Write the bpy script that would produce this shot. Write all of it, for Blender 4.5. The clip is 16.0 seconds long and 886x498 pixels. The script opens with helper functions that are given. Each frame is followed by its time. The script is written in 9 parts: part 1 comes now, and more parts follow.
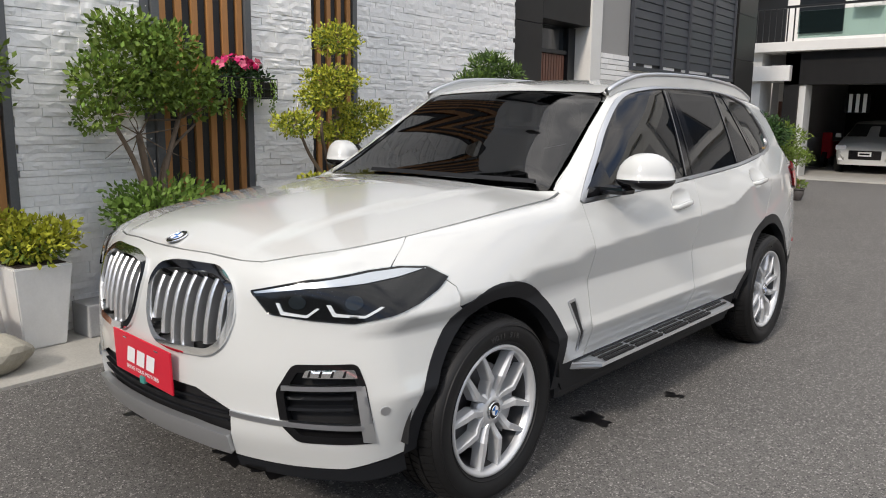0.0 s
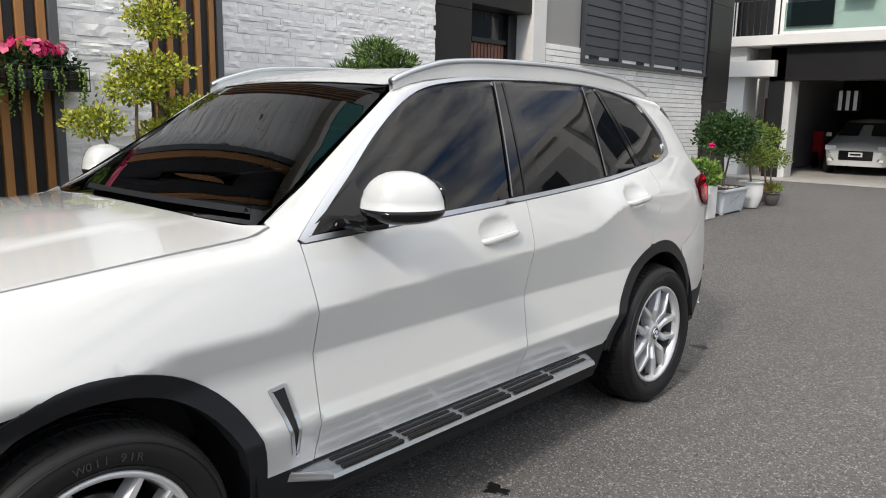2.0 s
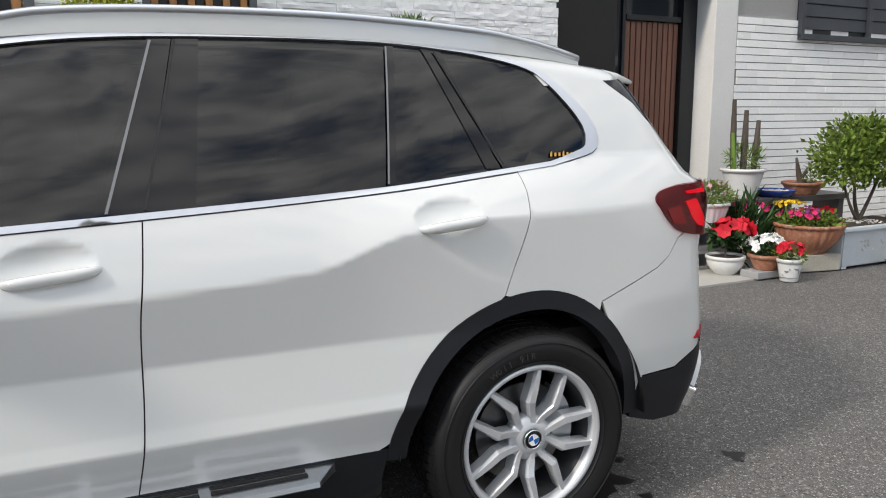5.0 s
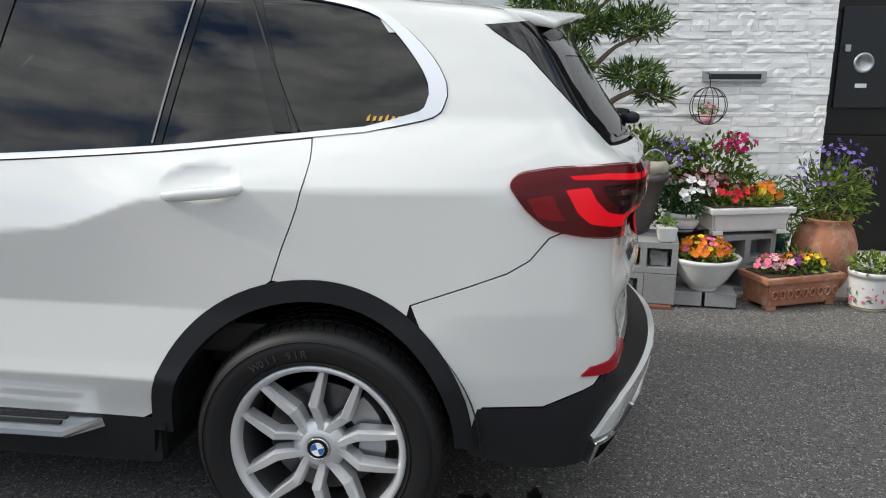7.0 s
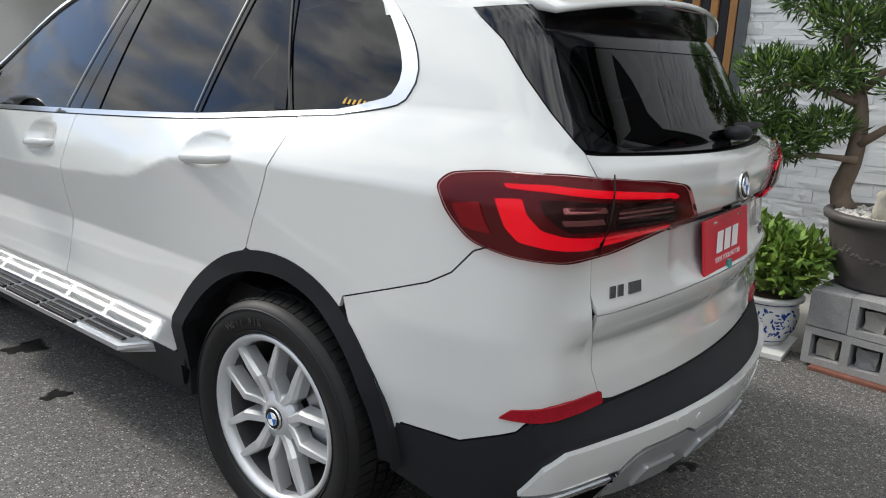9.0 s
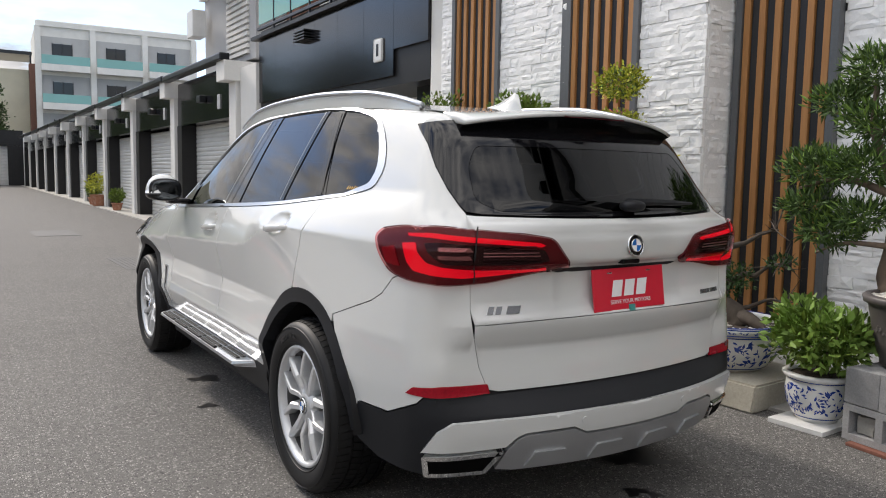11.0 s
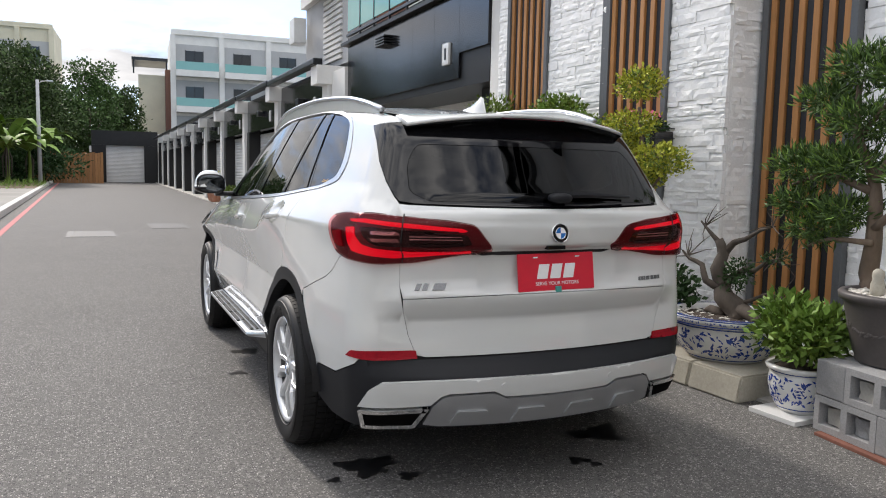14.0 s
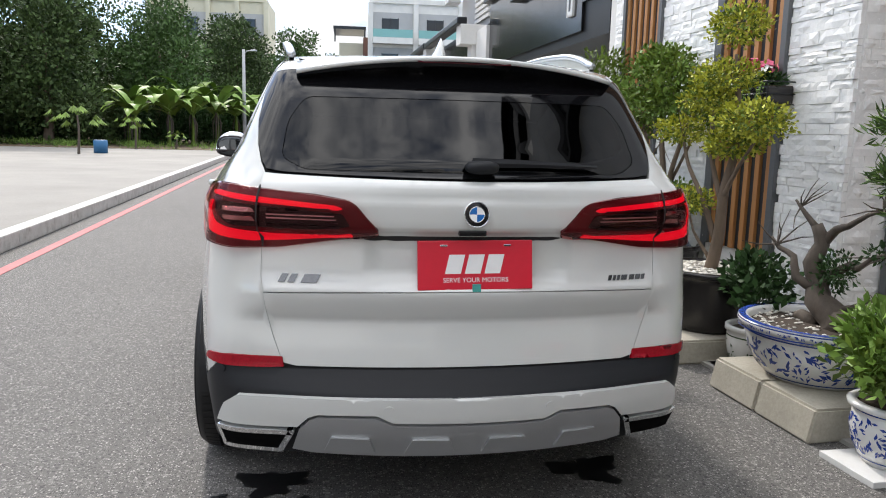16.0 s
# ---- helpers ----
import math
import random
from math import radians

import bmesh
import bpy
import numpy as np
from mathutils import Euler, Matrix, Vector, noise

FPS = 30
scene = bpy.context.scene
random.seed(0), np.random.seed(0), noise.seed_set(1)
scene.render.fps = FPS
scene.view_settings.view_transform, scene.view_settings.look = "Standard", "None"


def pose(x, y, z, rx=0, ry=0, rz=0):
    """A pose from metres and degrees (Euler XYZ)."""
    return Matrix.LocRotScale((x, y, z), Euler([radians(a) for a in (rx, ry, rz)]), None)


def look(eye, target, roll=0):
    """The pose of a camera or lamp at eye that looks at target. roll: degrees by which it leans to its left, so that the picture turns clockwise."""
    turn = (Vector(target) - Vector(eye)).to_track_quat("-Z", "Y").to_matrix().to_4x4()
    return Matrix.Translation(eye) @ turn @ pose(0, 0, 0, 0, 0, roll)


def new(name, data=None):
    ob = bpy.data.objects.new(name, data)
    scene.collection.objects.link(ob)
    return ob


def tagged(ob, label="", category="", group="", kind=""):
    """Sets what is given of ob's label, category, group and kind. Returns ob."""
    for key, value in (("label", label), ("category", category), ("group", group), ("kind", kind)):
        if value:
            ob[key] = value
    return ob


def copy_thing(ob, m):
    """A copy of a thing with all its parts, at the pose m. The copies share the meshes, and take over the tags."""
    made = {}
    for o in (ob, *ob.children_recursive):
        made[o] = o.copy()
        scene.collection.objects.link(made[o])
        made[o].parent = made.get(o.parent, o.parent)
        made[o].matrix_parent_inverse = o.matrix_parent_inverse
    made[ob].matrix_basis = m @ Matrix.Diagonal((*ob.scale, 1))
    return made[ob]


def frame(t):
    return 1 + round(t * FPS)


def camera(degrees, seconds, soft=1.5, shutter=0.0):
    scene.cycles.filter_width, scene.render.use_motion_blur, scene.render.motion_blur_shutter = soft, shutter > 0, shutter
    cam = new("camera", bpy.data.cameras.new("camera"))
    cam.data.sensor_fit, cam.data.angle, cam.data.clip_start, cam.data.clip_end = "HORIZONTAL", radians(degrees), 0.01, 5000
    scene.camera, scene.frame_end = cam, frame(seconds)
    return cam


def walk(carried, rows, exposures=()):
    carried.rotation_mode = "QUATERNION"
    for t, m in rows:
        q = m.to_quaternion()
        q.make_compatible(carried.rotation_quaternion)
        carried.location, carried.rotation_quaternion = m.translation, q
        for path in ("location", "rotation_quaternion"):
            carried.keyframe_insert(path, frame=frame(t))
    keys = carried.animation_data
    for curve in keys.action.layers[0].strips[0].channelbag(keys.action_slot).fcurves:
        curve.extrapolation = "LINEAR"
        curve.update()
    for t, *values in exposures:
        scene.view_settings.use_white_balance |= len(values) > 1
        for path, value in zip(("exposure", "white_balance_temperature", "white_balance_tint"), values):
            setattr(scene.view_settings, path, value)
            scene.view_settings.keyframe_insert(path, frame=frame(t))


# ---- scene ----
cam = camera(60.4, 16.0, 1.05)
PATH = [
    (0, (-2.64, 3.725, 1.492), (-1.333, 2.25, 1.15), 0.7),
    (0.5, (-2.631, 3.423, 1.504), (-1.316, 1.961, 1.138), 0.3),
    (1, (-2.74, 3.022, 1.501), (-1.437, 1.553, 1.122), 0.3),
    (1.5, (-2.776, 2.615, 1.491), (-1.48, 1.139, 1.115), 0.8),
    (2, (-2.722, 2.217, 1.525), (-1.405, 0.754, 1.171), 1.0),
    (2.5, (-2.718, 1.78, 1.538), (-1.346, 0.363, 1.202), 1.4),
    (3, (-2.691, 1.374, 1.535), (-1.216, 0.062, 1.216), 0.7),
    (3.5, (-2.763, 0.967, 1.539), (-1.181, -0.213, 1.214), -0.0),
    (4, (-2.83, 0.598, 1.527), (-1.146, -0.428, 1.195), -0.6),
    (4.5, (-2.883, 0.209, 1.504), (-1.131, -0.695, 1.168), -0.8),
    (5, (-3.0, -0.235, 1.439), (-1.202, -1.041, 1.095), -0.3),
    (5.2, (-3.028, -0.402, 1.411), (-1.22, -1.179, 1.056), 0.2),
    (7.3, (-2.807, -2.277, 1.469), (-0.909, -1.883, 0.978), 0.8),
    (7.5, (-2.755, -2.358, 1.465), (-0.874, -1.892, 0.968), 1.6),
    (8, (-2.592, -2.577, 1.459), (-0.781, -1.904, 0.942), 2.7),
    (8.5, (-2.456, -2.899, 1.446), (-0.767, -1.955, 0.939), 2.8),
    (9, (-2.267, -3.14, 1.437), (-0.739, -1.946, 0.949), 2.7),
    (9.2, (-2.139, -3.215, 1.433), (-0.687, -1.922, 0.963), 2.6),
    (11.3, (-2.189, -4.642, 1.366), (-1.127, -2.955, 1.207), 0.8),
    (11.5, (-2.216, -4.716, 1.369), (-1.165, -3.021, 1.231), 0.7),
    (12, (-2.307, -4.859, 1.335), (-1.279, -3.146, 1.233), 0.8),
    (12.5, (-2.354, -4.992, 1.347), (-1.349, -3.265, 1.252), 1.0),
    (13, (-2.259, -5.101, 1.336), (-1.287, -3.357, 1.216), 1.3),
    (13.5, (-2.041, -5.22, 1.343), (-1.129, -3.447, 1.183), 1.4),
    (14, (-1.763, -5.189, 1.361), (-0.945, -3.375, 1.161), 1.2),
    (14.5, (-1.412, -5.154, 1.369), (-0.705, -3.298, 1.136), 1.1),
    (15, (-1.069, -5.068, 1.376), (-0.486, -3.172, 1.12), 1.1),
    (15.5, (-0.774, -4.893, 1.38), (-0.323, -2.964, 1.1), 1.3),
    (16, (-0.497, -4.815, 1.367), (-0.166, -2.866, 1.067), 1.5),
]
walk(cam, [(t, look(eye, target, roll)) for t, eye, target, roll in PATH],
     [(0.0, 0.26, 6800, 12), (1.0, 0.30, 6800, 11), (2.5, 0.40, 6700, 11), (5.0, 0.38, 6600, 10), (7.3, 0.38, 6500, 8), (9.2, 0.44, 6550, 8), (11.3, 0.44, 6800, 13),
      (12.5, 0.38, 6800, 14), (14.0, 0.52, 6650, 12), (16.0, 0.82, 6500, 11)])

# ---- sky and sun ----
world = bpy.data.worlds.new("sky")
scene.world = world
world.use_nodes = True
wn, wl = world.node_tree.nodes, world.node_tree.links
wn.clear()
sky = wn.new("ShaderNodeTexSky")
sky.sky_type, sky.sun_disc = "NISHITA", False
SUN_EL, SUN_AZ = 36.0, 347.5          # elevation; bearing clockwise from +Y
sky.sun_elevation, sky.sun_rotation = radians(SUN_EL), radians(SUN_AZ)
sky.air_density, sky.dust_density, sky.ozone_density = 0.8, 0.15, 3.0
coord = wn.new("ShaderNodeTexCoord")
stretch = wn.new("ShaderNodeMapping")
stretch.inputs["Scale"].default_value = (1.6, 1.6, 5.5)
wl.new(coord.outputs["Generated"], stretch.inputs["Vector"])
clouds = wn.new("ShaderNodeTexNoise")
clouds.inputs["Scale"].default_value, clouds.inputs["Detail"].default_value = 2.2, 9
clouds.inputs["Roughness"].default_value = 0.58
wl.new(stretch.outputs[0], clouds.inputs["Vector"])
cover = wn.new("ShaderNodeMapRange")
cover.inputs["From Min"].default_value, cover.inputs["From Max"].default_value = 0.44, 0.62
height = wn.new("ShaderNodeSeparateXYZ")           # the cloud deck is a little thicker overhead
wl.new(coord.outputs["Generated"], height.inputs[0])
deck = wn.new("ShaderNodeMath")
deck.operation, deck.inputs[1].default_value = "MULTIPLY_ADD", 0.14
wl.new(height.outputs["Z"], deck.inputs[0]), wl.new(clouds.outputs["Fac"], deck.inputs[2])
wl.new(deck.outputs[0], cover.inputs["Value"])
bulk = wn.new("ShaderNodeTexNoise")
bulk.inputs["Scale"].default_value, bulk.inputs["Detail"].default_value = 4.5, 6
wl.new(stretch.outputs[0], bulk.inputs["Vector"])
tone = wn.new("ShaderNodeValToRGB")
tone.color_ramp.elements[0].position, tone.color_ramp.elements[0].color = 0.34, (3.7, 3.85, 4.1, 1)
tone.color_ramp.elements[1].position, tone.color_ramp.elements[1].color = 0.64, (7.6, 7.6, 7.6, 1)
wl.new(bulk.outputs["Fac"], tone.inputs["Fac"])
veil = wn.new("ShaderNodeMix")
veil.data_type = "RGBA"
wl.new(cover.outputs[0], veil.inputs["Factor"])
wl.new(sky.outputs[0], veil.inputs["A"])
glare = wn.new("ShaderNodeMath")
glare.operation, glare.inputs[1].default_value, glare.inputs[2].default_value = "MULTIPLY_ADD", 1.10, 0.30
wl.new(height.outputs["Z"], glare.inputs[0])
toward = wn.new("ShaderNodeVectorMath")            # thin cloud brightens round the veiled sun
toward.operation = "DOT_PRODUCT"
toward.inputs[1].default_value = (math.sin(radians(SUN_AZ)) * math.cos(radians(SUN_EL)), math.cos(radians(SUN_AZ)) * math.cos(radians(SUN_EL)), math.sin(radians(SUN_EL)))
wl.new(coord.outputs["Generated"], toward.inputs[0])
aureole = wn.new("ShaderNodeMapRange")
aureole.interpolation_type = "SMOOTHSTEP"
aureole.inputs["From Min"].default_value, aureole.inputs["From Max"].default_value, aureole.inputs["To Max"].default_value = 0.60, 1.0, 0.15
wl.new(toward.outputs["Value"], aureole.inputs["Value"])
shine = wn.new("ShaderNodeMath")
shine.operation = "ADD"
wl.new(glare.outputs[0], shine.inputs[0]), wl.new(aureole.outputs[0], shine.inputs[1])
lift = wn.new("ShaderNodeVectorMath")
lift.operation = "SCALE"
wl.new(tone.outputs[0], lift.inputs[0]), wl.new(shine.outputs[0], lift.inputs["Scale"])
wl.new(lift.outputs[0], veil.inputs["B"])
back = wn.new("ShaderNodeBackground")
back.inputs["Strength"].default_value = 0.15 * 1.3
wl.new(veil.outputs["Result"], back.inputs["Color"])
wout = wn.new("ShaderNodeOutputWorld")
wl.new(back.outputs[0], wout.inputs["Surface"])

sun = new("sun", bpy.data.lights.new("sun", "SUN"))
sun.data.energy, sun.data.angle, sun.data.color = 1.9, radians(7), (1.0, 0.94, 0.86)
sun_from = Vector((math.sin(radians(SUN_AZ)) * math.cos(radians(SUN_EL)), math.cos(radians(SUN_AZ)) * math.cos(radians(SUN_EL)), math.sin(radians(SUN_EL))))
sun.matrix_world = look(sun_from * 60, (0, 0, 0))


# ---- materials ----
def material(name, color, rough=0.6, metal=0.0, grain=0.0, grain_scale=60.0, stain=0.0, stain_scale=2.0, bump=0.0, bump_scale=120.0,
             vary=0.0, island=0.0, coat=0.0, stain_color=None, spec=0.5, stretch=(1, 1, 1)):
    """A surface: base colour with fine grain, broad stains, relief, and variation between pieces."""
    m = bpy.data.materials.new(name)
    m.use_nodes = True
    n, l = m.node_tree.nodes, m.node_tree.links
    bsdf = n["Principled BSDF"]
    bsdf.inputs["Roughness"].default_value, bsdf.inputs["Metallic"].default_value = rough, metal
    bsdf.inputs["Coat Weight"].default_value, bsdf.inputs["Coat Roughness"].default_value = coat, 0.03
    bsdf.inputs["Specular IOR Level"].default_value = spec
    bsdf.inputs["Base Color"].default_value = (*color, 1)
    if not (grain or stain or bump or vary or island):
        return m
    tc = n.new("ShaderNodeTexCoord")
    mp = n.new("ShaderNodeMapping")
    mp.inputs["Scale"].default_value = stretch
    l.new(tc.outputs["Object"], mp.inputs["Vector"])
    socket = None

    def mul(fac_socket, low, high):
        nonlocal socket
        r = n.new("ShaderNodeMapRange")
        r.inputs["To Min"].default_value, r.inputs["To Max"].default_value = low, high
        l.new(fac_socket, r.inputs["Value"])
        if socket is None:
            socket = r.outputs[0]
        else:
            k = n.new("ShaderNodeMath")
            k.operation = "MULTIPLY"
            l.new(socket, k.inputs[0]), l.new(r.outputs[0], k.inputs[1])
            socket = k.outputs[0]

    def noise_tex(scale, detail=4, rough_=0.6):
        t = n.new("ShaderNodeTexNoise")
        t.inputs["Scale"].default_value, t.inputs["Detail"].default_value, t.inputs["Roughness"].default_value = scale, detail, rough_
        l.new(mp.outputs[0], t.inputs["Vector"])
        return t
    if grain:
        mul(noise_tex(grain_scale).outputs["Fac"], 1 - 2 * grain, 1 + 2 * grain)
    if stain:
        mul(noise_tex(stain_scale, 6).outputs["Fac"], 1 - 2 * stain, 1 + 2 * stain)
    if vary:
        mul(n.new("ShaderNodeObjectInfo").outputs["Random"], 1 - vary, 1 + vary)
    if island:
        mul(n.new("ShaderNodeNewGeometry").outputs["Random Per Island"], 1 - island, 1 + island)
    if socket is not None:
        v = n.new("ShaderNodeVectorMath")
        v.operation = "SCALE"
        v.inputs[0].default_value = color
        l.new(socket, v.inputs["Scale"])
        out = v.outputs[0]
        if stain_color is not None:
            mix = n.new("ShaderNodeMix")
            mix.data_type = "RGBA"
            mix.inputs["B"].default_value = (*stain_color, 1)
            r = n.new("ShaderNodeMapRange")
            r.inputs["From Min"].default_value, r.inputs["From Max"].default_value = 0.5, 0.75
            l.new(noise_tex(stain_scale * 1.7, 7, 0.7).outputs["Fac"], r.inputs["Value"])
            l.new(r.outputs[0], mix.inputs["Factor"]), l.new(out, mix.inputs["A"])
            out = mix.outputs["Result"]
        l.new(out, bsdf.inputs["Base Color"])
    if bump:
        b = n.new("ShaderNodeBump")
        b.inputs["Strength"].default_value, b.inputs["Distance"].default_value = min(1.0, bump * 50), bump
        l.new(noise_tex(bump_scale, 6, 0.65).outputs["Fac"], b.inputs["Height"])
        l.new(b.outputs[0], bsdf.inputs["Normal"])
    return m


def glass_material(name, tint, rough=0.0, ior=1.55):
    """A tinted pane: mirror-like gloss over a see-through tint."""
    m = bpy.data.materials.new(name)
    m.use_nodes = True
    n, l = m.node_tree.nodes, m.node_tree.links
    n.remove(n["Principled BSDF"])
    clear = n.new("ShaderNodeBsdfTransparent")
    clear.inputs["Color"].default_value = (*tint, 1)
    gloss = n.new("ShaderNodeBsdfGlossy")
    gloss.inputs["Roughness"].default_value = rough
    fres = n.new("ShaderNodeFresnel")
    fres.inputs["IOR"].default_value = ior
    mix = n.new("ShaderNodeMixShader")
    l.new(fres.outputs[0], mix.inputs[0]), l.new(clear.outputs[0], mix.inputs[1]), l.new(gloss.outputs[0], mix.inputs[2])
    l.new(mix.outputs[0], n["Material Output"].inputs["Surface"])
    return m


def asphalt_material():
    """Worn asphalt: pale and dark stones in a grey binder, broad traffic-worn patches."""
    m = material("asphalt", (0.110, 0.105, 0.099), 0.88, grain=0.42, grain_scale=240, stain=0.13, stain_scale=0.6, bump=0.009, bump_scale=110)
    n, l = m.node_tree.nodes, m.node_tree.links
    bsdf = n["Principled BSDF"]
    base = bsdf.inputs["Base Color"].links[0].from_socket
    coord = n["Texture Coordinate"].outputs["Object"]
    for scale, lo, hi, col in ((38, 0.62, 0.85, (0.205, 0.197, 0.186)), (46, 0.36, 0.16, (0.060, 0.058, 0.056)), (95, 0.74, 0.90, (0.42, 0.40, 0.375)), (140, 0.66, 0.80, (0.29, 0.28, 0.266)), (110, 0.42, 0.26, (0.024, 0.023, 0.022))):
        cells = n.new("ShaderNodeTexVoronoi")
        cells.inputs["Scale"].default_value = scale
        l.new(coord, cells.inputs["Vector"])
        pick = n.new("ShaderNodeMapRange")
        pick.inputs["From Min"].default_value, pick.inputs["From Max"].default_value = lo, hi
        sep = n.new("ShaderNodeSeparateColor")
        l.new(cells.outputs["Color"], sep.inputs[0])
        l.new(sep.outputs[0], pick.inputs["Value"])
        core = n.new("ShaderNodeMapRange")
        core.inputs["From Min"].default_value, core.inputs["From Max"].default_value = 0.42, 0.30
        l.new(cells.outputs["Distance"], core.inputs["Value"])
        both = n.new("ShaderNodeMath")
        both.operation = "MULTIPLY"
        l.new(pick.outputs[0], both.inputs[0]), l.new(core.outputs[0], both.inputs[1])
        mix = n.new("ShaderNodeMix")
        mix.data_type = "RGBA"
        mix.inputs["B"].default_value = (*col, 1)
        l.new(both.outputs[0], mix.inputs["Factor"]), l.new(base, mix.inputs["A"])
        base = mix.outputs["Result"]
    l.new(base, bsdf.inputs["Base Color"])
    return m


ASPHALT = asphalt_material()
IRON = material("worn cast iron", (0.075, 0.073, 0.070), 0.6, 0.3, grain=0.15, grain_scale=90, stain=0.15, stain_scale=5)
FENCE = material("orange brown fence board", (0.33, 0.16, 0.06), 0.7, grain=0.15, grain_scale=10, stain=0.15, vary=0.2, stretch=(5, 5, 0.4))
CONCRETE = material("concrete", (0.40, 0.385, 0.35), 0.85, grain=0.10, grain_scale=70, stain=0.14, stain_scale=1.3, bump=0.003, bump_scale=90)
PAVING = material("lot concrete", (0.25, 0.238, 0.218), 0.9, grain=0.12, grain_scale=40, stain=0.2, stain_scale=0.35, bump=0.003, bump_scale=60)
KERB = material("painted kerb", (0.54, 0.53, 0.51), 0.8, grain=0.08, grain_scale=50, stain=0.15, stain_scale=3, bump=0.003, stain_color=(0.30, 0.28, 0.25))
RED_PAINT = material("red road paint", (0.46, 0.16, 0.16), 0.85, grain=0.12, grain_scale=110, stain=0.15, stain_scale=4, bump=0.002)
STONE = material("white split stone", (0.88, 0.875, 0.86), 0.85, grain=0.05, grain_scale=45, stain=0.04, stain_scale=5, bump=0.005, bump_scale=40, vary=0.03, island=0.025)
MORTAR = material("pale mortar", (0.78, 0.775, 0.76), 0.95, grain=0.06, bump=0.002)
TILE = material("white wall tile", (0.82, 0.81, 0.79), 0.55, grain=0.05, grain_scale=40, stain=0.05, stain_scale=3, bump=0.003, bump_scale=50, island=0.06, vary=0.06)
RENDER_W = material("white render", (0.70, 0.69, 0.66), 0.9, grain=0.05, grain_scale=50, stain=0.08, stain_scale=1.2, bump=0.003, bump_scale=70)
RENDER_G = material("grey render", (0.42, 0.42, 0.42), 0.9, grain=0.05, stain=0.08, stain_scale=0.8, bump=0.002)
CREAM = material("cream render", (0.62, 0.58, 0.45), 0.9, grain=0.05, stain=0.10, stain_scale=0.6)
GRANITE = material("polished black granite", (0.010, 0.010, 0.012), 0.14, grain=0.3, grain_scale=250, stain=0.15, spec=0.4)
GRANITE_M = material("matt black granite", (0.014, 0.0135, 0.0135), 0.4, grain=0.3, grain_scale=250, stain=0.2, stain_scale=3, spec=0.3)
SLAT_O = material("orange brown timber slat", (0.40, 0.185, 0.060), 0.60, grain=0.10, grain_scale=14, stain=0.1, stain_scale=3, vary=0.10, stretch=(6, 6, 0.5), bump=0.001)
SLAT_K = material("black painted slat", (0.010, 0.010, 0.012), 0.55, grain=0.2, vary=0.2)
SLAT_G = material("grey metal batten", (0.10, 0.105, 0.11), 0.45, grain=0.1)
SHUTTER = material("rolling shutter", (0.58, 0.58, 0.56), 0.45, grain=0.05, stain=0.08, stain_scale=1.5)
LOUVRE = material("dark louvre", (0.040, 0.045, 0.055), 0.45, grain=0.1, stain=0.1)
WOOD_D = material("red brown timber door", (0.17, 0.072, 0.045), 0.5, grain=0.15, grain_scale=10, stain=0.1, vary=0.1, stretch=(5, 5, 0.4))
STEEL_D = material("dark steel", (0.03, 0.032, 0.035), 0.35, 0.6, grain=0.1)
STEEL = material("galvanised steel", (0.45, 0.46, 0.47), 0.4, 0.9, grain=0.08)
GLASS_G = material("green balcony glass", (0.10, 0.36, 0.34), 0.05, grain=0.04, grain_scale=1)
GLASS_F = material("pale green balcony glass", (0.20, 0.42, 0.40), 0.08, grain=0.04, grain_scale=1)
GLASS_D = material("dark window glass", (0.02, 0.024, 0.028), 0.03, grain=0.1, grain_scale=1)
EARTH = material("dry earth", (0.16, 0.115, 0.075), 0.95, grain=0.2, grain_scale=30, stain=0.2, stain_scale=1, bump=0.01, bump_scale=20)
BLOCK = material("grey concrete block", (0.30, 0.30, 0.30), 0.95, grain=0.16, grain_scale=110, stain=0.12, stain_scale=5, bump=0.006, bump_scale=140, vary=0.12)
SLABSTONE = material("weathered stone slab", (0.40, 0.375, 0.31), 0.9, grain=0.12, grain_scale=60, stain=0.16, stain_scale=4, bump=0.006, bump_scale=60)
TERRACOTTA = material("terracotta", (0.38, 0.16, 0.09), 0.8, grain=0.1, grain_scale=40, stain=0.16, stain_scale=6, bump=0.003, stain_color=(0.52, 0.36, 0.27))
CLAY = material("dark red clay tile", (0.19, 0.075, 0.05), 0.85, grain=0.15, grain_scale=40, stain=0.2, stain_scale=5, bump=0.003)
GLAZE_W = material("white glaze", (0.74, 0.74, 0.72), 0.22, grain=0.03, stain=0.06, stain_scale=6)
PLASTIC_W = material("white plastic", (0.72, 0.72, 0.70), 0.4, grain=0.03, stain=0.08, stain_scale=5)
PLASTIC_G = material("pale grey plastic", (0.55, 0.59, 0.62), 0.45, grain=0.04, stain=0.1, stain_scale=4)
POT_B = material("brown grey planter", (0.085, 0.075, 0.072), 0.5, grain=0.1, stain=0.15, stain_scale=5)
POT_K = material("black glazed tub", (0.022, 0.020, 0.020), 0.25, grain=0.1, stain=0.2, stain_scale=4)
BLUE = material("blue glaze painting", (0.025, 0.06, 0.28), 0.25, grain=0.25, grain_scale=30)
SOIL = material("potting soil", (0.045, 0.032, 0.022), 0.95, grain=0.3, grain_scale=70, bump=0.01, bump_scale=60)
PEBBLE = material("white pebble", (0.66, 0.63, 0.57), 0.6, island=0.2, grain=0.05)
BARK = material("bark", (0.17, 0.125, 0.09), 0.9, grain=0.2, grain_scale=30, stain=0.2, stain_scale=8, bump=0.008, bump_scale=40, stretch=(1, 1, 0.3))
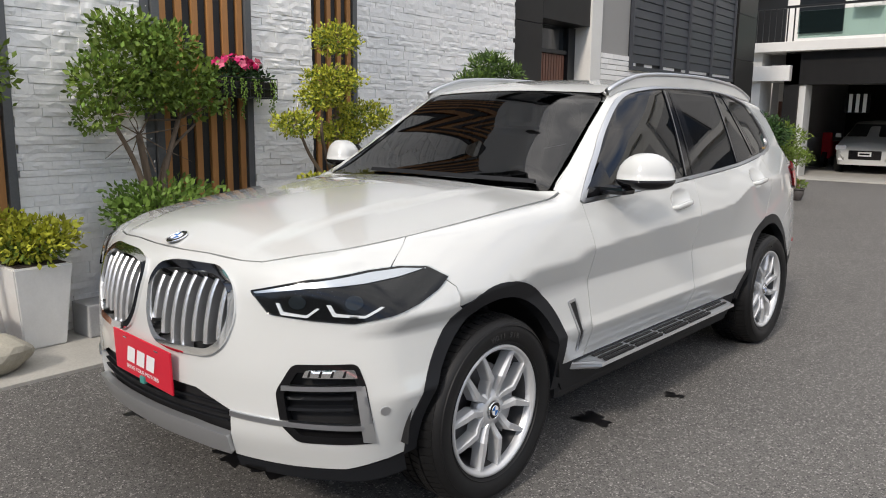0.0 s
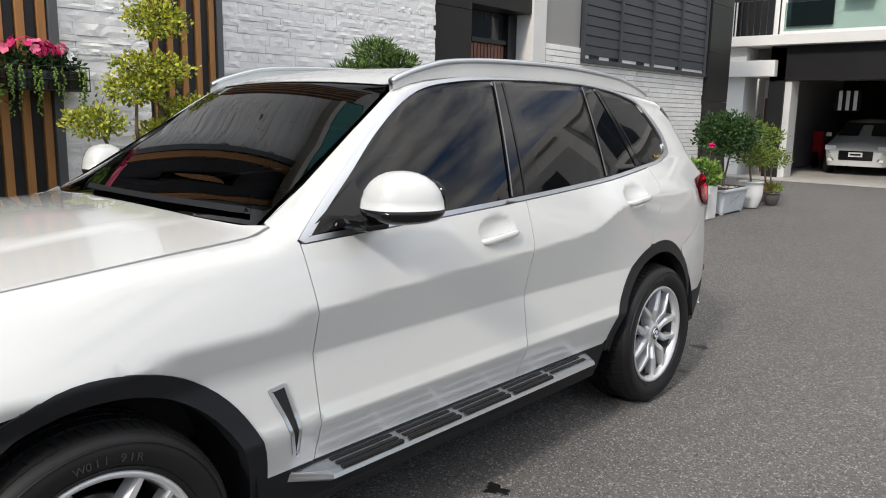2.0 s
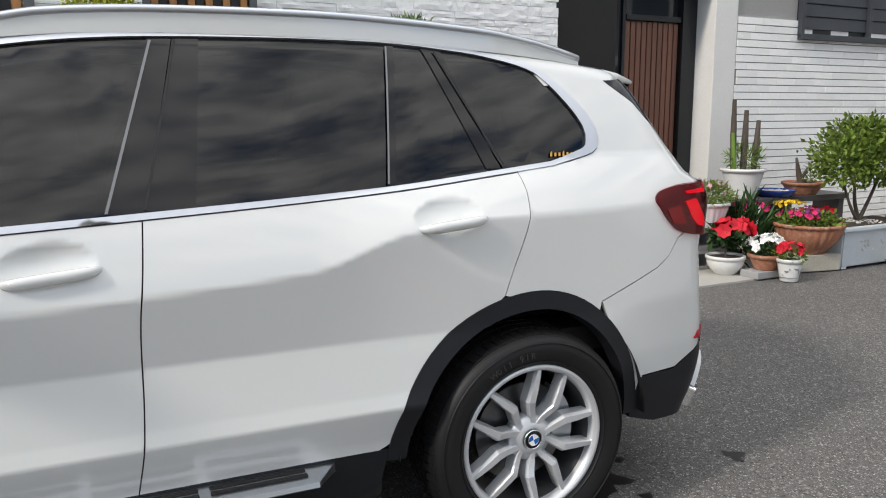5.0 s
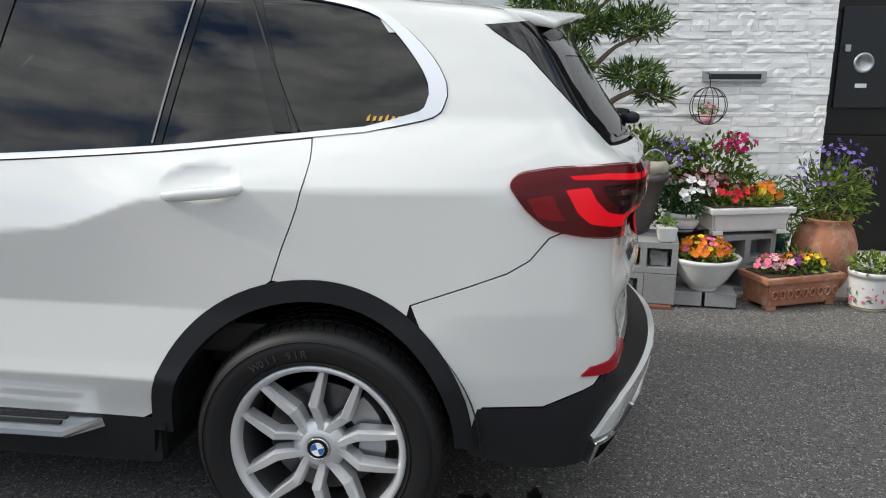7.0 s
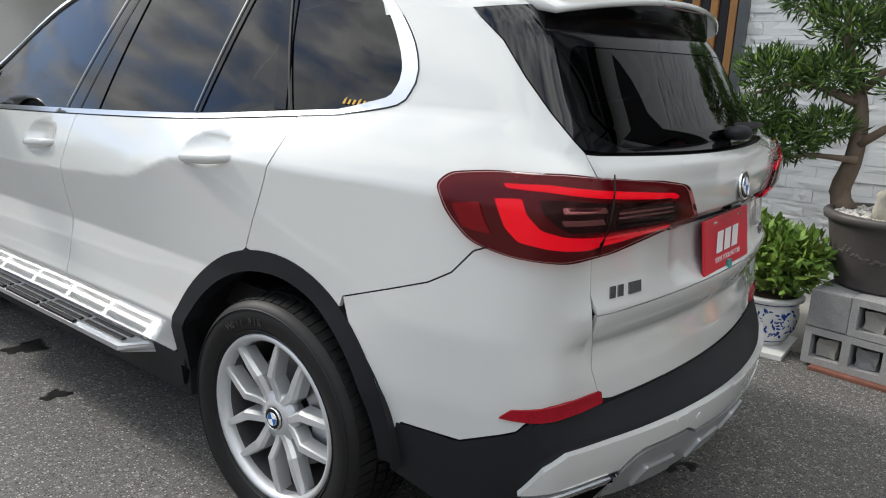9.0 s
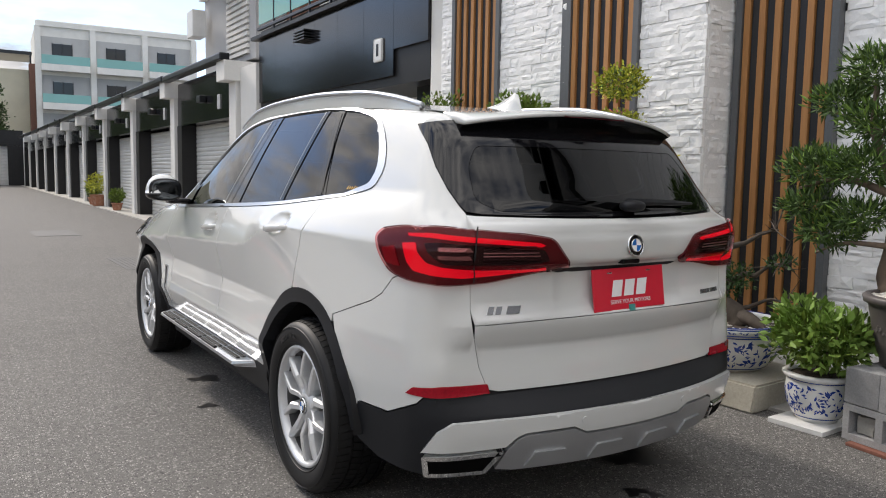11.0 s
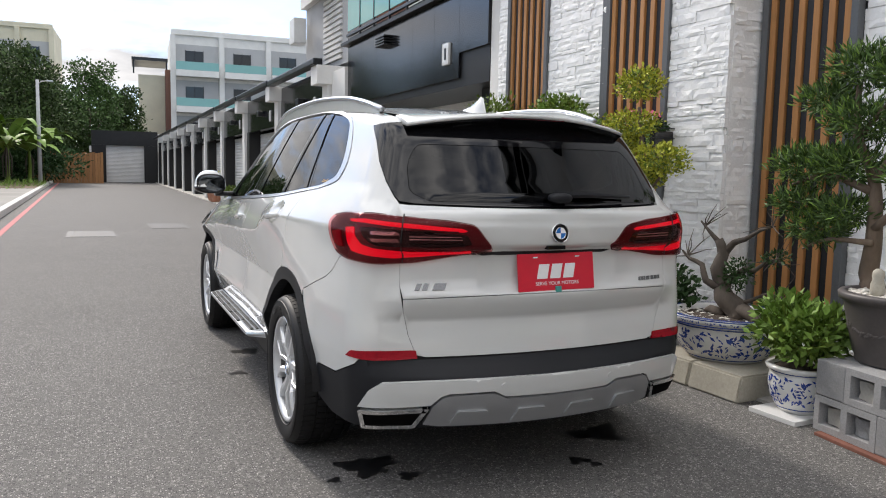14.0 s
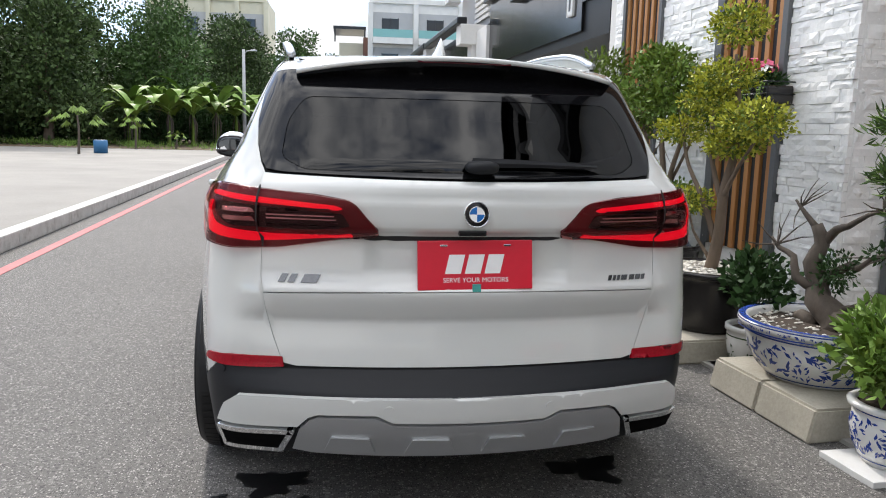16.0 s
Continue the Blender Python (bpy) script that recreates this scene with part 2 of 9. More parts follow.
BARK_P = material("pale dead wood", (0.088, 0.070, 0.055), 0.85, grain=0.2, grain_scale=25, stain=0.25, stain_scale=9, bump=0.008, bump_scale=45, stretch=(1, 1, 0.3))


def leaf_material(name, color, rough=0.45, spread=0.35):
    m = material(name, color, max(rough, 0.55), island=spread, grain=0.12, grain_scale=20, stain=0.10, stain_scale=3, spec=0.25)
    b = m.node_tree.nodes["Principled BSDF"]
    b.inputs["Transmission Weight"].default_value = 0.0
    b.inputs["Subsurface Weight"].default_value = 0.0
    return m


PANE = glass_material("clear balcony glass", (0.62, 0.74, 0.70))
LEAF = leaf_material("green leaf", (0.125, 0.185, 0.028))
LEAF_Y = leaf_material("yellow green leaf", (0.40, 0.41, 0.045))
LEAF_D = leaf_material("dark green leaf", (0.032, 0.072, 0.020))
LEAF_N = leaf_material("needle leaf", (0.068, 0.120, 0.034))
LEAF_L = leaf_material("fresh green leaf", (0.16, 0.26, 0.05))
LEAF_B = leaf_material("banana leaf", (0.16, 0.25, 0.045), 0.4)
LEAF_F = leaf_material("far foliage", (0.055, 0.088, 0.026), 0.6, 0.5)
PETALS = {k: leaf_material(k + " petal", c, 0.6, 0.2) for k, c in {
    "red": (0.55, 0.015, 0.03), "pink": (0.72, 0.16, 0.26), "magenta": (0.55, 0.02, 0.13), "orange": (0.75, 0.20, 0.02), "yellow": (0.78, 0.50, 0.03),
    "white": (0.78, 0.78, 0.75), "violet": (0.20, 0.14, 0.42), "purple": (0.16, 0.03, 0.16), "rose": (0.70, 0.36, 0.42)}.items()}


# ---- ground and houses ----
def part(name, bm, mat, parent=None, label="", smooth=False):
    """A bmesh as one mesh object, under a thing or a part."""
    me = bpy.data.meshes.new(name)
    bm.to_mesh(me)
    bm.free()
    if smooth:
        for p in me.polygons:
            p.use_smooth = True
    if mat is not None:
        me.materials.append(mat)
    ob = new(name, me)
    ob.parent = parent
    if label:
        ob["label"] = label
    return ob


def box(bm, x0, x1, y0, y1, z0, z1, bevel=0.0):
    """A box added to a bmesh."""
    vs = bmesh.ops.create_cube(bm, size=1)["verts"]
    for v in vs:
        v.co = Vector(((x0 + x1) / 2 + v.co.x * (x1 - x0), (y0 + y1) / 2 + v.co.y * (y1 - y0), (z0 + z1) / 2 + v.co.z * (z1 - z0)))
    if bevel:
        bmesh.ops.bevel(bm, geom=list({e for v in vs for e in v.link_edges}), offset=bevel, segments=2, affect="EDGES", profile=.6)
    return vs


def boxed(name, mat, parent, x0, x1, y0, y1, z0, z1, bevel=0.0, label=""):
    bm = bmesh.new()
    box(bm, x0, x1, y0, y1, z0, z1, bevel)
    return part(name, bm, mat, parent, label)


def tube(bm, points, radii, sides=8):
    """A tapering tube through points."""
    pts = [Vector(p) for p in points]
    rows = []
    for i, p in enumerate(pts):
        d = (pts[min(i + 1, len(pts) - 1)] - pts[max(i - 1, 0)]).normalized()
        a = d.cross(Vector((0.31, 0.17, 0.93))).normalized() if abs(d.z) < .9 else d.cross(Vector((1, 0, 0))).normalized()
        b = d.cross(a)
        r = radii[i] if isinstance(radii, (list, tuple)) else radii
        rows.append([bm.verts.new(p + (a * math.cos(t) + b * math.sin(t)) * r) for t in np.linspace(0, 2 * math.pi, sides, endpoint=False)])
    for r0, r1 in zip(rows, rows[1:]):
        for i in range(sides):
            bm.faces.new((r0[i], r0[(i + 1) % sides], r1[(i + 1) % sides], r1[i]))
    bm.faces.new(rows[0][::-1]), bm.faces.new(rows[-1])


def lathe(bm, profile, segments=40):
    """A profile of (radius, height) turned about z; closed where the radius is nil."""
    rings = []
    for r, z in profile:
        rings.append([bm.verts.new((0, 0, z))] if r < 1e-5 else [bm.verts.new((r * math.cos(a), r * math.sin(a), z)) for a in np.linspace(0, 2 * math.pi, segments, endpoint=False)])
    for r0, r1 in zip(rings, rings[1:]):
        n = max(len(r0), len(r1))
        for i in range(n):
            j = (i + 1) % n
            if len(r0) == 1:
                bm.faces.new((r0[0], r1[j], r1[i]))
            elif len(r1) == 1:
                bm.faces.new((r0[i], r0[j], r1[0]))
            else:
                bm.faces.new((r0[i], r0[j], r1[j], r1[i]))
    bmesh.ops.recalc_face_normals(bm, faces=bm.faces)


def raw_mesh(name, V, F, mat, parent=None, kind="", smooth=False):
    me = bpy.data.meshes.new(name)
    me.from_pydata(V, [], F)
    me.materials.append(mat)
    if smooth:
        for p in me.polygons:
            p.use_smooth = True
    ob = new(name, me)
    ob.parent = parent
    if kind:
        ob["kind"] = kind
    return ob


# the road and everything level with it
bm = bmesh.new()
bmesh.ops.create_grid(bm, x_segments=2, y_segments=2, size=400)
tagged(part("ground", bm, ASPHALT), "dark grey asphalt road, worn and grainy", "ground", kind="structure")

# the houses stand in a street frame of their own, turned a little from the car
STREET = pose(2.70, -.10, 0, 0, 0, 2.2)
POTS = pose(2.36, .08, 0, 0, 0, 2.2)          # the row of plants before the walls
FAR = pose(-2, -5, 0, 0, 0, -2.45) @ pose(2, 5, 0)     # the far end turns away from the near houses
FAR_STREET = FAR @ pose(2.50, 0, 0, 0, 0, 2.2)


def street_empty(name, label, category, kind="structure", group="", m=None):
    e = tagged(new(name), label, category, group, kind)
    e.matrix_world = m or STREET
    e.empty_display_size = .3
    return e


strip = street_empty("pavement", "pale worn concrete strip along the house fronts", "pavement", m=POTS)
boxed("slab", CONCRETE, strip, -.53, .85, -4.1, 3.2, -.05, .02)
boxed("slab", CONCRETE, strip, -.72, 1.15, -5.9, -4.104, -.05, .016)
boxed("slab", CONCRETE, strip, -.45, .85, -12.6, -5.904, -.05, .012)
far_strip = street_empty("pavement", "pale worn concrete strip before the garages", "pavement", m=FAR_STREET)
boxed("slab", CONCRETE, far_strip, -.62, .60, 3.40, 62, -.05, .03)

# white split-stone wall: core behind, stones proud of it
stone_wall = street_empty("wall_stone", "white split-stone house wall", "wall")
boxed("core", MORTAR, stone_wall, .03, 4, -.48, 3.06, 0, 7.5)
boxed("core", MORTAR, stone_wall, .41, 4, -4.13, -.484, 0, 7.5)
rng = random.Random(5)
stone_meshes = []
for k in range(12):
    V, F = [], []
    nx, nz = 5, 3
    for i in range(nx):
        for j in range(nz):
            u, v = i / (nx - 1), j / (nz - 1)
            edge = u in (0, 1) or v in (0, 1)
            V.append((rng.uniform(-.004, .001) if edge else rng.uniform(-.012, .0), u - .5, v - .5))
    for i in range(nx - 1):
        for j in range(nz - 1):
            a = i * nz + j
            q = (a, a + 1, a + nz + 1, a + nz)
            F += [(q[0], q[1], q[2]), (q[0], q[2], q[3])] if rng.random() < .5 else [(q[1], q[2], q[3]), (q[1], q[3], q[0])]
    n = len(V)
    rim = [(0, 0), (nx - 1, 0), (nx - 1, nz - 1), (0, nz - 1)]
    loop = [i * nz for i in range(nx)] + [(nx - 1) * nz + j for j in range(1, nz)] + [i * nz + nz - 1 for i in range(nx - 2, -1, -1)] + [j for j in range(nz - 2, 0, -1)]
    V += [(.04, V[i][1], V[i][2]) for i in loop]
    for i in range(len(loop)):
        j = (i + 1) % len(loop)
        F.append((loop[i], loop[j], n + j)), F.append((loop[i], n + j, n + i))
    stone_meshes.append((V, F))
stone_data = []
for V, F in stone_meshes:
    me = bpy.data.meshes.new("stone")
    me.from_pydata(V, [], F)
    me.materials.append(STONE)
    stone_data.append(me)
spots = []


def lay_stones(face_x, y0, y1, z0, z1, along_x=False):
    z = z0
    while z < z1:
        h = rng.choice((.042, .055, .055, .07, .085))
        y = y0 - rng.uniform(0, .2)
        while y < y1:
            w = rng.uniform(.10, .30)
            a, b = max(y, y0), min(y + w, y1)
            if b - a > .03:
                spots.append((face_x + rng.uniform(-.005, .006), (a + b) / 2, z + h / 2, b - a - .002, h - .002, along_x))
            y += w
        z += h


lay_stones(.0, -.48, .17, 0, 4.6), lay_stones(.0, 1.03, 2.0, 0, 4.6), lay_stones(.0, 2.83, 3.06, 0, 4.6)
lay_stones(.38, -4.13, -1.33, 0, 3.4)
lay_stones(-.48, .04, .39, 0, 4.0, True)
spots.sort(key=lambda s: abs(s[1] + 2.2) + abs(s[2] - 1.1) * 1.2)
rest_V, rest_F = [], []
for i, (fx, y, z, w, h, turn) in enumerate(spots):
    if i < 295 and not turn:
        ob = new("stone", stone_data[i % 12])
        ob.parent = stone_wall
        ob.location, ob.scale = (fx, y, z), (1, w, h)
    else:
        V, F = stone_meshes[rng.randrange(12)]
        base = len(rest_V)
        rest_V += [((y + a[1] * w), fx + a[0], z + a[2] * h) if turn else (fx + a[0], y + a[1] * w, z + a[2] * h) for a in V]
        rest_F += [tuple(base + q for q in f) for f in F]
raw_mesh("stone_facing", rest_V, rest_F, STONE, stone_wall, "stuff")


def slat_panel(name, y0, y1, x, z0, z1, count):
    """Upright timber slats between black ones, on a dark back board."""
    e = street_empty(name, "orange-brown and black upright timber slat panel", "slat panel")
    boxed("backing", SLAT_K, e, x + .035, x + .06, y0, y1, z0, z1)
    pitch = (y1 - y0) / (count * 2 + 1)
    for k in range(count * 2 + 1):
        a = y0 + k * pitch
        if k in (0, count * 2):
            boxed("edge_batten", SLAT_G, e, x - .035, x + .035, a, a + pitch * .9, z0, z1, .003)
        elif k % 2:
            boxed("timber_slat", SLAT_O, e, x - .016, x + .035, a + pitch * .10, a + pitch * .90, z0, z1, .003)
        else:
            boxed("black_slat", SLAT_K, e, x + .004, x + .035, a + pitch * .02, a + pitch * .98, z0, z1, .003)


upper = street_empty("wall_upper", "upper storeys in white render with dark windows and a glass balcony", "wall")
boxed("upper_body", RENDER_W, upper, .44, 4, -6.44, -4.134, 4.51, 10.0)
boxed("balcony_slab", RENDER_W, upper, -.20, .028, -.48, 3.06, 4.62, 4.74, .01)
for k in range(5):
    boxed("balcony_pane", GLASS_G, upper, -.185, -.170, -.45 + k * .70, .21 + k * .70, 4.78, 5.72, label="green glass balcony pane")
    boxed("balcony_post", STEEL_D, upper, -.20, -.165, -.48 + k * .70, -.455 + k * .70, 4.742, 5.76, .003)
for y0, y1, z0, z1 in ((-5.20, -4.30, 5.1, 7.2), (-6.20, -5.45, 5.1, 7.2), (-5.20, -4.30, 7.9, 9.4), (-3.2, -1.6, 5.2, 7.0)):
    win = boxed("window", GLASS_D, upper, .40 if y1 < -3.9 else .36, .436 if y1 < -3.9 else .406, y0, y1, z0, z1)
    for a, b, c, d in ((y0 - .08, y1 + .08, z1 + .002, z1 + .10), (y0 - .08, y1 + .08, z0 - .08, z0 - .002), (y0 - .08, y0 - .002, z0, z1), (y1 + .002, y1 + .08, z0, z1)):
        boxed("window_frame", STEEL_D, win, .16 if y1 < -3.9 else .13, .436 if y1 < -3.9 else .406, a, b, c, d, .004)


slat_panel("trim_slats", .17, 1.03, .002, .55, 5.5, 6)
slat_panel("trim_slats", 2.0, 2.83, .002, .55, 5.5, 6)
slat_panel("trim_slats", -1.33, -.50, .345, .22, 5.5, 6)
boxed("edge_strip", SLAT_G, stone_wall, -.01, .06, 1.032, 1.10, .5, 5.5)

# entrance: black granite jamb with a meter box, side light, timber door
portal = street_empty("wall_portal", "black granite entrance surround", "wall")
for k in range(5):
    boxed("granite_slab", GRANITE_M, portal, .43, 1.08, -4.85, -4.132, .02 + k * .9, .02 + k * .9 + .894, .003)
boxed("lintel", GRANITE_M, portal, .43, 1.08, -6.12, -4.854, 2.80, 4.5, .004)
boxed("inner_wall", GRANITE_M, portal, 1.10, 1.2, -6.12, -4.2, 0, 4.5)
boxed("side_light", GLASS_D, portal, .72, .75, -5.14, -4.854, .1, 2.79, label="dark glass side light")
boxed("side_light_frame", STEEL_D, portal, .69, .78, -5.18, -5.142, .02, 2.79, .004)
boxed("top_light", GLASS_D, portal, .74, .77, -5.92, -5.184, 2.46, 2.79, label="pale glass light over the door")
entry = street_empty("door_1", "red-brown ribbed timber entrance door", "door")
boxed("door_leaf", WOOD_D, entry, .74, .79, -5.92, -5.184, .02, 2.40)
for k in range(10):
    boxed("door_rib", WOOD_D, entry, .715, .742, -5.91 + k * .0725, -5.91 + k * .0725 + .058, .05, 2.39, .006)
boxed("door_frame", STEEL_D, entry, .66, .80, -6.118, -5.925, .02, 2.79, .004)
boxed("door_frame", STEEL_D, entry, .68, .80, -5.92, -5.184, 2.402, 2.458, .004)
meter_box = street_empty("meter_box", "dark steel service box with a round dial and padlock", "meter box", "")
boxed("box_body", STEEL_D, meter_box, .405, .44, -4.56, -4.18, 1.12, 1.85, .006)
bm = bmesh.new()
lathe(bm, [(0, .0), (.05, .0), (.055, -.012), (.07, -.014), (.075, 0)], 32)
for v in bm.verts:
    v.co = Vector((.40 + v.co.z, -4.36 + v.co.x, 1.45 + v.co.y))
part("dial", bm, STEEL, meter_box, smooth=True)
boxed("padlock", STEEL, meter_box, .38, .405, -4.25, -4.21, 1.53, 1.58, .004)
boxed("nameplate", PLASTIC_W, meter_box, .398, .406, -4.40, -4.32, 1.27, 1.30)
pier = street_empty("wall_pier", "white rendered pier beside the entrance", "wall")
boxed("pier_body", RENDER_W, pier, .40, 1.2, -6.44, -6.124, 0, 6.5, .01)
letter = street_empty("letter_slot", "small steel letter slot in the stone wall", "letter slot", "")
boxed("slot_frame", STEEL, letter, .345, .39, -3.66, -3.20, 1.31, 1.39, .004)
boxed("slot_flap", STEEL_D, letter, .338, .346, -3.62, -3.24, 1.33, 1.37, .003)

# tiled wall with long thin tiles and a big louvred window over it
GROUT = material("grey tile grout", (0.30, 0.295, 0.285), 0.95, grain=0.08, bump=0.002)
tile_wall = street_empty("wall_tiled", "white wall of long thin tiles", "wall")
boxed("core", GROUT, tile_wall, .42, 4, -12.0, -6.444, 0, 7.5)
tile_me = bpy.data.meshes.new("tile")
bm = bmesh.new()
box(bm, -.5, .5, -.5, .5, -.5, .5)
bm.to_mesh(tile_me)
bm.free()
tile_me.materials.append(TILE)
tiles = []
row_h = .079
for r in range(31):
    y = -11.99 - rng.uniform(0, .3)
    while y < -6.45:
        w = .305
        a, b = max(y, -11.99), min(y + w, -6.45)
        if b - a > .03:
            tiles.append((.413 + rng.uniform(-.003, .003), (a + b) / 2, .02 + (r + .5) * row_h, b - a - .002, row_h - .010))
        y += w
tiles.sort(key=lambda q: -q[1] * 1.0 + abs(q[2] - 1.2) * .4)
rest_V, rest_F = [], []
for i, (x, y, z, w, h) in enumerate(tiles):
    if i < 295:
        ob = new("tile", tile_me)
        ob.parent = tile_wall
        ob.location, ob.scale = (x, y, z), (.03, w, h)
    else:
        base = len(rest_V)
        for dx in (-.015, .015):
            for dy, dz in ((-.5, -.5), (.5, -.5), (.5, .5), (-.5, .5)):
                rest_V.append((x + dx, y + dy * w, z + dz * h))
        rest_F += [tuple(base + k for k in f) for f in ((0, 3, 2, 1), (0, 1, 5, 4), (1, 2, 6, 5), (2, 3, 7, 6), (3, 0, 4, 7))]
raw_mesh("tile_facing", rest_V, rest_F, TILE, tile_wall, "stuff")
louvre = street_empty("window_1", "large dark louvred window screen", "window")
boxed("window_backing", STEEL_D, louvre, .40, .43, -11.95, -7.36, 2.30, 6.4)
for k in range(5):
    boxed("window_frame", LOUVRE, louvre, .345, .41, -11.95 + k * 1.135, -11.90 + k * 1.135, 2.28, 6.4, .003)
boxed("window_frame", LOUVRE, louvre, .33, .41, -11.95, -7.36, 2.26, 2.32, .003)
for r in range(29):
    bm = bmesh.new()
    z = 2.38 + r * .14
    vs = [bm.verts.new(c) for c in ((.378, -11.9, z), (.378, -7.41, z), (.388, -7.41, z + .126), (.388, -11.9, z + .126), (.395, -11.9, z - .004), (.395, -7.41, z - .004))]
    bm.faces.new(vs[:4]), bm.faces.new((vs[0], vs[4], vs[5], vs[1]))
    part("louvre_blade", bm, LOUVRE, louvre)
tower = street_empty("wall_granite", "dark granite corner of the neighbouring house", "wall")
for k in range(7):
    boxed("granite_slab", GRANITE_M, tower, .32, 4, -13.1, -12.004, .02 + k * .9, .02 + k * .9 + .893, .003)

# house with the polished granite front, and the row of garages beyond it
granite = street_empty("wall_polished", "polished black granite garage front with white frame", "wall", m=FAR_STREET)
boxed("side_pillar", RENDER_W, granite, -.06, 1.2, 3.07, 3.52, 0, 6.2, .01)
boxed("canopy_edge", RENDER_W, granite, -.35, .8, 3.25, 4.75, 3.78, 4.05, .01)
for k in range(7):
    a = 3.524 + k * .845
    boxed("granite_slab", GRANITE, granite, -.10, -.07, a, a + .841, 2.62 if k else 2.95, 3.72, .002)
boxed("granite_back", GRANITE_M, granite, -.066, .9, 3.524, 9.43, 2.5, 3.9)
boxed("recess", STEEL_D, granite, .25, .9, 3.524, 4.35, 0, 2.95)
boxed("far_pillar", RENDER_W, granite, -.16, 1.2, 9.44, 10.35, 0, 3.35, .01)
boxed("ledge", GRANITE_M, granite, -.2, .9, 4.6, 9.6, 3.74, 3.80, .004)
for k in range(6):
    a = 4.62 + k * .78
    boxed("balcony_pane", GLASS_G, granite, -.165, -.15, a, a + .74, 3.98, 4.78, label="green glass balcony pane")
    boxed("balcony_post", STEEL_D, granite, -.175, -.14, a - .035, a - .005, 3.80, 4.82, .003)
boxed("balcony_rail", STEEL_D, granite, -.18, -.135, 4.58, 9.32, 4.79, 4.84, .004)
boxed("balcony_rail", STEEL_D, granite, -.18, -.135, 4.58, 9.32, 3.88, 3.93, .004)
boxed("house_body", RENDER_W, granite, 1.2, 7, 3.2, 10.6, 0, 10.5)
boxed("house_tower", RENDER_W, granite, .1, 5, 10.9, 14.2, 5.3, 12.0)
boxed("tower_base", RENDER_G, granite, .25, 5, 10.62, 14.2, 3.62, 5.296)
boxed("tower_balcony", RENDER_W, granite, -.45, .09, 11.1, 12.9, 5.3, 6.15, .02)
boxed("balcony_rail", STEEL_D, granite, -.46, -.42, 11.1, 12.9, 6.30, 6.34)
for k in range(3):
    boxed("tower_window", GLASS_D, granite, .06, .098, 11.15 + k * .62, 11.68 + k * .62, 6.2, 8.3)
for k in range(2):
    boxed("side_window", GLASS_D, granite, .9 + k * 1.3, 1.9 + k * 1.3, 10.86, 10.898, 6.2, 8.2)
for k in range(12):
    boxed("louvre_slat", RENDER_W, granite, .20, .248, 11.0, 12.4, 3.75 + k * .12, 3.82 + k * .12)
boxed("wood_band", WOOD_D, granite, .8, 1.19, 9.7, 10.4, 4.2, 7.5)
boxed("ac_unit", PLASTIC_W, granite, -.2, .1, 13.6, 14.1, 4.4, 5.0, .02)
for y, z in ((7.2, 3.42), (4.75, 2.98)):
    lamp_ob = street_empty("wall_light" if z > 3.2 else "wall_plaque", "dark slatted wall light on granite" if z > 3.2 else "small ornate white wall plaque", "wall light" if z > 3.2 else "plaque", "", m=FAR_STREET)
    if z > 3.2:
        for j in range(4):
            boxed("light_slat", STEEL_D, lamp_ob, -.24, -.10, y - .22, y + .22, z + j * .045, z + j * .045 + .025, .004)
    else:
        boxed("plaque_body", GLAZE_W, lamp_ob, -.13, -.10, y - .11, y + .11, z - .15, z + .15, .03)
        boxed("plaque_face", STEEL_D, lamp_ob, -.135, -.128, y - .03, y + .03, z - .08, z + .08, .004)


def garage_bay(name, y0, y1, x, top, shutter_top, wide=.42):
    """A garage: white piers, a dark granite fascia, a roller shutter of separate slats and a gutter."""
    e = street_empty(name, "garage with white piers, black fascia and pale roller shutter", "garage", group="row of garages", m=FAR_STREET)
    boxed("pier", RENDER_W, e, x - .12, x + .9, y0, y0 + wide, 0, top - .25, .01)
    boxed("pier_cap", RENDER_W, e, x - .35, x + .9, y0 - .05, y0 + wide + .05, top - .50, top - .12, .01)
    boxed("dark_jamb", GRANITE_M, e, x - .07, x + .8, y1 - .42, y1 - .004, 0, shutter_top - .002)
    boxed("fascia", GRANITE, e, x - .05, x + .8, y0 + wide + .002, y1 - .004, shutter_top, top - .15)
    boxed("gutter", STEEL_D, e, x - .42, x - .22, y0, y1 - .004, top - .12, top + .02, .03)
    bm = bmesh.new()
    n = int(shutter_top / .105)
    for r in range(n):
        z = .03 + r * .105
        a = [bm.verts.new((x + .30 + dx, yy, zz)) for yy in (y0 + wide, y1 - .42) for dx, zz in ((0, z), (-.022, z + .03), (-.022, z + .075), (0, z + .105))]
        for j in range(3):
            bm.faces.new((a[j], a[j + 1], a[j + 5], a[j + 4]))
    part("roller_shutter", bm, SHUTTER, e, "pale ribbed roller shutter")
    boxed("wall_lamp", STEEL_D, e, x - .20, x - .06, (y0 + y1) / 2 - .15, (y0 + y1) / 2 + .15, top - .75, top - .60, .02)
    boxed("plaque", GLAZE_W, e, x - .08, x - .05, y0 + 1.2, y0 + 1.38, top - .95, top - .65, .02)
    boxed("body", RENDER_G, e, x + .8, x + 4, y0, y1 - .01, 0, top - .02)


garage_bay("garage", 10.40, 15.2, -.12, 3.60, 2.45)
for k in range(9):
    garage_bay("garage", 15.2 + k * 5.0, 20.2 + k * 5.0, -.14 - .03 * k, 3.62, 2.50)
tagged(scene.objects["garage"], "garage with white pier beside the granite house", group="row of garages")

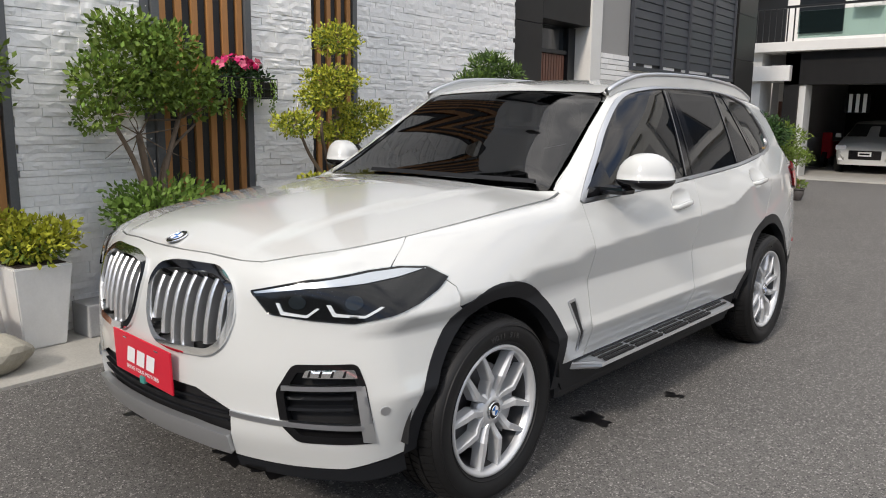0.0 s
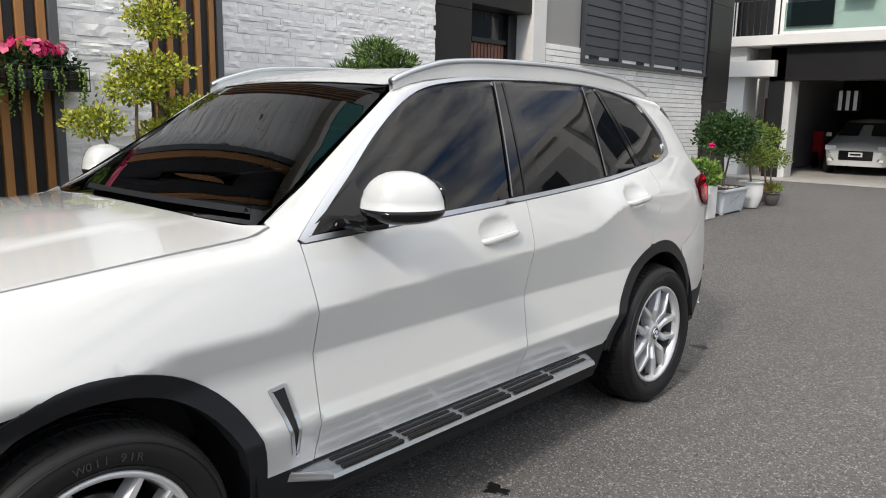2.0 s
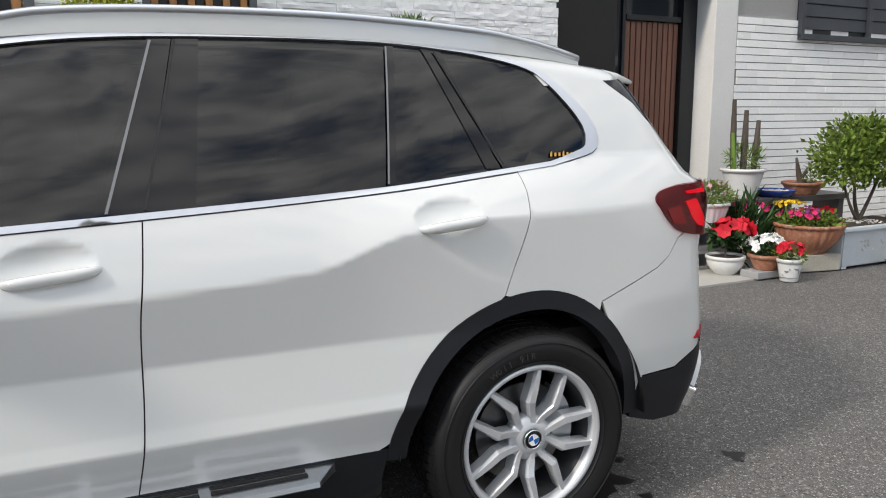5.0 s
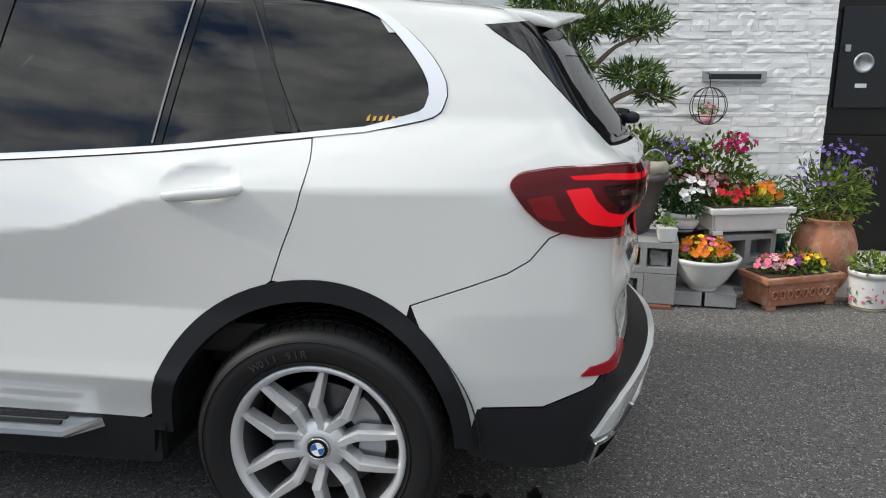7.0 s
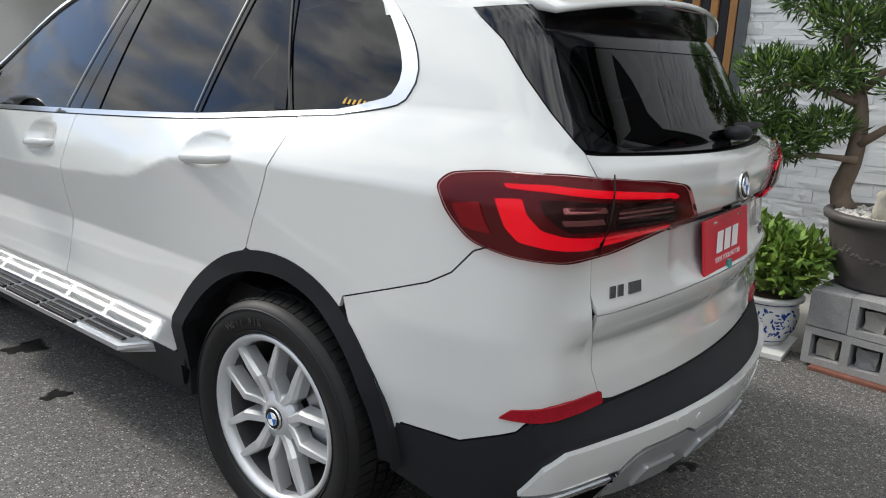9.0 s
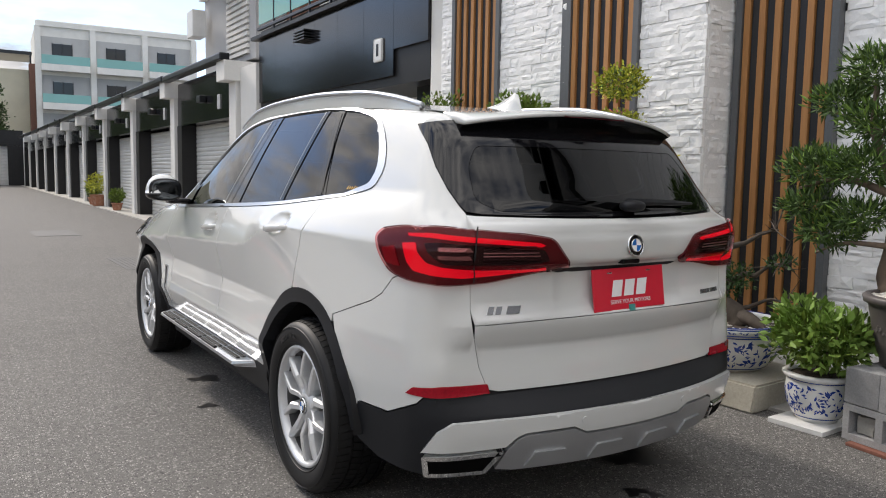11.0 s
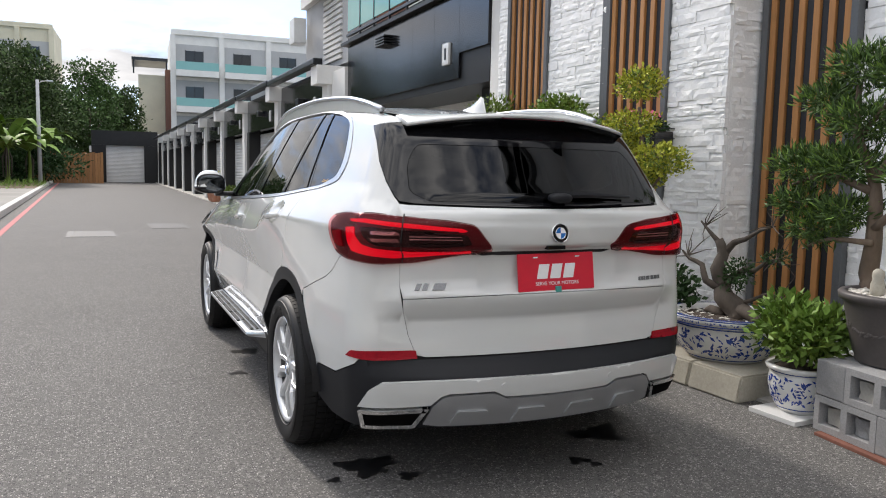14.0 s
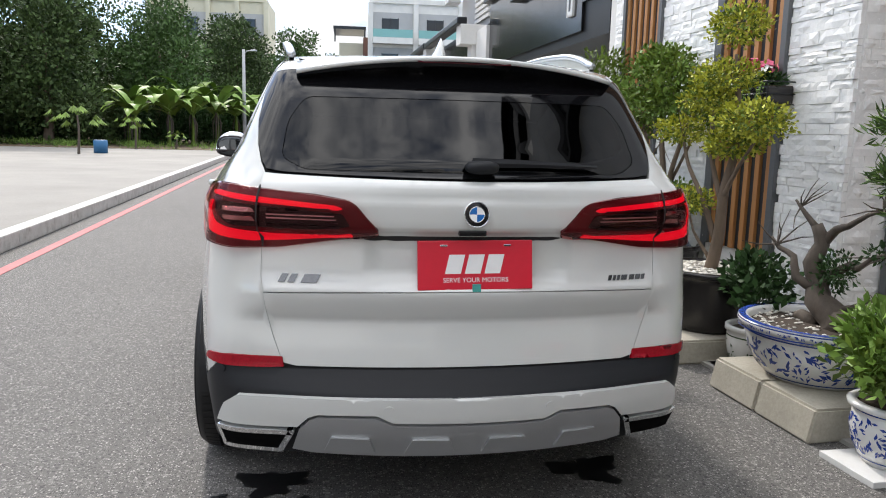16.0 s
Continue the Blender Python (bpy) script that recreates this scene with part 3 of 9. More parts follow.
# the opposite edge: kerb, red line, open lot
kerb = tagged(new("kerb"), "white painted kerb, scuffed, with a red line beside it", "kerb", kind="structure")
kerb.matrix_world = FAR @ pose(-4.15, 4.2, 0, 0, 0, 3.7)
y = -32.0
while y < 60:
    boxed("kerbstone", KERB, kerb, -.20, 0, y, y + 1.988, 0, .18, .018)
    y += 2.0
boxed("red_line", RED_PAINT, kerb, .30, .42, -32, 58, .001, .005)
lot = tagged(new("pavement_lot"), "weathered pale concrete lot behind the kerb", "pavement", kind="structure")
lot.matrix_world = kerb.matrix_world
boxed("lot_slab", PAVING, lot, -45, -.205, -32, 33, 0, .165)
earth = tagged(new("ground_verge"), "dry bare earth below the trees", "ground", kind="structure")
earth.matrix_world = kerb.matrix_world
boxed("verge", EARTH, earth, -45, -.205, 33.004, 62, 0, .19)

# far end of the street
end = tagged(new("wall_end"), "black and white garage closing the street", "wall", kind="structure")
end.matrix_world = FAR
boxed("end_front", GRANITE_M, end, -5.2, -.25, 62, 68, 3.0, 4.15)
boxed("end_side", GRANITE_M, end, -5.2, -4.15, 62, 68, 0, 2.996)
boxed("end_side", GRANITE_M, end, -1.3, -.25, 62, 68, 0, 2.996)
bm = bmesh.new()
for r in range(27):
    z = .02 + r * .11
    a = [bm.verts.new((xx, 62.3 + dy, zz)) for xx in (-4.15, -1.3) for dy, zz in ((0, z), (-.02, z + .03), (-.02, z + .08), (0, z + .11))]
    for j in range(3):
        bm.faces.new((a[j], a[j + 1], a[j + 5], a[j + 4]))
part("roller_shutter", bm, SHUTTER, end)
boxed("end_wall", RENDER_W, end, -.246, 1.9, 62, 66, 0, 4.0)
boxed("end_gate", STEEL_D, end, .75, 1.35, 61.9, 61.99, 0, 3.4)
boxed("end_box", RENDER_W, end, -5.35, -5.21, 61.8, 62.2, 2.4, 2.9)
fence = tagged(new("wood_fence"), "red-brown board fence under the trees", "fence")
fence.matrix_world = FAR
for k in range(30):
    boxed("fence_board", FENCE, fence, -9.9 + k * .19, -9.9 + k * .19 + .175, 58.0, 58.03, 0, 2.25 + .04 * (k % 3), .004)
boxed("fence_rail", WOOD_D, fence, -9.9, -5.34, 58.034, 58.08, 1.7, 1.8)


def flats(name, x0, x1, y0, y1, floors, storey, wall, label, bays, balconies=True, face=-1):
    """A block of flats facing along -y (or +y): storeys with windows, balconies with glass fronts, a parapet."""
    e = tagged(new(name), label, "building")
    fy = y0 if face < 0 else y1
    f = face
    h = floors * storey
    boxed("wall", wall, e, x0, x1, y0, y1, 0, h + .9)
    boxed("parapet", wall, e, x0 - .15, x1 + .15, min(fy, fy + f * .2), max(fy, fy + f * .2), h + .35, h + .8)
    bw = (x1 - x0) / bays
    for r in range(1, floors):
        boxed("floor_band", wall, e, x0 - .1, x1 + .1, min(fy, fy + f * .35), max(fy, fy + f * .35), r * storey - .2, r * storey + .12)
        for b in range(bays):
            a = x0 + b * bw
            # flat grey panel on the front paints in the shade of a recessed loggia
            boxed("loggia_wall", RENDER_G, e, a + bw * .06, a + bw * .94, min(fy, fy + f * .02), max(fy, fy + f * .02), r * storey + .13, r * storey + 2.95)
            win = boxed("window", GLASS_D, e, a + bw * .25, a + bw * .62, min(fy, fy + f * .05), max(fy, fy + f * .05), r * storey + .35, r * storey + 2.35)
            for q in (.25, .43, .61):
                boxed("window_frame", STEEL_D, win, a + bw * q, a + bw * q + .07, min(fy, fy + f * .08), max(fy, fy + f * .08), r * storey + .3, r * storey + 2.4)
            if balconies:
                bal = boxed("balcony", wall, e, a + bw * .05, a + bw * .92, min(fy, fy + f * 1.3), max(fy, fy + f * 1.3), r * storey - .25, r * storey + .35)
                boxed("balcony_pane", GLASS_F, bal, a + bw * .05, a + bw * .92, min(fy + f * 1.25, fy + f * 1.28), max(fy + f * 1.25, fy + f * 1.28), r * storey + .36, r * storey + 1.15)
    for b in range(bays + 1):
        a = x0 + b * bw
        boxed("pilaster", wall, e, a - .25, a + .25, min(fy, fy + f * .45), max(fy, fy + f * .45), 0, h + .3)
    return e


flats("apartment_block", 1.6, 15.5, 76, 90, 4, 3.5, RENDER_W, "white four-storey flats with green glass balconies", 3)
side = scene.objects["apartment_block"]
side.matrix_world = FAR
boxed("timber_screen", WOOD_D, side, .9, 1.55, 77, 78.5, 3, 11)
boxed("side_block", CREAM, side, -1.6, 1.5, 79, 90, 0, 10.6)
boxed("roof_frame", STEEL_D, side, -2.2, 1.2, 78, 84, 11.9, 12.2)
for x in (-2.1, 1.0):
    boxed("roof_post", STEEL_D, side, x, x + .15, 78.1, 78.25, 10.6, 11.9)
cream = flats("cream_building", -24, -10.5, 92, 104, 4, 4.0, CREAM, "cream painted building behind the trees", 4, False)
cream.matrix_world = FAR
# houses behind, across the end of the side street
flats("row_house", -26, 1.0, -31, -19.0, 3, 3.4, RENDER_W, "white three-storey row house with dark windows", 6, False, 1)
flats("lot_house", -52, -42, -12, 8, 3, 3.3, CREAM, "cream house beyond the open lot", 4, False, 1)

# neighbour's house with its open garage
nb = tagged(new("neighbour_house"), "white house with an open garage and balcony over it", "house")
nb.matrix_world = pose(.5, 0, 0)
boxed("gate_pillar", RENDER_W, nb, 4.55, 5.35, -18.9, -18.0, 0, 3.3, .01)
boxed("porch_wall", RENDER_W, nb, 5.36, 8.0, -19.2, -18.4, 0, 7.5)
boxed("porch_beam", RENDER_W, nb, 3.75, 5.5, -18.9, -17.8, 2.55, 2.95, .01)
boxed("porch_back", RENDER_W, nb, 3.95, 4.548, -19.6, -19.5, 0, 2.55)
boxed("porch_door", WOOD_D, nb, 3.98, 4.5, -19.5, -19.42, .05, 2.05, .01)
boxed("garage_pillar", GRANITE_M, nb, 3.55, 3.93, -18.8, -18.0, 0, 3.25)
boxed("garage_fascia", GRANITE_M, nb, -3.0, 3.93, -18.8, -18.0, 2.45, 3.30)
boxed("shutter_rail", SHUTTER, nb, 3.38, 3.546, -18.6, -18.05, 0, 2.45, .01)
boxed("garage_floor", CONCRETE, nb, -3.0, 8.0, -27, -17.3, -.02, .03)
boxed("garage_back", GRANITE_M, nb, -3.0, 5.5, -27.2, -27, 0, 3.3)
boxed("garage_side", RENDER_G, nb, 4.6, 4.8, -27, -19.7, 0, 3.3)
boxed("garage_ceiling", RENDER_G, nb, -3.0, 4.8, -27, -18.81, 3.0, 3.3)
boxed("garage_pillar", GRANITE_M, nb, -3.0, -2.6, -18.8, -18.0, 0, 2.446)
boxed("balcony_slab", RENDER_W, nb, -3.0, 6.0, -18.9, -17.7, 3.304, 3.55, .01)
boxed("balcony_pane", PANE, nb, -3.0, 3.6, -17.76, -17.73, 3.62, 4.3)
boxed("balcony_rail", STEEL_D, nb, -3.0, 5.2, -17.79, -17.7, 4.40, 4.46)
for k in range(9):
    boxed("baluster", STEEL_D, nb, 3.70 + k * .16, 3.73 + k * .16, -17.76, -17.73, 3.56, 4.40)
boxed("upper_wall", TILE, nb, -3.0, 9.5, -20.5, -20.3, 3.304, 9)
# dark sheet before the closed wall, the loggia's inner shade as plain colour
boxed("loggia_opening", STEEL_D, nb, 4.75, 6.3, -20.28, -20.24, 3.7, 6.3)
boxed("porch_back", RENDER_W, nb, 4.55, 9.5, -20.9, -20.7, 0, 3.3)
boxed("upper_window", GLASS_D, nb, 3.2, 4.4, -20.28, -20.22, 4.0, 6.2)
boxed("ac_unit", PLASTIC_W, nb, 2.2, 2.9, -20.25, -19.9, 4.6, 5.2, .02)
cam_ob = tagged(new("security_camera"), "small white security camera on a wall bracket", "camera")
cam_ob.matrix_world = pose(.5, 0, 0)
boxed("camera_body", PLASTIC_W, cam_ob, 3.30, 3.55, -12.6, -12.50, 2.92, 3.02, .02)
boxed("camera_arm", STEEL, cam_ob, 3.50, 3.75, -12.57, -12.53, 2.96, 2.99, .01)

# service covers in the road, and dark oil stains
def cover(m, w, d, bars, label):
    c = tagged(new("manhole_cover"), label, "manhole cover")
    c.matrix_world = m
    boxed("cover_frame", IRON, c, -w / 2 - .06, w / 2 + .06, -d / 2 - .06, d / 2 + .06, .000, .004)
    for k in range(bars):
        a = -w / 2 + (k + .1) * w / bars
        boxed("cover_bar", IRON, c, a, a + w / bars * .7, -d / 2, d / 2, .002, .008, .001)


cover(FAR @ pose(-2.65, 11.4, 0, 0, 0, 3), .75, 1.3, 9, "square iron service cover in the asphalt")
cover(FAR @ pose(-1.15, 13.5, 0, 0, 0, 3), .70, 1.5, 12, "iron drain grating in the asphalt")
cover(FAR @ pose(-.35, 7.4, 0, 0, 0, 3), .60, 1.5, 10, "iron drain grating beside the car")
OIL = material("oil stain", (0.012, 0.012, 0.013), 0.35, grain=0.2)
oil = tagged(new("oil_stains"), "dark oil and water stains on the asphalt", "stain", kind="stuff")
V, F = [], []
for cx, cy, r in ((-.66, -1.95, .13), (.62, -1.96, .14), (-.52, -2.12, .05), (-.06, 1.92, .10), (.15, 1.95, .10), (.94, 1.96, .11), (.55, 1.75, .06), (-.85, -2.05, .03), (.3, -2.25, .05), (.35, -2.32, .03),
                  (1.2, .35, .10), (-.8, .5, .09), (-.95, -.1, .05), (-.72, -2.62, .05)):
    base = len(V)
    n = 26
    V.append((cx, cy, .003))
    for k in range(n):
        a = 2 * math.pi * k / n
        q = r * (1 + .30 * math.sin(3 * a + cx * 9) + .22 * math.sin(7 * a + cy * 5) + rng.uniform(-.14, .14))
        V.append((cx + q * math.cos(a), cy + q * .8 * math.sin(a), .003))
    F += [(base, base + 1 + k, base + 1 + (k + 1) % n) for k in range(n)]
raw_mesh("stain", V, F, OIL, oil)


# ---- the car: one smooth body form, cut into panels ----
from mathutils.geometry import delaunay_2d_cdt


def curve_of(keys):
    """A smooth function through (position, value) keys."""
    ks = sorted(keys)
    xs, ys = np.array([k[0] for k in ks]), np.array([k[1] for k in ks])
    d = np.diff(ys) / np.diff(xs)
    m = np.zeros(len(xs))
    m[1:-1] = np.where(d[:-1] * d[1:] > 0, 2 * d[:-1] * d[1:] / np.where(d[:-1] + d[1:] == 0, 1, d[:-1] + d[1:]), 0)
    m[0], m[-1] = d[0], d[-1]

    def f(x):
        x = np.asarray(x, float)
        i = np.clip(np.searchsorted(xs, x) - 1, 0, len(xs) - 2)
        h = xs[i + 1] - xs[i]
        t = np.clip((x - xs[i]) / h, 0, 1)
        return ys[i] * (1 + 2 * t) * (1 - t) ** 2 + m[i] * h * t * (1 - t) ** 2 + ys[i + 1] * t * t * (3 - 2 * t) + m[i + 1] * h * t * t * (t - 1)
    return f


w_max = curve_of([(2.45, .80), (2.2, .90), (1.9, .952), (1.5, .972), (.8, .957), (0, .955), (-.8, .962), (-1.4, .978), (-1.9, .955), (-2.2, .905), (-2.5, .82)])
w_crease = curve_of([(2.45, .79), (2.2, .89), (1.9, .945), (1.5, .965), (.8, .957), (0, .955), (-.8, .957), (-1.3, .942), (-1.7, .912), (-2.0, .872), (-2.2, .835), (-2.5, .765)])
z_belt = curve_of([(2.4, .93), (2.0, 1.0), (1.5, 1.075), (1.0, 1.125), (.79, 1.135), (-.33, 1.187), (-1.0, 1.225), (-1.4, 1.262), (-1.7, 1.29), (-2.5, 1.33)])
w_belt = curve_of([(2.4, .66), (2.0, .77), (1.6, .835), (1.2, .865), (.8, .872), (0, .886), (-.34, .882), (-1, .858), (-1.44, .822), (-1.74, .79), (-2.1, .745), (-2.5, .68)])
w_roof = curve_of([(2.4, .25), (1.2, .40), (.8, .50), (.2, .60), (-.4, .635), (-1, .635), (-1.5, .615), (-2.0, .58), (-2.5, .52)])
z_crease = curve_of([(2.4, .80), (1.6, .86), (1.0, .91), (.62, .94), (-.29, .98), (-.75, 1.01), (-1.05, 1.10), (-1.3, 1.125), (-2.0, 1.115), (-2.5, 1.10)])
z_mid = curve_of([(2.5, .86), (2.38, .955), (2.33, .995), (2.25, 1.035), (2.0, 1.105), (1.6, 1.155), (1.2, 1.19), (.95, 1.205), (.87, 1.235), (.5, 1.458), (.17, 1.662),
                  (.0, 1.70), (-.3, 1.727), (-.7, 1.734), (-1.2, 1.718), (-1.7, 1.675), (-2.1, 1.63), (-2.5, 1.585)])
crown = curve_of([(2.4, .12), (1.5, .09), (1.0, .08), (.8, .10), (.3, .12), (0, .07), (-1, .06), (-2.2, .09)])
y_rear = curve_of([(.2, -2.40), (.33, -2.455), (.42, -2.497), (.48, -2.514), (.55, -2.522), (.66, -2.514), (.762, -2.500), (.772, -2.506), (.782, -2.514), (.862, -2.540), (.872, -2.532), (.93, -2.508), (1.03, -2.50), (1.07, -2.54), (1.14, -2.545),
                   (1.19, -2.52), (1.235, -2.43), (1.30, -2.375), (1.5, -2.235), (1.60, -2.165), (1.75, -2.06)])
y_rear_plain = curve_of([(.2, -2.40), (.33, -2.455), (.42, -2.50), (.55, -2.525), (.66, -2.525), (.80, -2.51), (.93, -2.505), (1.03, -2.515), (1.14, -2.53), (1.19, -2.51), (1.235, -2.43), (1.30, -2.375), (1.5, -2.235), (1.60, -2.165), (1.75, -2.06)])
y_front = curve_of([(.2, 2.30), (.32, 2.345), (.45, 2.385), (.60, 2.385), (.75, 2.37), (.88, 2.345), (.96, 2.325), (1.02, 2.29), (1.10, 2.2)])


def body_width(y, z):
    zb, zc = z_belt(y), z_crease(y)
    low = np.interp(z, [.15, .30, .46, .57, .62, .78], [-.10, -.075, -.040, -.002, -.016, -.042])
    fade = np.clip((-1.72 - y) / .2, 0, 1)            # the sill's flare dies out behind the rear wheel
    low = low * (1 - fade) + np.interp(z, [.15, .30, .46, .60, .78], [-.10, -.075, -.052, -.042, -.042]) * fade
    t = np.clip((z - .78) / np.maximum(zc - .78, .02), 0, 1)
    wm, wc = w_max(y), w_crease(y)
    under = wm - .042 + (wc - wm + .042) * t
    s = np.clip((z - zc) / np.maximum(zb - zc, .03), 0, 1)
    shoulder = wc + (w_belt(y) - wc) * (0.72 * s + 0.28 * s * s)
    g = (z - zb) / np.maximum(1.68 - zb, .05)
    glass = w_belt(y) - (w_belt(y) - w_roof(y)) * np.where(g > 0, g * (0.86 + 0.14 * g), g)
    return np.where(z < .78, wm + low, np.where(z < zc, under, np.where(z < zb, shoulder, glass)))


def smax(a, b, k):
    h = np.clip(0.5 + 0.5 * (a - b) / k, 0, 1)
    return b + (a - b) * h + k * h * (1 - h)


def body_form(p):
    """Negative inside the car's outer skin."""
    x, y, z = np.abs(p[..., 0]), p[..., 1], p[..., 2]
    side = x - body_width(y, z)
    for hy, hz in ((-.095, 1.062), (-1.185, 1.122)):      # finger bowls behind the door handles
        e = ((y - hy) / .115) ** 2 + ((z - hz - .02 + .06 * (y - hy)) / .052) ** 2
        side = side + .024 * np.clip(1 - e, 0, 1) ** 1.0
    tuck = np.clip(1 - ((z - .96) / .095) ** 4, 0, 1) * np.clip(1 - (x / .34) ** 6, 0, 1)      # number plate bay in the tailgate
    ridge = np.clip((.43 + .11 * (2.2 - y) / 1.3 - x) / .05, 0, 1) * np.clip((y - .95) / .3, 0, 1) * np.clip((2.33 - y) / .2, 0, 1)      # raised middle of the bonnet
    top = z - (z_mid(y) - crown(y) * x * x + .012 * (ridge - .55))
    wrap = np.clip((.76 - x) / .12, 0, 1)
    gate = np.interp(z, [.535, .60, 1.17, 1.25], [0, 1, 1, .15])       # the tailgate stands back over the bumper
    rear = (y_rear(z) * wrap + y_rear_plain(z) * (1 - wrap) + .085 * gate + (.30 - .115 * gate) * x * x + .015 * tuck) - y
    front = y - (y_front(z) + .045 * np.clip(1 - (x / .85) ** 4, 0, 1) - .22 * x * x - .20 * x ** 4)
    f = smax(side, top * .8, .04)
    f = smax(f, rear, .09)
    return smax(f, front, .07)


def shoot(o, d, offset=0.0):
    lo, hi = np.zeros(len(o)), np.full(len(o), 3.2)
    for _ in range(24):
        mid = (lo + hi) / 2
        within = body_form(o + d * mid[:, None]) < 0
        lo, hi = np.where(within, mid, lo), np.where(within, hi, mid)
    p = o + d * lo[:, None]
    n = body_normals(p)
    return p + n * offset, n


def shoot_fast(o, d):
    lo, hi = np.zeros(len(o)), np.full(len(o), 3.2)
    for _ in range(18):
        mid = (lo + hi) / 2
        within = body_form(o + d * mid[:, None]) < 0
        lo, hi = np.where(within, mid, lo), np.where(within, hi, mid)
    return o + d * lo[:, None]


def body_normals(p, e=0.006):
    g = np.stack([body_form(p + e * np.eye(3)[i]) - body_form(p - e * np.eye(3)[i]) for i in range(3)], -1)
    return g / np.linalg.norm(g, axis=1, keepdims=True)


HINGE = 1.45


def rays_side(q):
    """(u, z): horizontal rays from the spine; past the hinges they fan round the ends. u runs along the left side, y in the middle."""
    u, z = q[:, 0], q[:, 1]
    over = np.clip(np.abs(u) - HINGE, 0, None)
    o = np.stack([0 * u, np.clip(u, -HINGE, HINGE), z], -1)
    d = np.stack([-np.cos(over), np.sign(u) * np.sin(over), 0 * u], -1)
    return o, d


def rays_top(q):
    return np.stack([q[:, 0], q[:, 1], 0 * q[:, 0] + .8], -1), np.tile([0, 0, 1.0], (len(q), 1))


def rays_round(q):
    """(y, angle): rays in cross-sections, from a spine at the belt."""
    y, a = q[:, 0], q[:, 1]
    return np.stack([0 * y, y, 0 * y + 1.0], -1), np.stack([-np.cos(a), 0 * y, np.sin(a)], -1)


def at_y(y, z):
    """The side coordinate u at which the skin has this y."""
    if abs(y) <= HINGE:
        return (y, z)
    over = np.linspace(0, 1.5, 160)
    p = shoot_fast(*rays_side(np.stack([np.sign(y) * (HINGE + over), 0 * over + z], -1)))
    return (math.copysign(HINGE + float(np.interp(abs(y), np.maximum.accumulate(np.abs(p[:, 1])), over)), y), z)


def at_x(x, z, end=-1):
    """The side coordinate u at which the skin's front (1) or rear (-1) has this x."""
    over = np.linspace(0, math.pi, 240)
    p = shoot_fast(*rays_side(np.stack([end * (HINGE + over), 0 * over + z], -1)))
    return (end * (HINGE + float(np.interp(x, np.maximum.accumulate(p[:, 0]), over))), z)


def at_round(y, z):
    """The angle at which the skin has this height."""
    ang = np.linspace(-0.4, math.pi / 2, 240)
    p = shoot_fast(*rays_round(np.stack([0 * ang + y, ang], -1)))
    return (y, float(np.interp(z, np.maximum.accumulate(p[:, 2]), ang)))


def rounded(points, r=0.0, step=0.03, closed=True):
    """A polyline with its corners rounded and its sides split."""
    pts = [np.array(p, float) for p in points]
    n = len(pts)
    out = []
    for i in range(n):
        a, b, c = pts[i - 1], pts[i], pts[(i + 1) % n]
        la, lc = np.linalg.norm(a - b), np.linalg.norm(c - b)
        rr = min(r, la * .45, lc * .45)
        if rr < 1e-4 or (not closed and i in (0, n - 1)):
            out.append(b)
            continue
        p0, p1 = b + (a - b) / la * rr, b + (c - b) / lc * rr
        for t in np.linspace(0, 1, 5):
            out.append((1 - t) ** 2 * p0 + 2 * t * (1 - t) * b + t * t * p1)
    res = []
    m = len(out)
    for i in range(m if closed else m - 1):
        a, b = out[i], out[(i + 1) % m]
        k = max(1, int(np.linalg.norm(b - a) / step))
        res += [a + (b - a) * t / k for t in range(k)]
    if not closed:
        res.append(out[-1])
    return [p for i, p in enumerate(res) if np.linalg.norm(p - res[i - 1]) > 1e-5]


def spline(points, step=0.03):
    """An open smooth curve through points."""
    pts = [np.array(p, float) for p in points]
    pts = [2 * pts[0] - pts[1]] + pts + [2 * pts[-1] - pts[-2]]
    out = []
    for i in range(1, len(pts) - 2):
        a, b, c, d = pts[i - 1:i + 3]
        k = max(2, int(np.linalg.norm(c - b) / step))
        for j in range(k):
            t = j / k
            out.append(.5 * (2 * b + (c - a) * t + (2 * a - 5 * b + 4 * c - d) * t * t + (3 * b - a - 3 * c + d) * t ** 3))
    out.append(pts[-2])
    return out


def inset_loop(loop, d):
    """The loop moved inwards by d."""
    p = np.array(loop)
    area = np.sum(p[:, 0] * np.roll(p[:, 1], -1) - np.roll(p[:, 0], -1) * p[:, 1])
    e = np.roll(p, -1, 0) - p
    nrm = np.stack([-e[:, 1], e[:, 0]], -1) * np.sign(area)
    nrm /= np.maximum(np.linalg.norm(nrm, axis=1, keepdims=True), 1e-9)
    v = nrm + np.roll(nrm, 1, 0)
    v /= np.maximum(np.sum(v * nrm, 1, keepdims=True), .5)
    return [a for a in p + v * d]


def inside(q, loop):
    p = np.array(loop)
    x, y = q[:, 0][:, None], q[:, 1][:, None]
    x0, y0 = p[:, 0][None], p[:, 1][None]
    x1, y1 = np.roll(p[:, 0], -1)[None], np.roll(p[:, 1], -1)[None]
    cross = ((y0 > y) != (y1 > y)) & (x < (x1 - x0) * (y - y0) / np.where(y1 == y0, 1e-12, y1 - y0) + x0)
    return np.sum(cross, 1) % 2 == 1


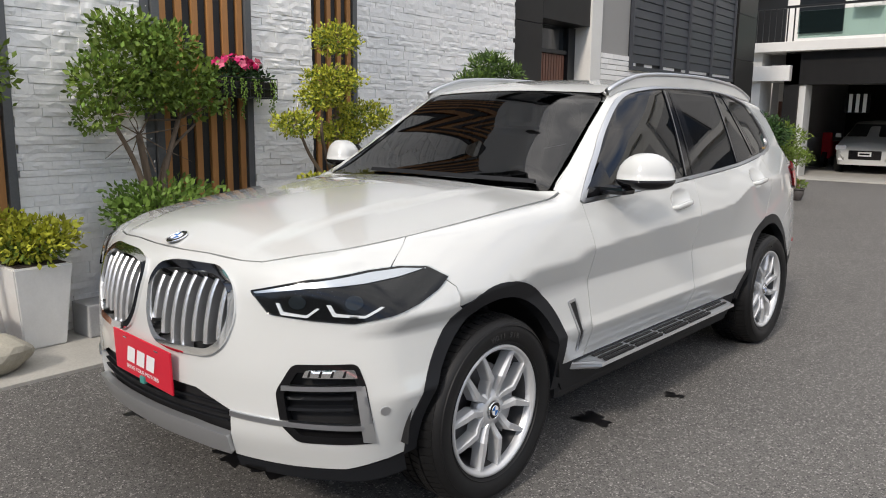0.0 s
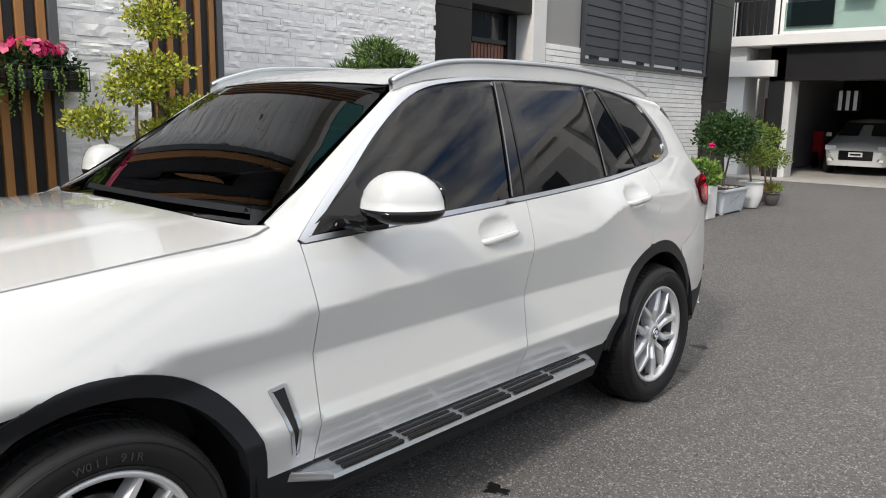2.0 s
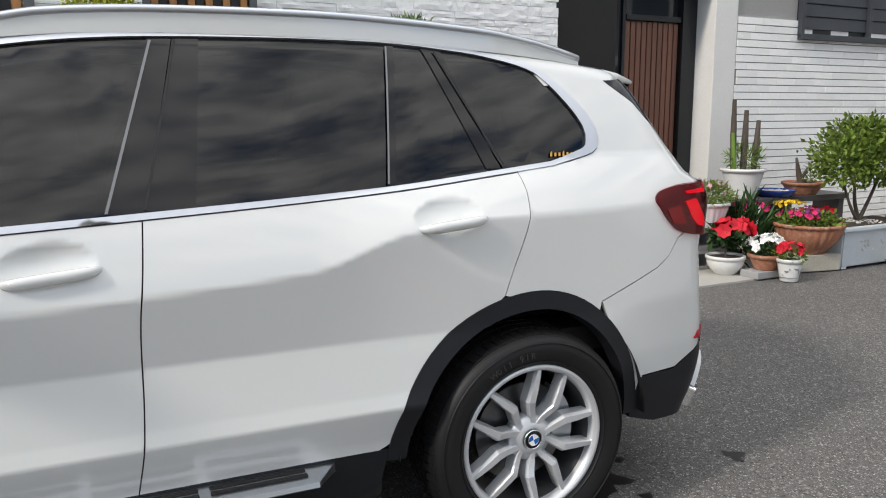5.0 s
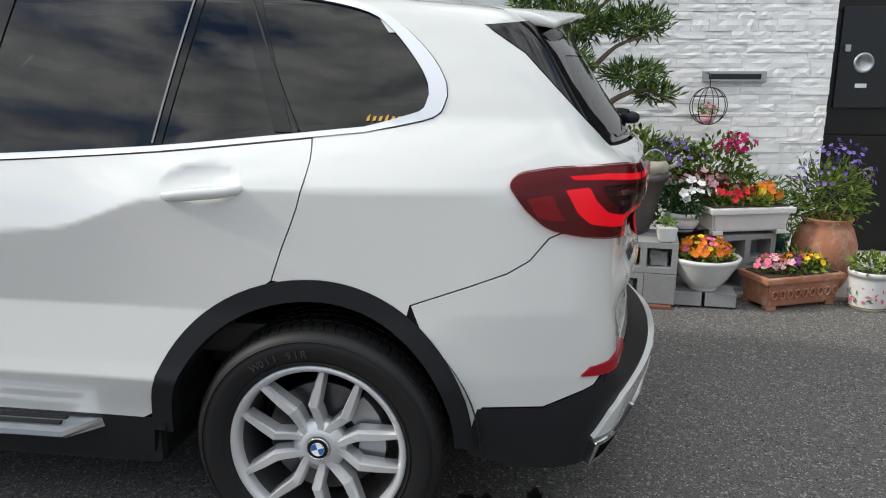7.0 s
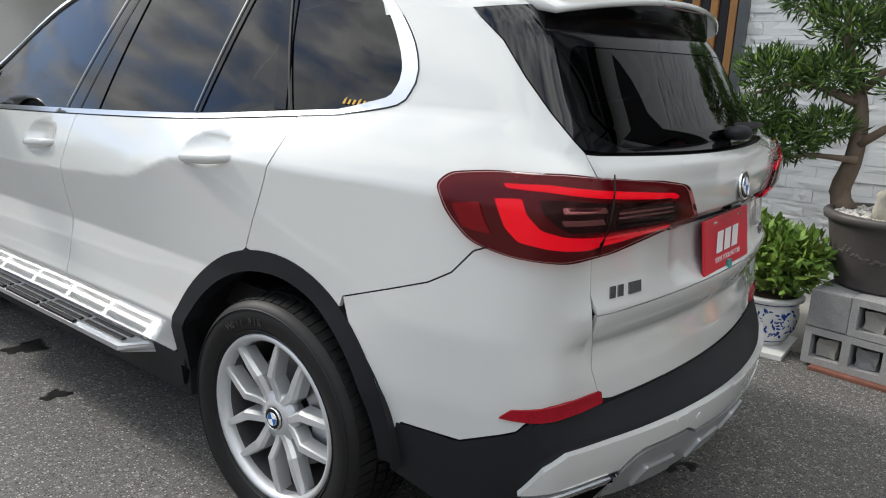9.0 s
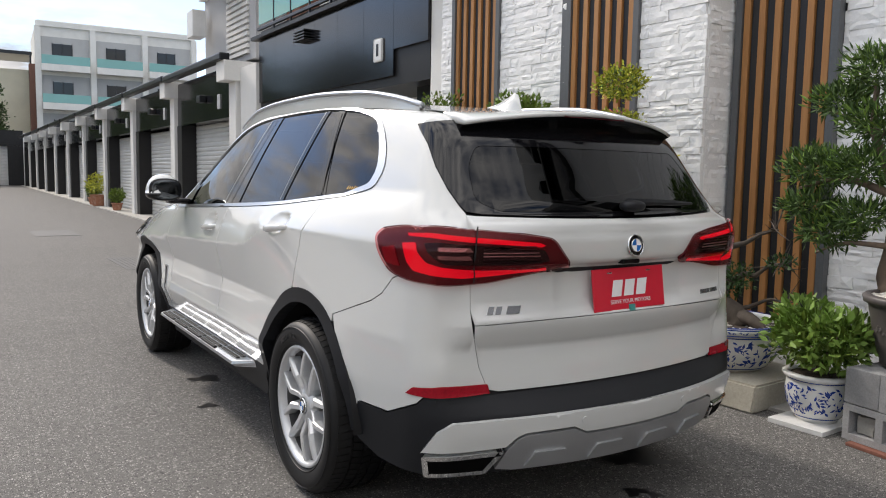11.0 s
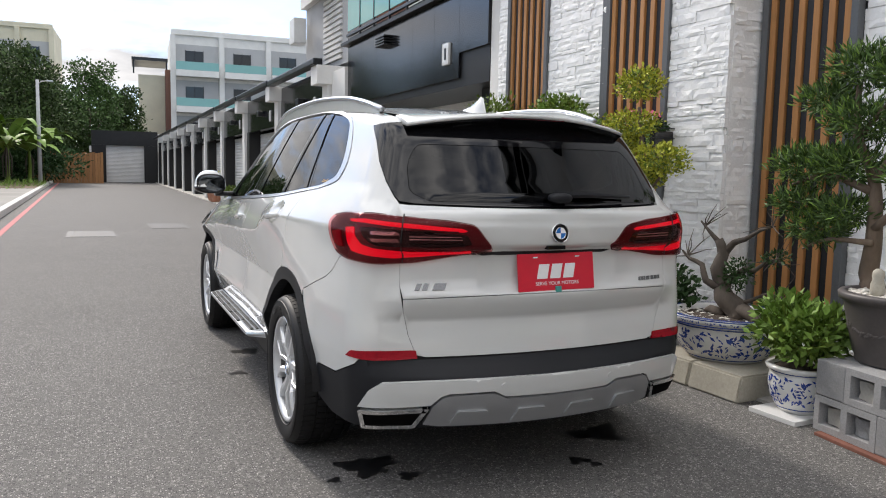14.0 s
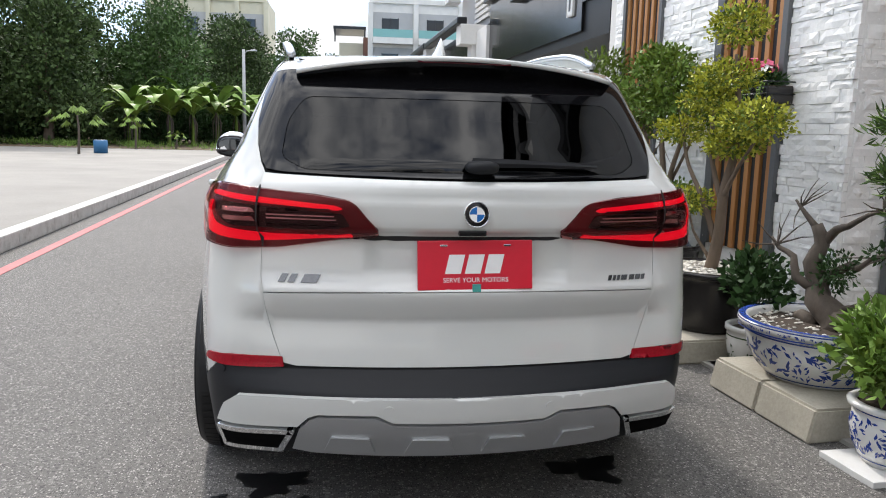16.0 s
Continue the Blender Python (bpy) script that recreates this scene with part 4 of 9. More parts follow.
def skin(loops, rays, h=0.035, offset=0.0, lip=0.014, gap=0.002, mirror=False, extra=None):
    """Vertices, faces and normals of a panel on the body form: the first loop less the others, with a turned-in lip round its edges."""
    loops = [inset_loop(lp, gap if i == 0 else -gap) if gap else list(lp) for i, lp in enumerate(loops)]
    outer = np.array(loops[0])
    lo, hi = outer.min(0), outer.max(0)
    gx, gy = np.meshgrid(np.arange(lo[0], hi[0], h), np.arange(lo[1], hi[1], h))
    grid = np.stack([gx.ravel() + (gy.ravel() / h % 2) * h * .5 * 0, gy.ravel()], -1)
    keep = inside(grid, loops[0])
    for lp in loops[1:]:
        keep &= ~inside(grid, lp)
    edge = np.concatenate([np.array(lp) for lp in loops])
    grid = grid[keep]
    near = np.min((grid[:, None, 0] - edge[None, :, 0]) ** 2 + (grid[:, None, 1] - edge[None, :, 1]) ** 2, axis=1) if len(grid) else np.zeros(0)
    grid = grid[near > (h * .45) ** 2]
    verts, edges, k = [], [], 0
    for lp in loops:
        m = len(lp)
        verts += [Vector(p) for p in lp]
        edges += [(k + i, k + (i + 1) % m) for i in range(m)]
        k += m
    verts += [Vector(p) for p in grid]
    v2, _e, f2, ov, _oe, _of = delaunay_2d_cdt(verts, edges, [], 0, 1e-6)
    q = np.array([tuple(v) for v in v2])
    mid = np.array([(q[f[0]] + q[f[1]] + q[f[2]]) / 3 for f in f2])
    ok = inside(mid, loops[0])
    for lp in loops[1:]:
        ok &= ~inside(mid, lp)
    pos, nor = shoot(*rays(q), offset)
    if extra is not None:
        pos = extra(q, pos, nor)
    faces = []
    for f, good in zip(f2, ok):
        if good:
            a, b, c = f[:3]
            up = np.dot(np.cross(pos[b] - pos[a], pos[c] - pos[a]), nor[a])
            faces.append((a, b, c) if up > 0 else (a, c, b))
    where = {}
    for new_i, src in enumerate(ov):
        for s in src:
            where[s] = new_i
    V, F = list(pos), list(faces)
    L = [(nor[f[0]], nor[f[1]], nor[f[2]]) for f in faces]
    half = {(f[i], f[(i + 1) % 3]) for f in faces for i in range(3)}
    k = 0
    for lp in loops:
        m = len(lp)
        ring = [where[k + i] for i in range(m)]
        k += m
        if not lip:
            continue
        base = len(V)
        V += [pos[r] - nor[r] * lip for r in ring]
        for i in range(m):
            j = (i + 1) % m
            a, b = ring[i], ring[j]
            if (b, a) in half:
                a, b, i, j = b, a, j, i
            elif (a, b) not in half:
                continue
            w = np.cross(pos[b] - pos[a], nor[a])
            w = w / max(np.linalg.norm(w), 1e-9)
            F += [(b, a, base + i), (b, base + i, base + j)]
            L += [(w, w, w)] * 2
    used = sorted({i for f in F for i in f})
    back = {i: n for n, i in enumerate(used)}
    V = np.array(V)[used]
    F = [tuple(back[i] for i in f) for f in F]
    if mirror:
        V = V * [-1, 1, 1]
        F = [f[::-1] for f in F]
        L = [tuple(n * [-1, 1, 1] for n in t[::-1]) for t in L]
    return V, F, L


def panel_object(name, data, mat, parent, label=""):
    V, F, N = data
    me = bpy.data.meshes.new(name)
    me.from_pydata([tuple(v) for v in V], [], [tuple(int(i) for i in f) for f in F])
    for p in me.polygons:
        p.use_smooth = True
    me.normals_split_custom_set([tuple(n) for t in N for n in t])
    me.materials.append(mat)
    ob = new(name, me)
    ob.parent = parent
    if label:
        ob["label"] = label
    return ob


PAINT = material("pearl white car paint", (0.605, 0.615, 0.60), 0.22, coat=1.0, grain=0.01, grain_scale=900)
TRIM = material("dark grey plastic cladding", (0.012, 0.013, 0.0155), 0.5, grain=0.1, grain_scale=300, spec=0.25)
BORE = material("shade black for exhaust", (0.003, 0.003, 0.003), 0.9, grain=0.1, spec=0.05)
BADGE = material("dark badge chrome", (0.16, 0.163, 0.168), 0.25, 1.0, grain=0.02)
INNER = material("black under body", (0.008, 0.008, 0.009), 0.7, grain=0.1)
GLOSSK = material("gloss black trim", (0.006, 0.006, 0.007), 0.06, grain=0.02, spec=0.35)
SATIN = material("satin aluminium trim", (0.56, 0.58, 0.61), 0.30, 1.0, grain=0.02, grain_scale=200)
BAR_S = material("pale satin chrome", (0.86, 0.865, 0.87), 0.32, 0.9, grain=0.01)
CHROME = material("bright chrome", (0.80, 0.81, 0.82), 0.06, 1.0, grain=0.01)
SILVER = material("matt silver bumper trim", (0.48, 0.49, 0.50), 0.35, 0.75, grain=0.03, grain_scale=400)
ALLOY = material("silver alloy wheel", (0.60, 0.61, 0.62), 0.30, 0.45, grain=0.02, grain_scale=300)
RUBBER = material("tyre rubber", (0.007, 0.007, 0.0075), 0.55, spec=0.35, grain=0.15, grain_scale=60, stain=0.1, stain_scale=5)
RUBBER_G = material("moulded tyre lettering", (0.030, 0.030, 0.031), 0.5, grain=0.1)
# barrel metal darkened: the shade behind the spokes is put into its colour
BARREL = material("shade-darkened barrel", (0.10, 0.10, 0.102), 0.5, 0.5, grain=0.1, stain=0.15, stain_scale=6)
DISC = material("brake disc steel", (0.16, 0.16, 0.165), 0.35, 0.9, grain=0.1)
REAR_TINT = glass_material("dark tinted rear glass", (0.02, 0.022, 0.025), ior=1.5)
BORDER = material("black ceramic glass border", (0.005, 0.005, 0.006), 0.05, grain=0.02, spec=0.45)
TINT = glass_material("dark tinted glass", (0.03, 0.035, 0.04), ior=1.55)
SCREEN = glass_material("windscreen glass", (0.10, 0.11, 0.115))
LENS = glass_material("clear lamp lens", (0.90, 0.92, 0.93), ior=1.08)
LENS_R = glass_material("clear red lens", (1.0, 0.62, 0.62), ior=1.18)
RED_LAMP = material("red light guide", (0.52, 0.004, 0.020), 0.2, grain=0.02)
lit = RED_LAMP.node_tree.nodes["Principled BSDF"]          # the side lights are on
lit.inputs["Emission Color"].default_value, lit.inputs["Emission Strength"].default_value = (1.0, 0.006, 0.035, 1), 0.28
RED_DIM = material("dull red lamp field", (0.24, 0.006, 0.018), 0.25, grain=0.05)
RED_DARK = material("dark red lamp body", (0.075, 0.005, 0.011), 0.25, grain=0.05)
LAMP_K = material("black lamp housing", (0.010, 0.010, 0.011), 0.12, grain=0.05, spec=0.4)
LAMP_W = material("white light guide", (0.80, 0.81, 0.82), 0.15, grain=0.01)
REFLEX = material("red reflector", (0.30, 0.004, 0.014), 0.25, grain=0.25, grain_scale=120, spec=0.3)
LEATHER = material("black leather", (0.018, 0.017, 0.017), 0.5, grain=0.1)
PLATE_R = material("red plate", (0.62, 0.012, 0.035), 0.3, grain=0.02, stain=0.04)
PLATE_W = material("white print", (0.80, 0.80, 0.80), 0.4, grain=0.02)
STRIP = material("grey window run", (0.16, 0.165, 0.17), 0.4, grain=0.05)
STEEL_C = material("dark chrome", (0.34, 0.345, 0.35), 0.18, 1.0, grain=0.02)
DARK_MIRROR = material("dimming mirror glass", (0.10, 0.11, 0.12), 0.04, 1.0, grain=0.01)
BADGE_B = material("badge blue", (0.015, 0.13, 0.42), 0.15, grain=0.02)

car = tagged(new("parked_car"), "pearl white family off-roader parked along a white stone wall", "car")
car.empty_display_size = 0.3
WHEEL_Y, WHEEL_Z, TYRE_R = 1.4875, 0.372, 0.374


def arc(cy, r, a0, a1, n=26, cz=WHEEL_Z):
    """Points of a wheel arch on the side, from angle a0 to a1 (degrees, 0 is forward, 90 up); it falls steeper towards the bumper."""
    return [at_y(cy + r * math.cos(radians(a)) * (.88 if (a > 90) == (cy < 0) else 1), cz + r * math.sin(radians(a))) for a in np.linspace(a0, a1, n)]


ARCH = 0.503
SILL = 0.428
belt = [(y, float(z_belt(y)) - .012) for y in np.linspace(.80, -1.46, 24)]
front_arch = arc(WHEEL_Y, ARCH, 178, 8)              # from the door end over the wheel to the nose
rear_arch = arc(-WHEEL_Y, ARCH, 172, 9)              # from the tail end over to the door

# doors, fenders, quarters: the left side, and the right by reflection
seam_a = [(.815, 1.125), (.812, 1.0), (.805, .85), (.80, SILL)]
seam_b = [(-.325, 1.175), (-.315, 1.05), (-.30, .9), (-.295, .70), (-.285, .56), (-.265, SILL)]
seam_c = [tuple(p) for p in spline([at_y(*p) for p in [(-1.475, 1.258), (-1.482, 1.20), (-1.455, 1.08), (-1.41, .97), (-1.375, .875)]], .04)]
seam_a = [tuple(p) for p in spline(seam_a, .04)]
fd = [p for p in belt if p[0] > -.32] + spline(seam_b) + [(y, SILL) for y in np.linspace(-.2, .78, 20)] + seam_a[::-1]
a_mid = next(i for i, p in enumerate(rear_arch) if p[0] > -1.40)
rd = [p for p in belt if p[0] < -.33] + seam_c + rear_arch[a_mid:] + [(y, SILL) for y in np.linspace(-.95, -.28, 16)] + spline(seam_b[::-1])
hood_edge = [(-.785, .86), (-.80, 1.15), (-.79, 1.5), (-.755, 1.8), (-.69, 2.02), (-.60, 2.14)]     # (x, y) of the bonnet's side


def top_point(x, y):
    p, _n = shoot(*rays_top(np.array([[x, y]])))
    return p[0]


fender_top = []
for x, y in spline(hood_edge[:4], .05):
    p = top_point(x, y)
    fender_top.append((at_y(float(p[1]), float(p[2]))))
fen = seam_a[::-1] + [(.83, 1.15)] + fender_top + [at_y(1.93, .985), at_y(1.765, .940), at_y(1.72, .90), at_y(1.715, .83)]
f_top = next(i for i, p in enumerate(front_arch) if p[0] > 1.70)
fen = fen + front_arch[:f_top][::-1] + [(.96, SILL)]
# the line of the side windows
dlo = [(.82, 1.135), (.70, 1.226), (.555, 1.33), (.40, 1.446), (.225, 1.560), (.07, 1.624), (-.14, 1.660), (-.45, 1.680), (-.78, 1.686), (-1.09, 1.681), (-1.28, 1.668), (-1.45, 1.648), (-1.64, 1.600), (-1.775, 1.495),
       (-1.836, 1.402), (-1.833, 1.345), (-1.805, 1.312), (-1.70, 1.287)]
dlo_top = spline([at_round(y, z) for y, z in dlo], .03)


def u_of(p):
    """The side coordinates of a point of the skin."""
    x, y, z = (float(c) for c in p)
    if abs(y) <= HINGE:
        return (y, z)
    return (math.copysign(HINGE + math.atan2(abs(y) - HINGE, -x), y), z)


turn_at = next(i for i, p in enumerate(dlo_top) if p[0] < -1.668)
window_end = [u_of(p) for p in shoot(*rays_round(np.array(dlo_top[turn_at:])))[0]][::-1]
d_edge = [at_y(-1.93, 1.565), at_y(-2.05, 1.485), at_x(-.685, 1.40), at_x(-.682, 1.32), at_x(-.668, 1.262)]
quarter = [at_y(-1.475, 1.262), at_y(-1.60, 1.272)] + window_end + d_edge
quarter += [at_x(-.655, 1.235), at_x(-.66, 1.10), at_x(-.665, 1.02)]
seam_q = [at_y(*p) for p in [(-2.20, 1.03), (-2.13, 1.0), (-2.08, .94), (-2.02, .905), (-1.92, .87), (-1.76, .815)]]
r_top = next(i for i, p in enumerate(rear_arch) if p[0] > seam_q[-1][0])
quarter += seam_q + rear_arch[r_top:a_mid] + seam_c[::-1][:-1]
seam_t = [at_x(-.665, 1.02), at_x(-.668, .90), at_x(-.655, .80), at_x(-.63, .70), at_x(-.60, .615)]
rbump = seam_q[::-1] + seam_t + [at_x(-.60, .60), at_x(-.70, .635)] + [at_x(-.80, .625), at_y(-2.27, .575), at_y(-2.13, .515), at_y(-1.96, .515)] + rear_arch[:r_top]

for mirror in (False, True):
    panel_object("front_door", skin([fd], rays_side, mirror=mirror, h=.015), PAINT, car)
    panel_object("rear_door", skin([rd], rays_side, mirror=mirror, h=.015), PAINT, car)
    panel_object("front_wing", skin([fen], rays_side, mirror=mirror), PAINT, car)
    panel_object("rear_quarter", skin([quarter], rays_side, mirror=mirror, h=.03), PAINT, car)
    panel_object("rear_bumper_corner", skin([rbump], rays_side, mirror=mirror, h=.03), PAINT, car)

# bonnet, roof
hood = spline(hood_edge, .04) + [(-.50, 2.235), (-.42, 2.262), (-.25, 2.285), (-.1, 2.30)]
hood = hood + [(-x, y) for x, y in hood[::-1]] + [(x, .985 - .17 * x * x) for x in np.linspace(.70, -.70, 24)]
panel_object("bonnet", skin([hood], rays_top, h=.04), PAINT, car)
roof = [(x, .205 - .12 * x * x) for x in np.linspace(-.57, .57, 14)] + [(.585, -.3), (.60, -1.0), (.575, -1.6), (.52, -2.05)]
roof += [(x, -2.155 + .25 * x * x) for x in np.linspace(.48, -.48, 12)] + [(-.52, -2.05), (-.575, -1.6), (-.60, -1.0), (-.585, -.3)]
panel_object("roof", skin([rounded(roof, .02, .04)], rays_top, h=.05, gap=0, offset=.0012, lip=.002), PAINT, car)
shield = [(x, .975 - .17 * x * x) for x in np.linspace(-.74, .74, 18)] + [(.60, .20)] + [(x, .20 - .12 * x * x) for x in np.linspace(.565, -.565, 14)] + [(-.60, .20)]
panel_object("windscreen", skin([shield], rays_top, h=.05, offset=-.004), SCREEN, car, "tinted windscreen")

# window line: pillars and rails round the side glass
dlo_low = [at_round(y, float(z_belt(y)) - .012) for y in np.linspace(-1.62, .80, 26)]
dlo_loop = dlo_top + dlo_low
glass_loop = [p + np.array((.030 * min(1, max(0, (-1.62 - p[0]) / .15)) - .012 * min(1, max(0, (p[0] - .0) / .15)), 0)) for p in inset_loop(rounded(dlo_loop, 0, .03), .022)]


def top_round(x, y):
    p = top_point(x, y)
    return (float(p[1]), math.atan2(p[2] - 1.0, -p[0]))


frame_up = [top_round(-.54, -2.08), top_round(-.55, -1.6), top_round(-.575, -1.0), top_round(-.56, -.3), top_round(-.56, .14)]
a_post = [top_round(-.615, .17), top_round(-.66, .42), top_round(-.715, .68), top_round(-.755, .86)]
side_frame = [(.85, at_round(.85, 1.13)[1])] + dlo_top[:max(i for i, p in enumerate(dlo_top) if p[0] > -1.655)] + [at_round(-1.665, 1.542), at_round(-1.80, 1.545), at_round(-1.93, 1.540)]
side_frame += frame_up + a_post
cuts = [((-.235, -.388), "front_window"), ((-.334, -.453), "pillar"), ((-.462, -.524), "pillar"), ((-1.010, -1.094), "rear_window"), ((-1.038, -1.126), "pillar"),
        ((-1.398, -1.205), "rear_vent_window"), ((-1.446, -1.274), "pillar"), ((-3, -3), "quarter_window")]
under = {"front_window": (0, .06), "rear_window": (.03, .005), "rear_vent_window": (.005, .03), "quarter_window": (.045, 0)}
for mirror in (False, True):
    panel_object("window_surround", skin([side_frame], rays_round, mirror=mirror, gap=0, offset=-.0012), PAINT, car)
    panel_object("window_trim", skin([rounded(dlo_loop, 0, .03), glass_loop], rays_round, h=.02, offset=.004, mirror=mirror, gap=.001), SATIN, car, "satin aluminium window trim")
    start = (9.0, 9.0)
    gl = np.array(glass_loop)
    for (low_y, high_y), kind in cuts:
        lo_a, hi_a = at_round(-.3, 1.19)[1], at_round(-.3, 1.68)[1]

        def line(pair, a):
            return pair[0] + (pair[1] - pair[0]) * (a - lo_a) / (hi_a - lo_a)
        if kind == "pillar":
            ang = np.linspace(at_round(start[0], float(z_belt(start[0])) + .010)[1], max(p[1] for p in gl if abs(p[0] - (start[1] + high_y) / 2) < .06) + .010, 14)
            q = np.array([(line(start, a) + (line((low_y, high_y), a) - line(start, a)) * c + (-.0012 if c == 0 else .0012 if c == 1 else 0), a) for a in ang for c in (0, .33, .67, 1)])
            start = (low_y, high_y)
            pos, nor = shoot(*rays_round(q), -.001)
            low, _n = shoot(*rays_round(q), -.016)
            V, F, N = list(pos) + list(low), [], []
            for r in range(len(ang) - 1):
                for c in range(3):
                    k = r * 4 + c
                    F += [(k, k + 4, k + 5), (k, k + 5, k + 1)]
                    N += [(nor[k], nor[k + 4], nor[k + 5]), (nor[k], nor[k + 5], nor[k + 1])]
                for k, side in ((r * 4, (0, 1.0, 0)), (r * 4 + 3, (0, -1.0, 0))):
                    F += [(k, k + len(q), k + 4 + len(q)), (k, k + 4 + len(q), k + 4)]
                    N += [(np.array(side),) * 3] * 2
            V = np.array(V)
            for n, f in enumerate(F):        # wind every face to its normal
                if (np.dot(np.cross(V[f[1]] - V[f[0]], V[f[2]] - V[f[0]]), N[n][0]) < 0) != mirror:
                    F[n], N[n] = f[::-1], N[n][::-1]
            if mirror:
                V = V * [-1, 1, 1]
                N = [tuple(v * [-1, 1, 1] for v in t) for t in N]
            panel_object("window_pillar", (V, F, N), GLOSSK, car, "gloss black window pillar")
            continue
        if kind in ("rear_window", "rear_vent_window"):
            a_in, b_in = under[kind]
            upper_y = sorted((float(p[0]), float(p[1])) for p in gl if p[1] > .62)
            lower_y = sorted((float(p[0]), float(p[1])) for p in gl if p[1] < .40)
            q = []
            for c in np.linspace(0, 1, 13):
                for r in np.linspace(0, 1, 13):
                    a = .5
                    for _ in range(6):
                        y0, y1 = line(start, a) + a_in, line((low_y, high_y), a) - b_in
                        y = y0 + (y1 - y0) * c
                        lo_y = float(np.interp(y, [p[0] for p in lower_y], [p[1] for p in lower_y]))
                        up_y = float(np.interp(y, [p[0] for p in upper_y], [p[1] for p in upper_y]))
                        a = lo_y + (up_y - lo_y) * r
                    q.append((y, a))
            start = (low_y, high_y)
            pos, nor = shoot(*rays_round(np.array(q)), -.005)
            F = [(13 * c + r, 13 * c + r + 1, 13 * c + r + 14, 13 * c + r + 13) for c in range(12) for r in range(12)]
            F = [f for u in F for f in ((u[0], u[1], u[2]), (u[0], u[2], u[3]))]
            sx = -1 if mirror else 1
            pos, nor = pos * [sx, 1, 1], nor * [sx, 1, 1]
            F = [f if np.dot(np.cross(pos[f[1]] - pos[f[0]], pos[f[2]] - pos[f[0]]), nor[f[0]]) > 0 else f[::-1] for f in F]
            panel_object(kind, (pos, F, [(nor[f[0]], nor[f[1]], nor[f[2]]) for f in F]), TINT, car, "dark tinted side glass")
            continue
        # clip the glass outline between two pillar lines
        poly = [tuple(p) for p in gl]
        a_in, b_in = under[kind]            # the panes reach a little under the pillars
        for pair, sign in (((start[0] + a_in, start[1] + a_in), 1), ((low_y - b_in, high_y - b_in), -1)):
            if abs(pair[0]) > 2.5:
                continue
            out = []
            for i, p in enumerate(poly):
                q = poly[i - 1]
                sp, sq = sign * (line(pair, p[1]) - p[0]), sign * (line(pair, q[1]) - q[0])
                if (sp > 0) != (sq > 0):
                    t = sq / (sq - sp)
                    out.append((q[0] + (p[0] - q[0]) * t, q[1] + (p[1] - q[1]) * t))
                if sp > 0:
                    out.append(p)
            poly = out
        start = (low_y, high_y)
        loop = rounded(poly, 0, .03)
        panel_object(kind, skin([loop], rays_round, h=.04, offset=-.005, mirror=mirror, gap=.001, lip=.004), TINT, car, "dark tinted side glass")


def run_strip(low, high, width, mat, mirror, label, lift=.0035):
    """A narrow upright strip on the side glass, from belt to roof, between two keyed positions."""
    V, F, N = [], [], []
    zs = np.linspace(1.0, 0.0, 12)
    for k in zs:
        y = high + (low - high) * k
        z0, z1 = float(z_belt(y)) + .012, float(np.interp(-y, [-q[0] for q in dlo], [q[1] for q in dlo])) - .024
        z = z1 + (z0 - z1) * k
        for dy in (-width / 2, width / 2):
            p, n = shoot(*rays_round(np.array([at_round(y + dy, z)])), lift)
            V.append(p[0]), N.append(n[0])
    V, N = np.array(V), np.array(N)
    if mirror:
        V, N = V * [-1, 1, 1], N * [-1, 1, 1]
    for i in range(len(zs) - 1):
        for f in ((2 * i, 2 * i + 1, 2 * i + 3), (2 * i, 2 * i + 3, 2 * i + 2)):
            F.append(f if np.dot(np.cross(V[f[1]] - V[f[0]], V[f[2]] - V[f[0]]), N[f[0]]) > 0 else f[::-1])
    panel_object("window_strip", (V, F, [tuple(N[i] for i in f) for f in F]), mat, car, label)


for mirror in (False, True):
    run_strip(-.240, -.388, .008, STRIP, mirror, "slim grey window strip")
    run_strip(-1.020, -1.092, .006, STRIP, mirror, "slim grey window strip")
    run_strip(-.334, -.453, .007, INNER, mirror, "dark door gap")
    run_strip(-1.432, -1.256, .007, INNER, mirror, "dark door gap")


def over(points):
    """An outline on the left reflected to the right, in side coordinates of the rear or front."""
    return [(math.copysign(2 * HINGE + math.pi, p[0]) - p[0], p[1]) for p in points]


# dark frame behind the panel gaps
for mirror in (False, True):
    for lp in (fd, rd, fen, quarter, rbump):
        panel_object("inner_frame", skin([lp], rays_side, mirror=mirror, h=.08, offset=-.017, gap=-.012, lip=0), INNER, car)
panel_object("inner_frame", skin([hood], rays_top, h=.08, offset=-.02, gap=-.01, lip=0), INNER, car)

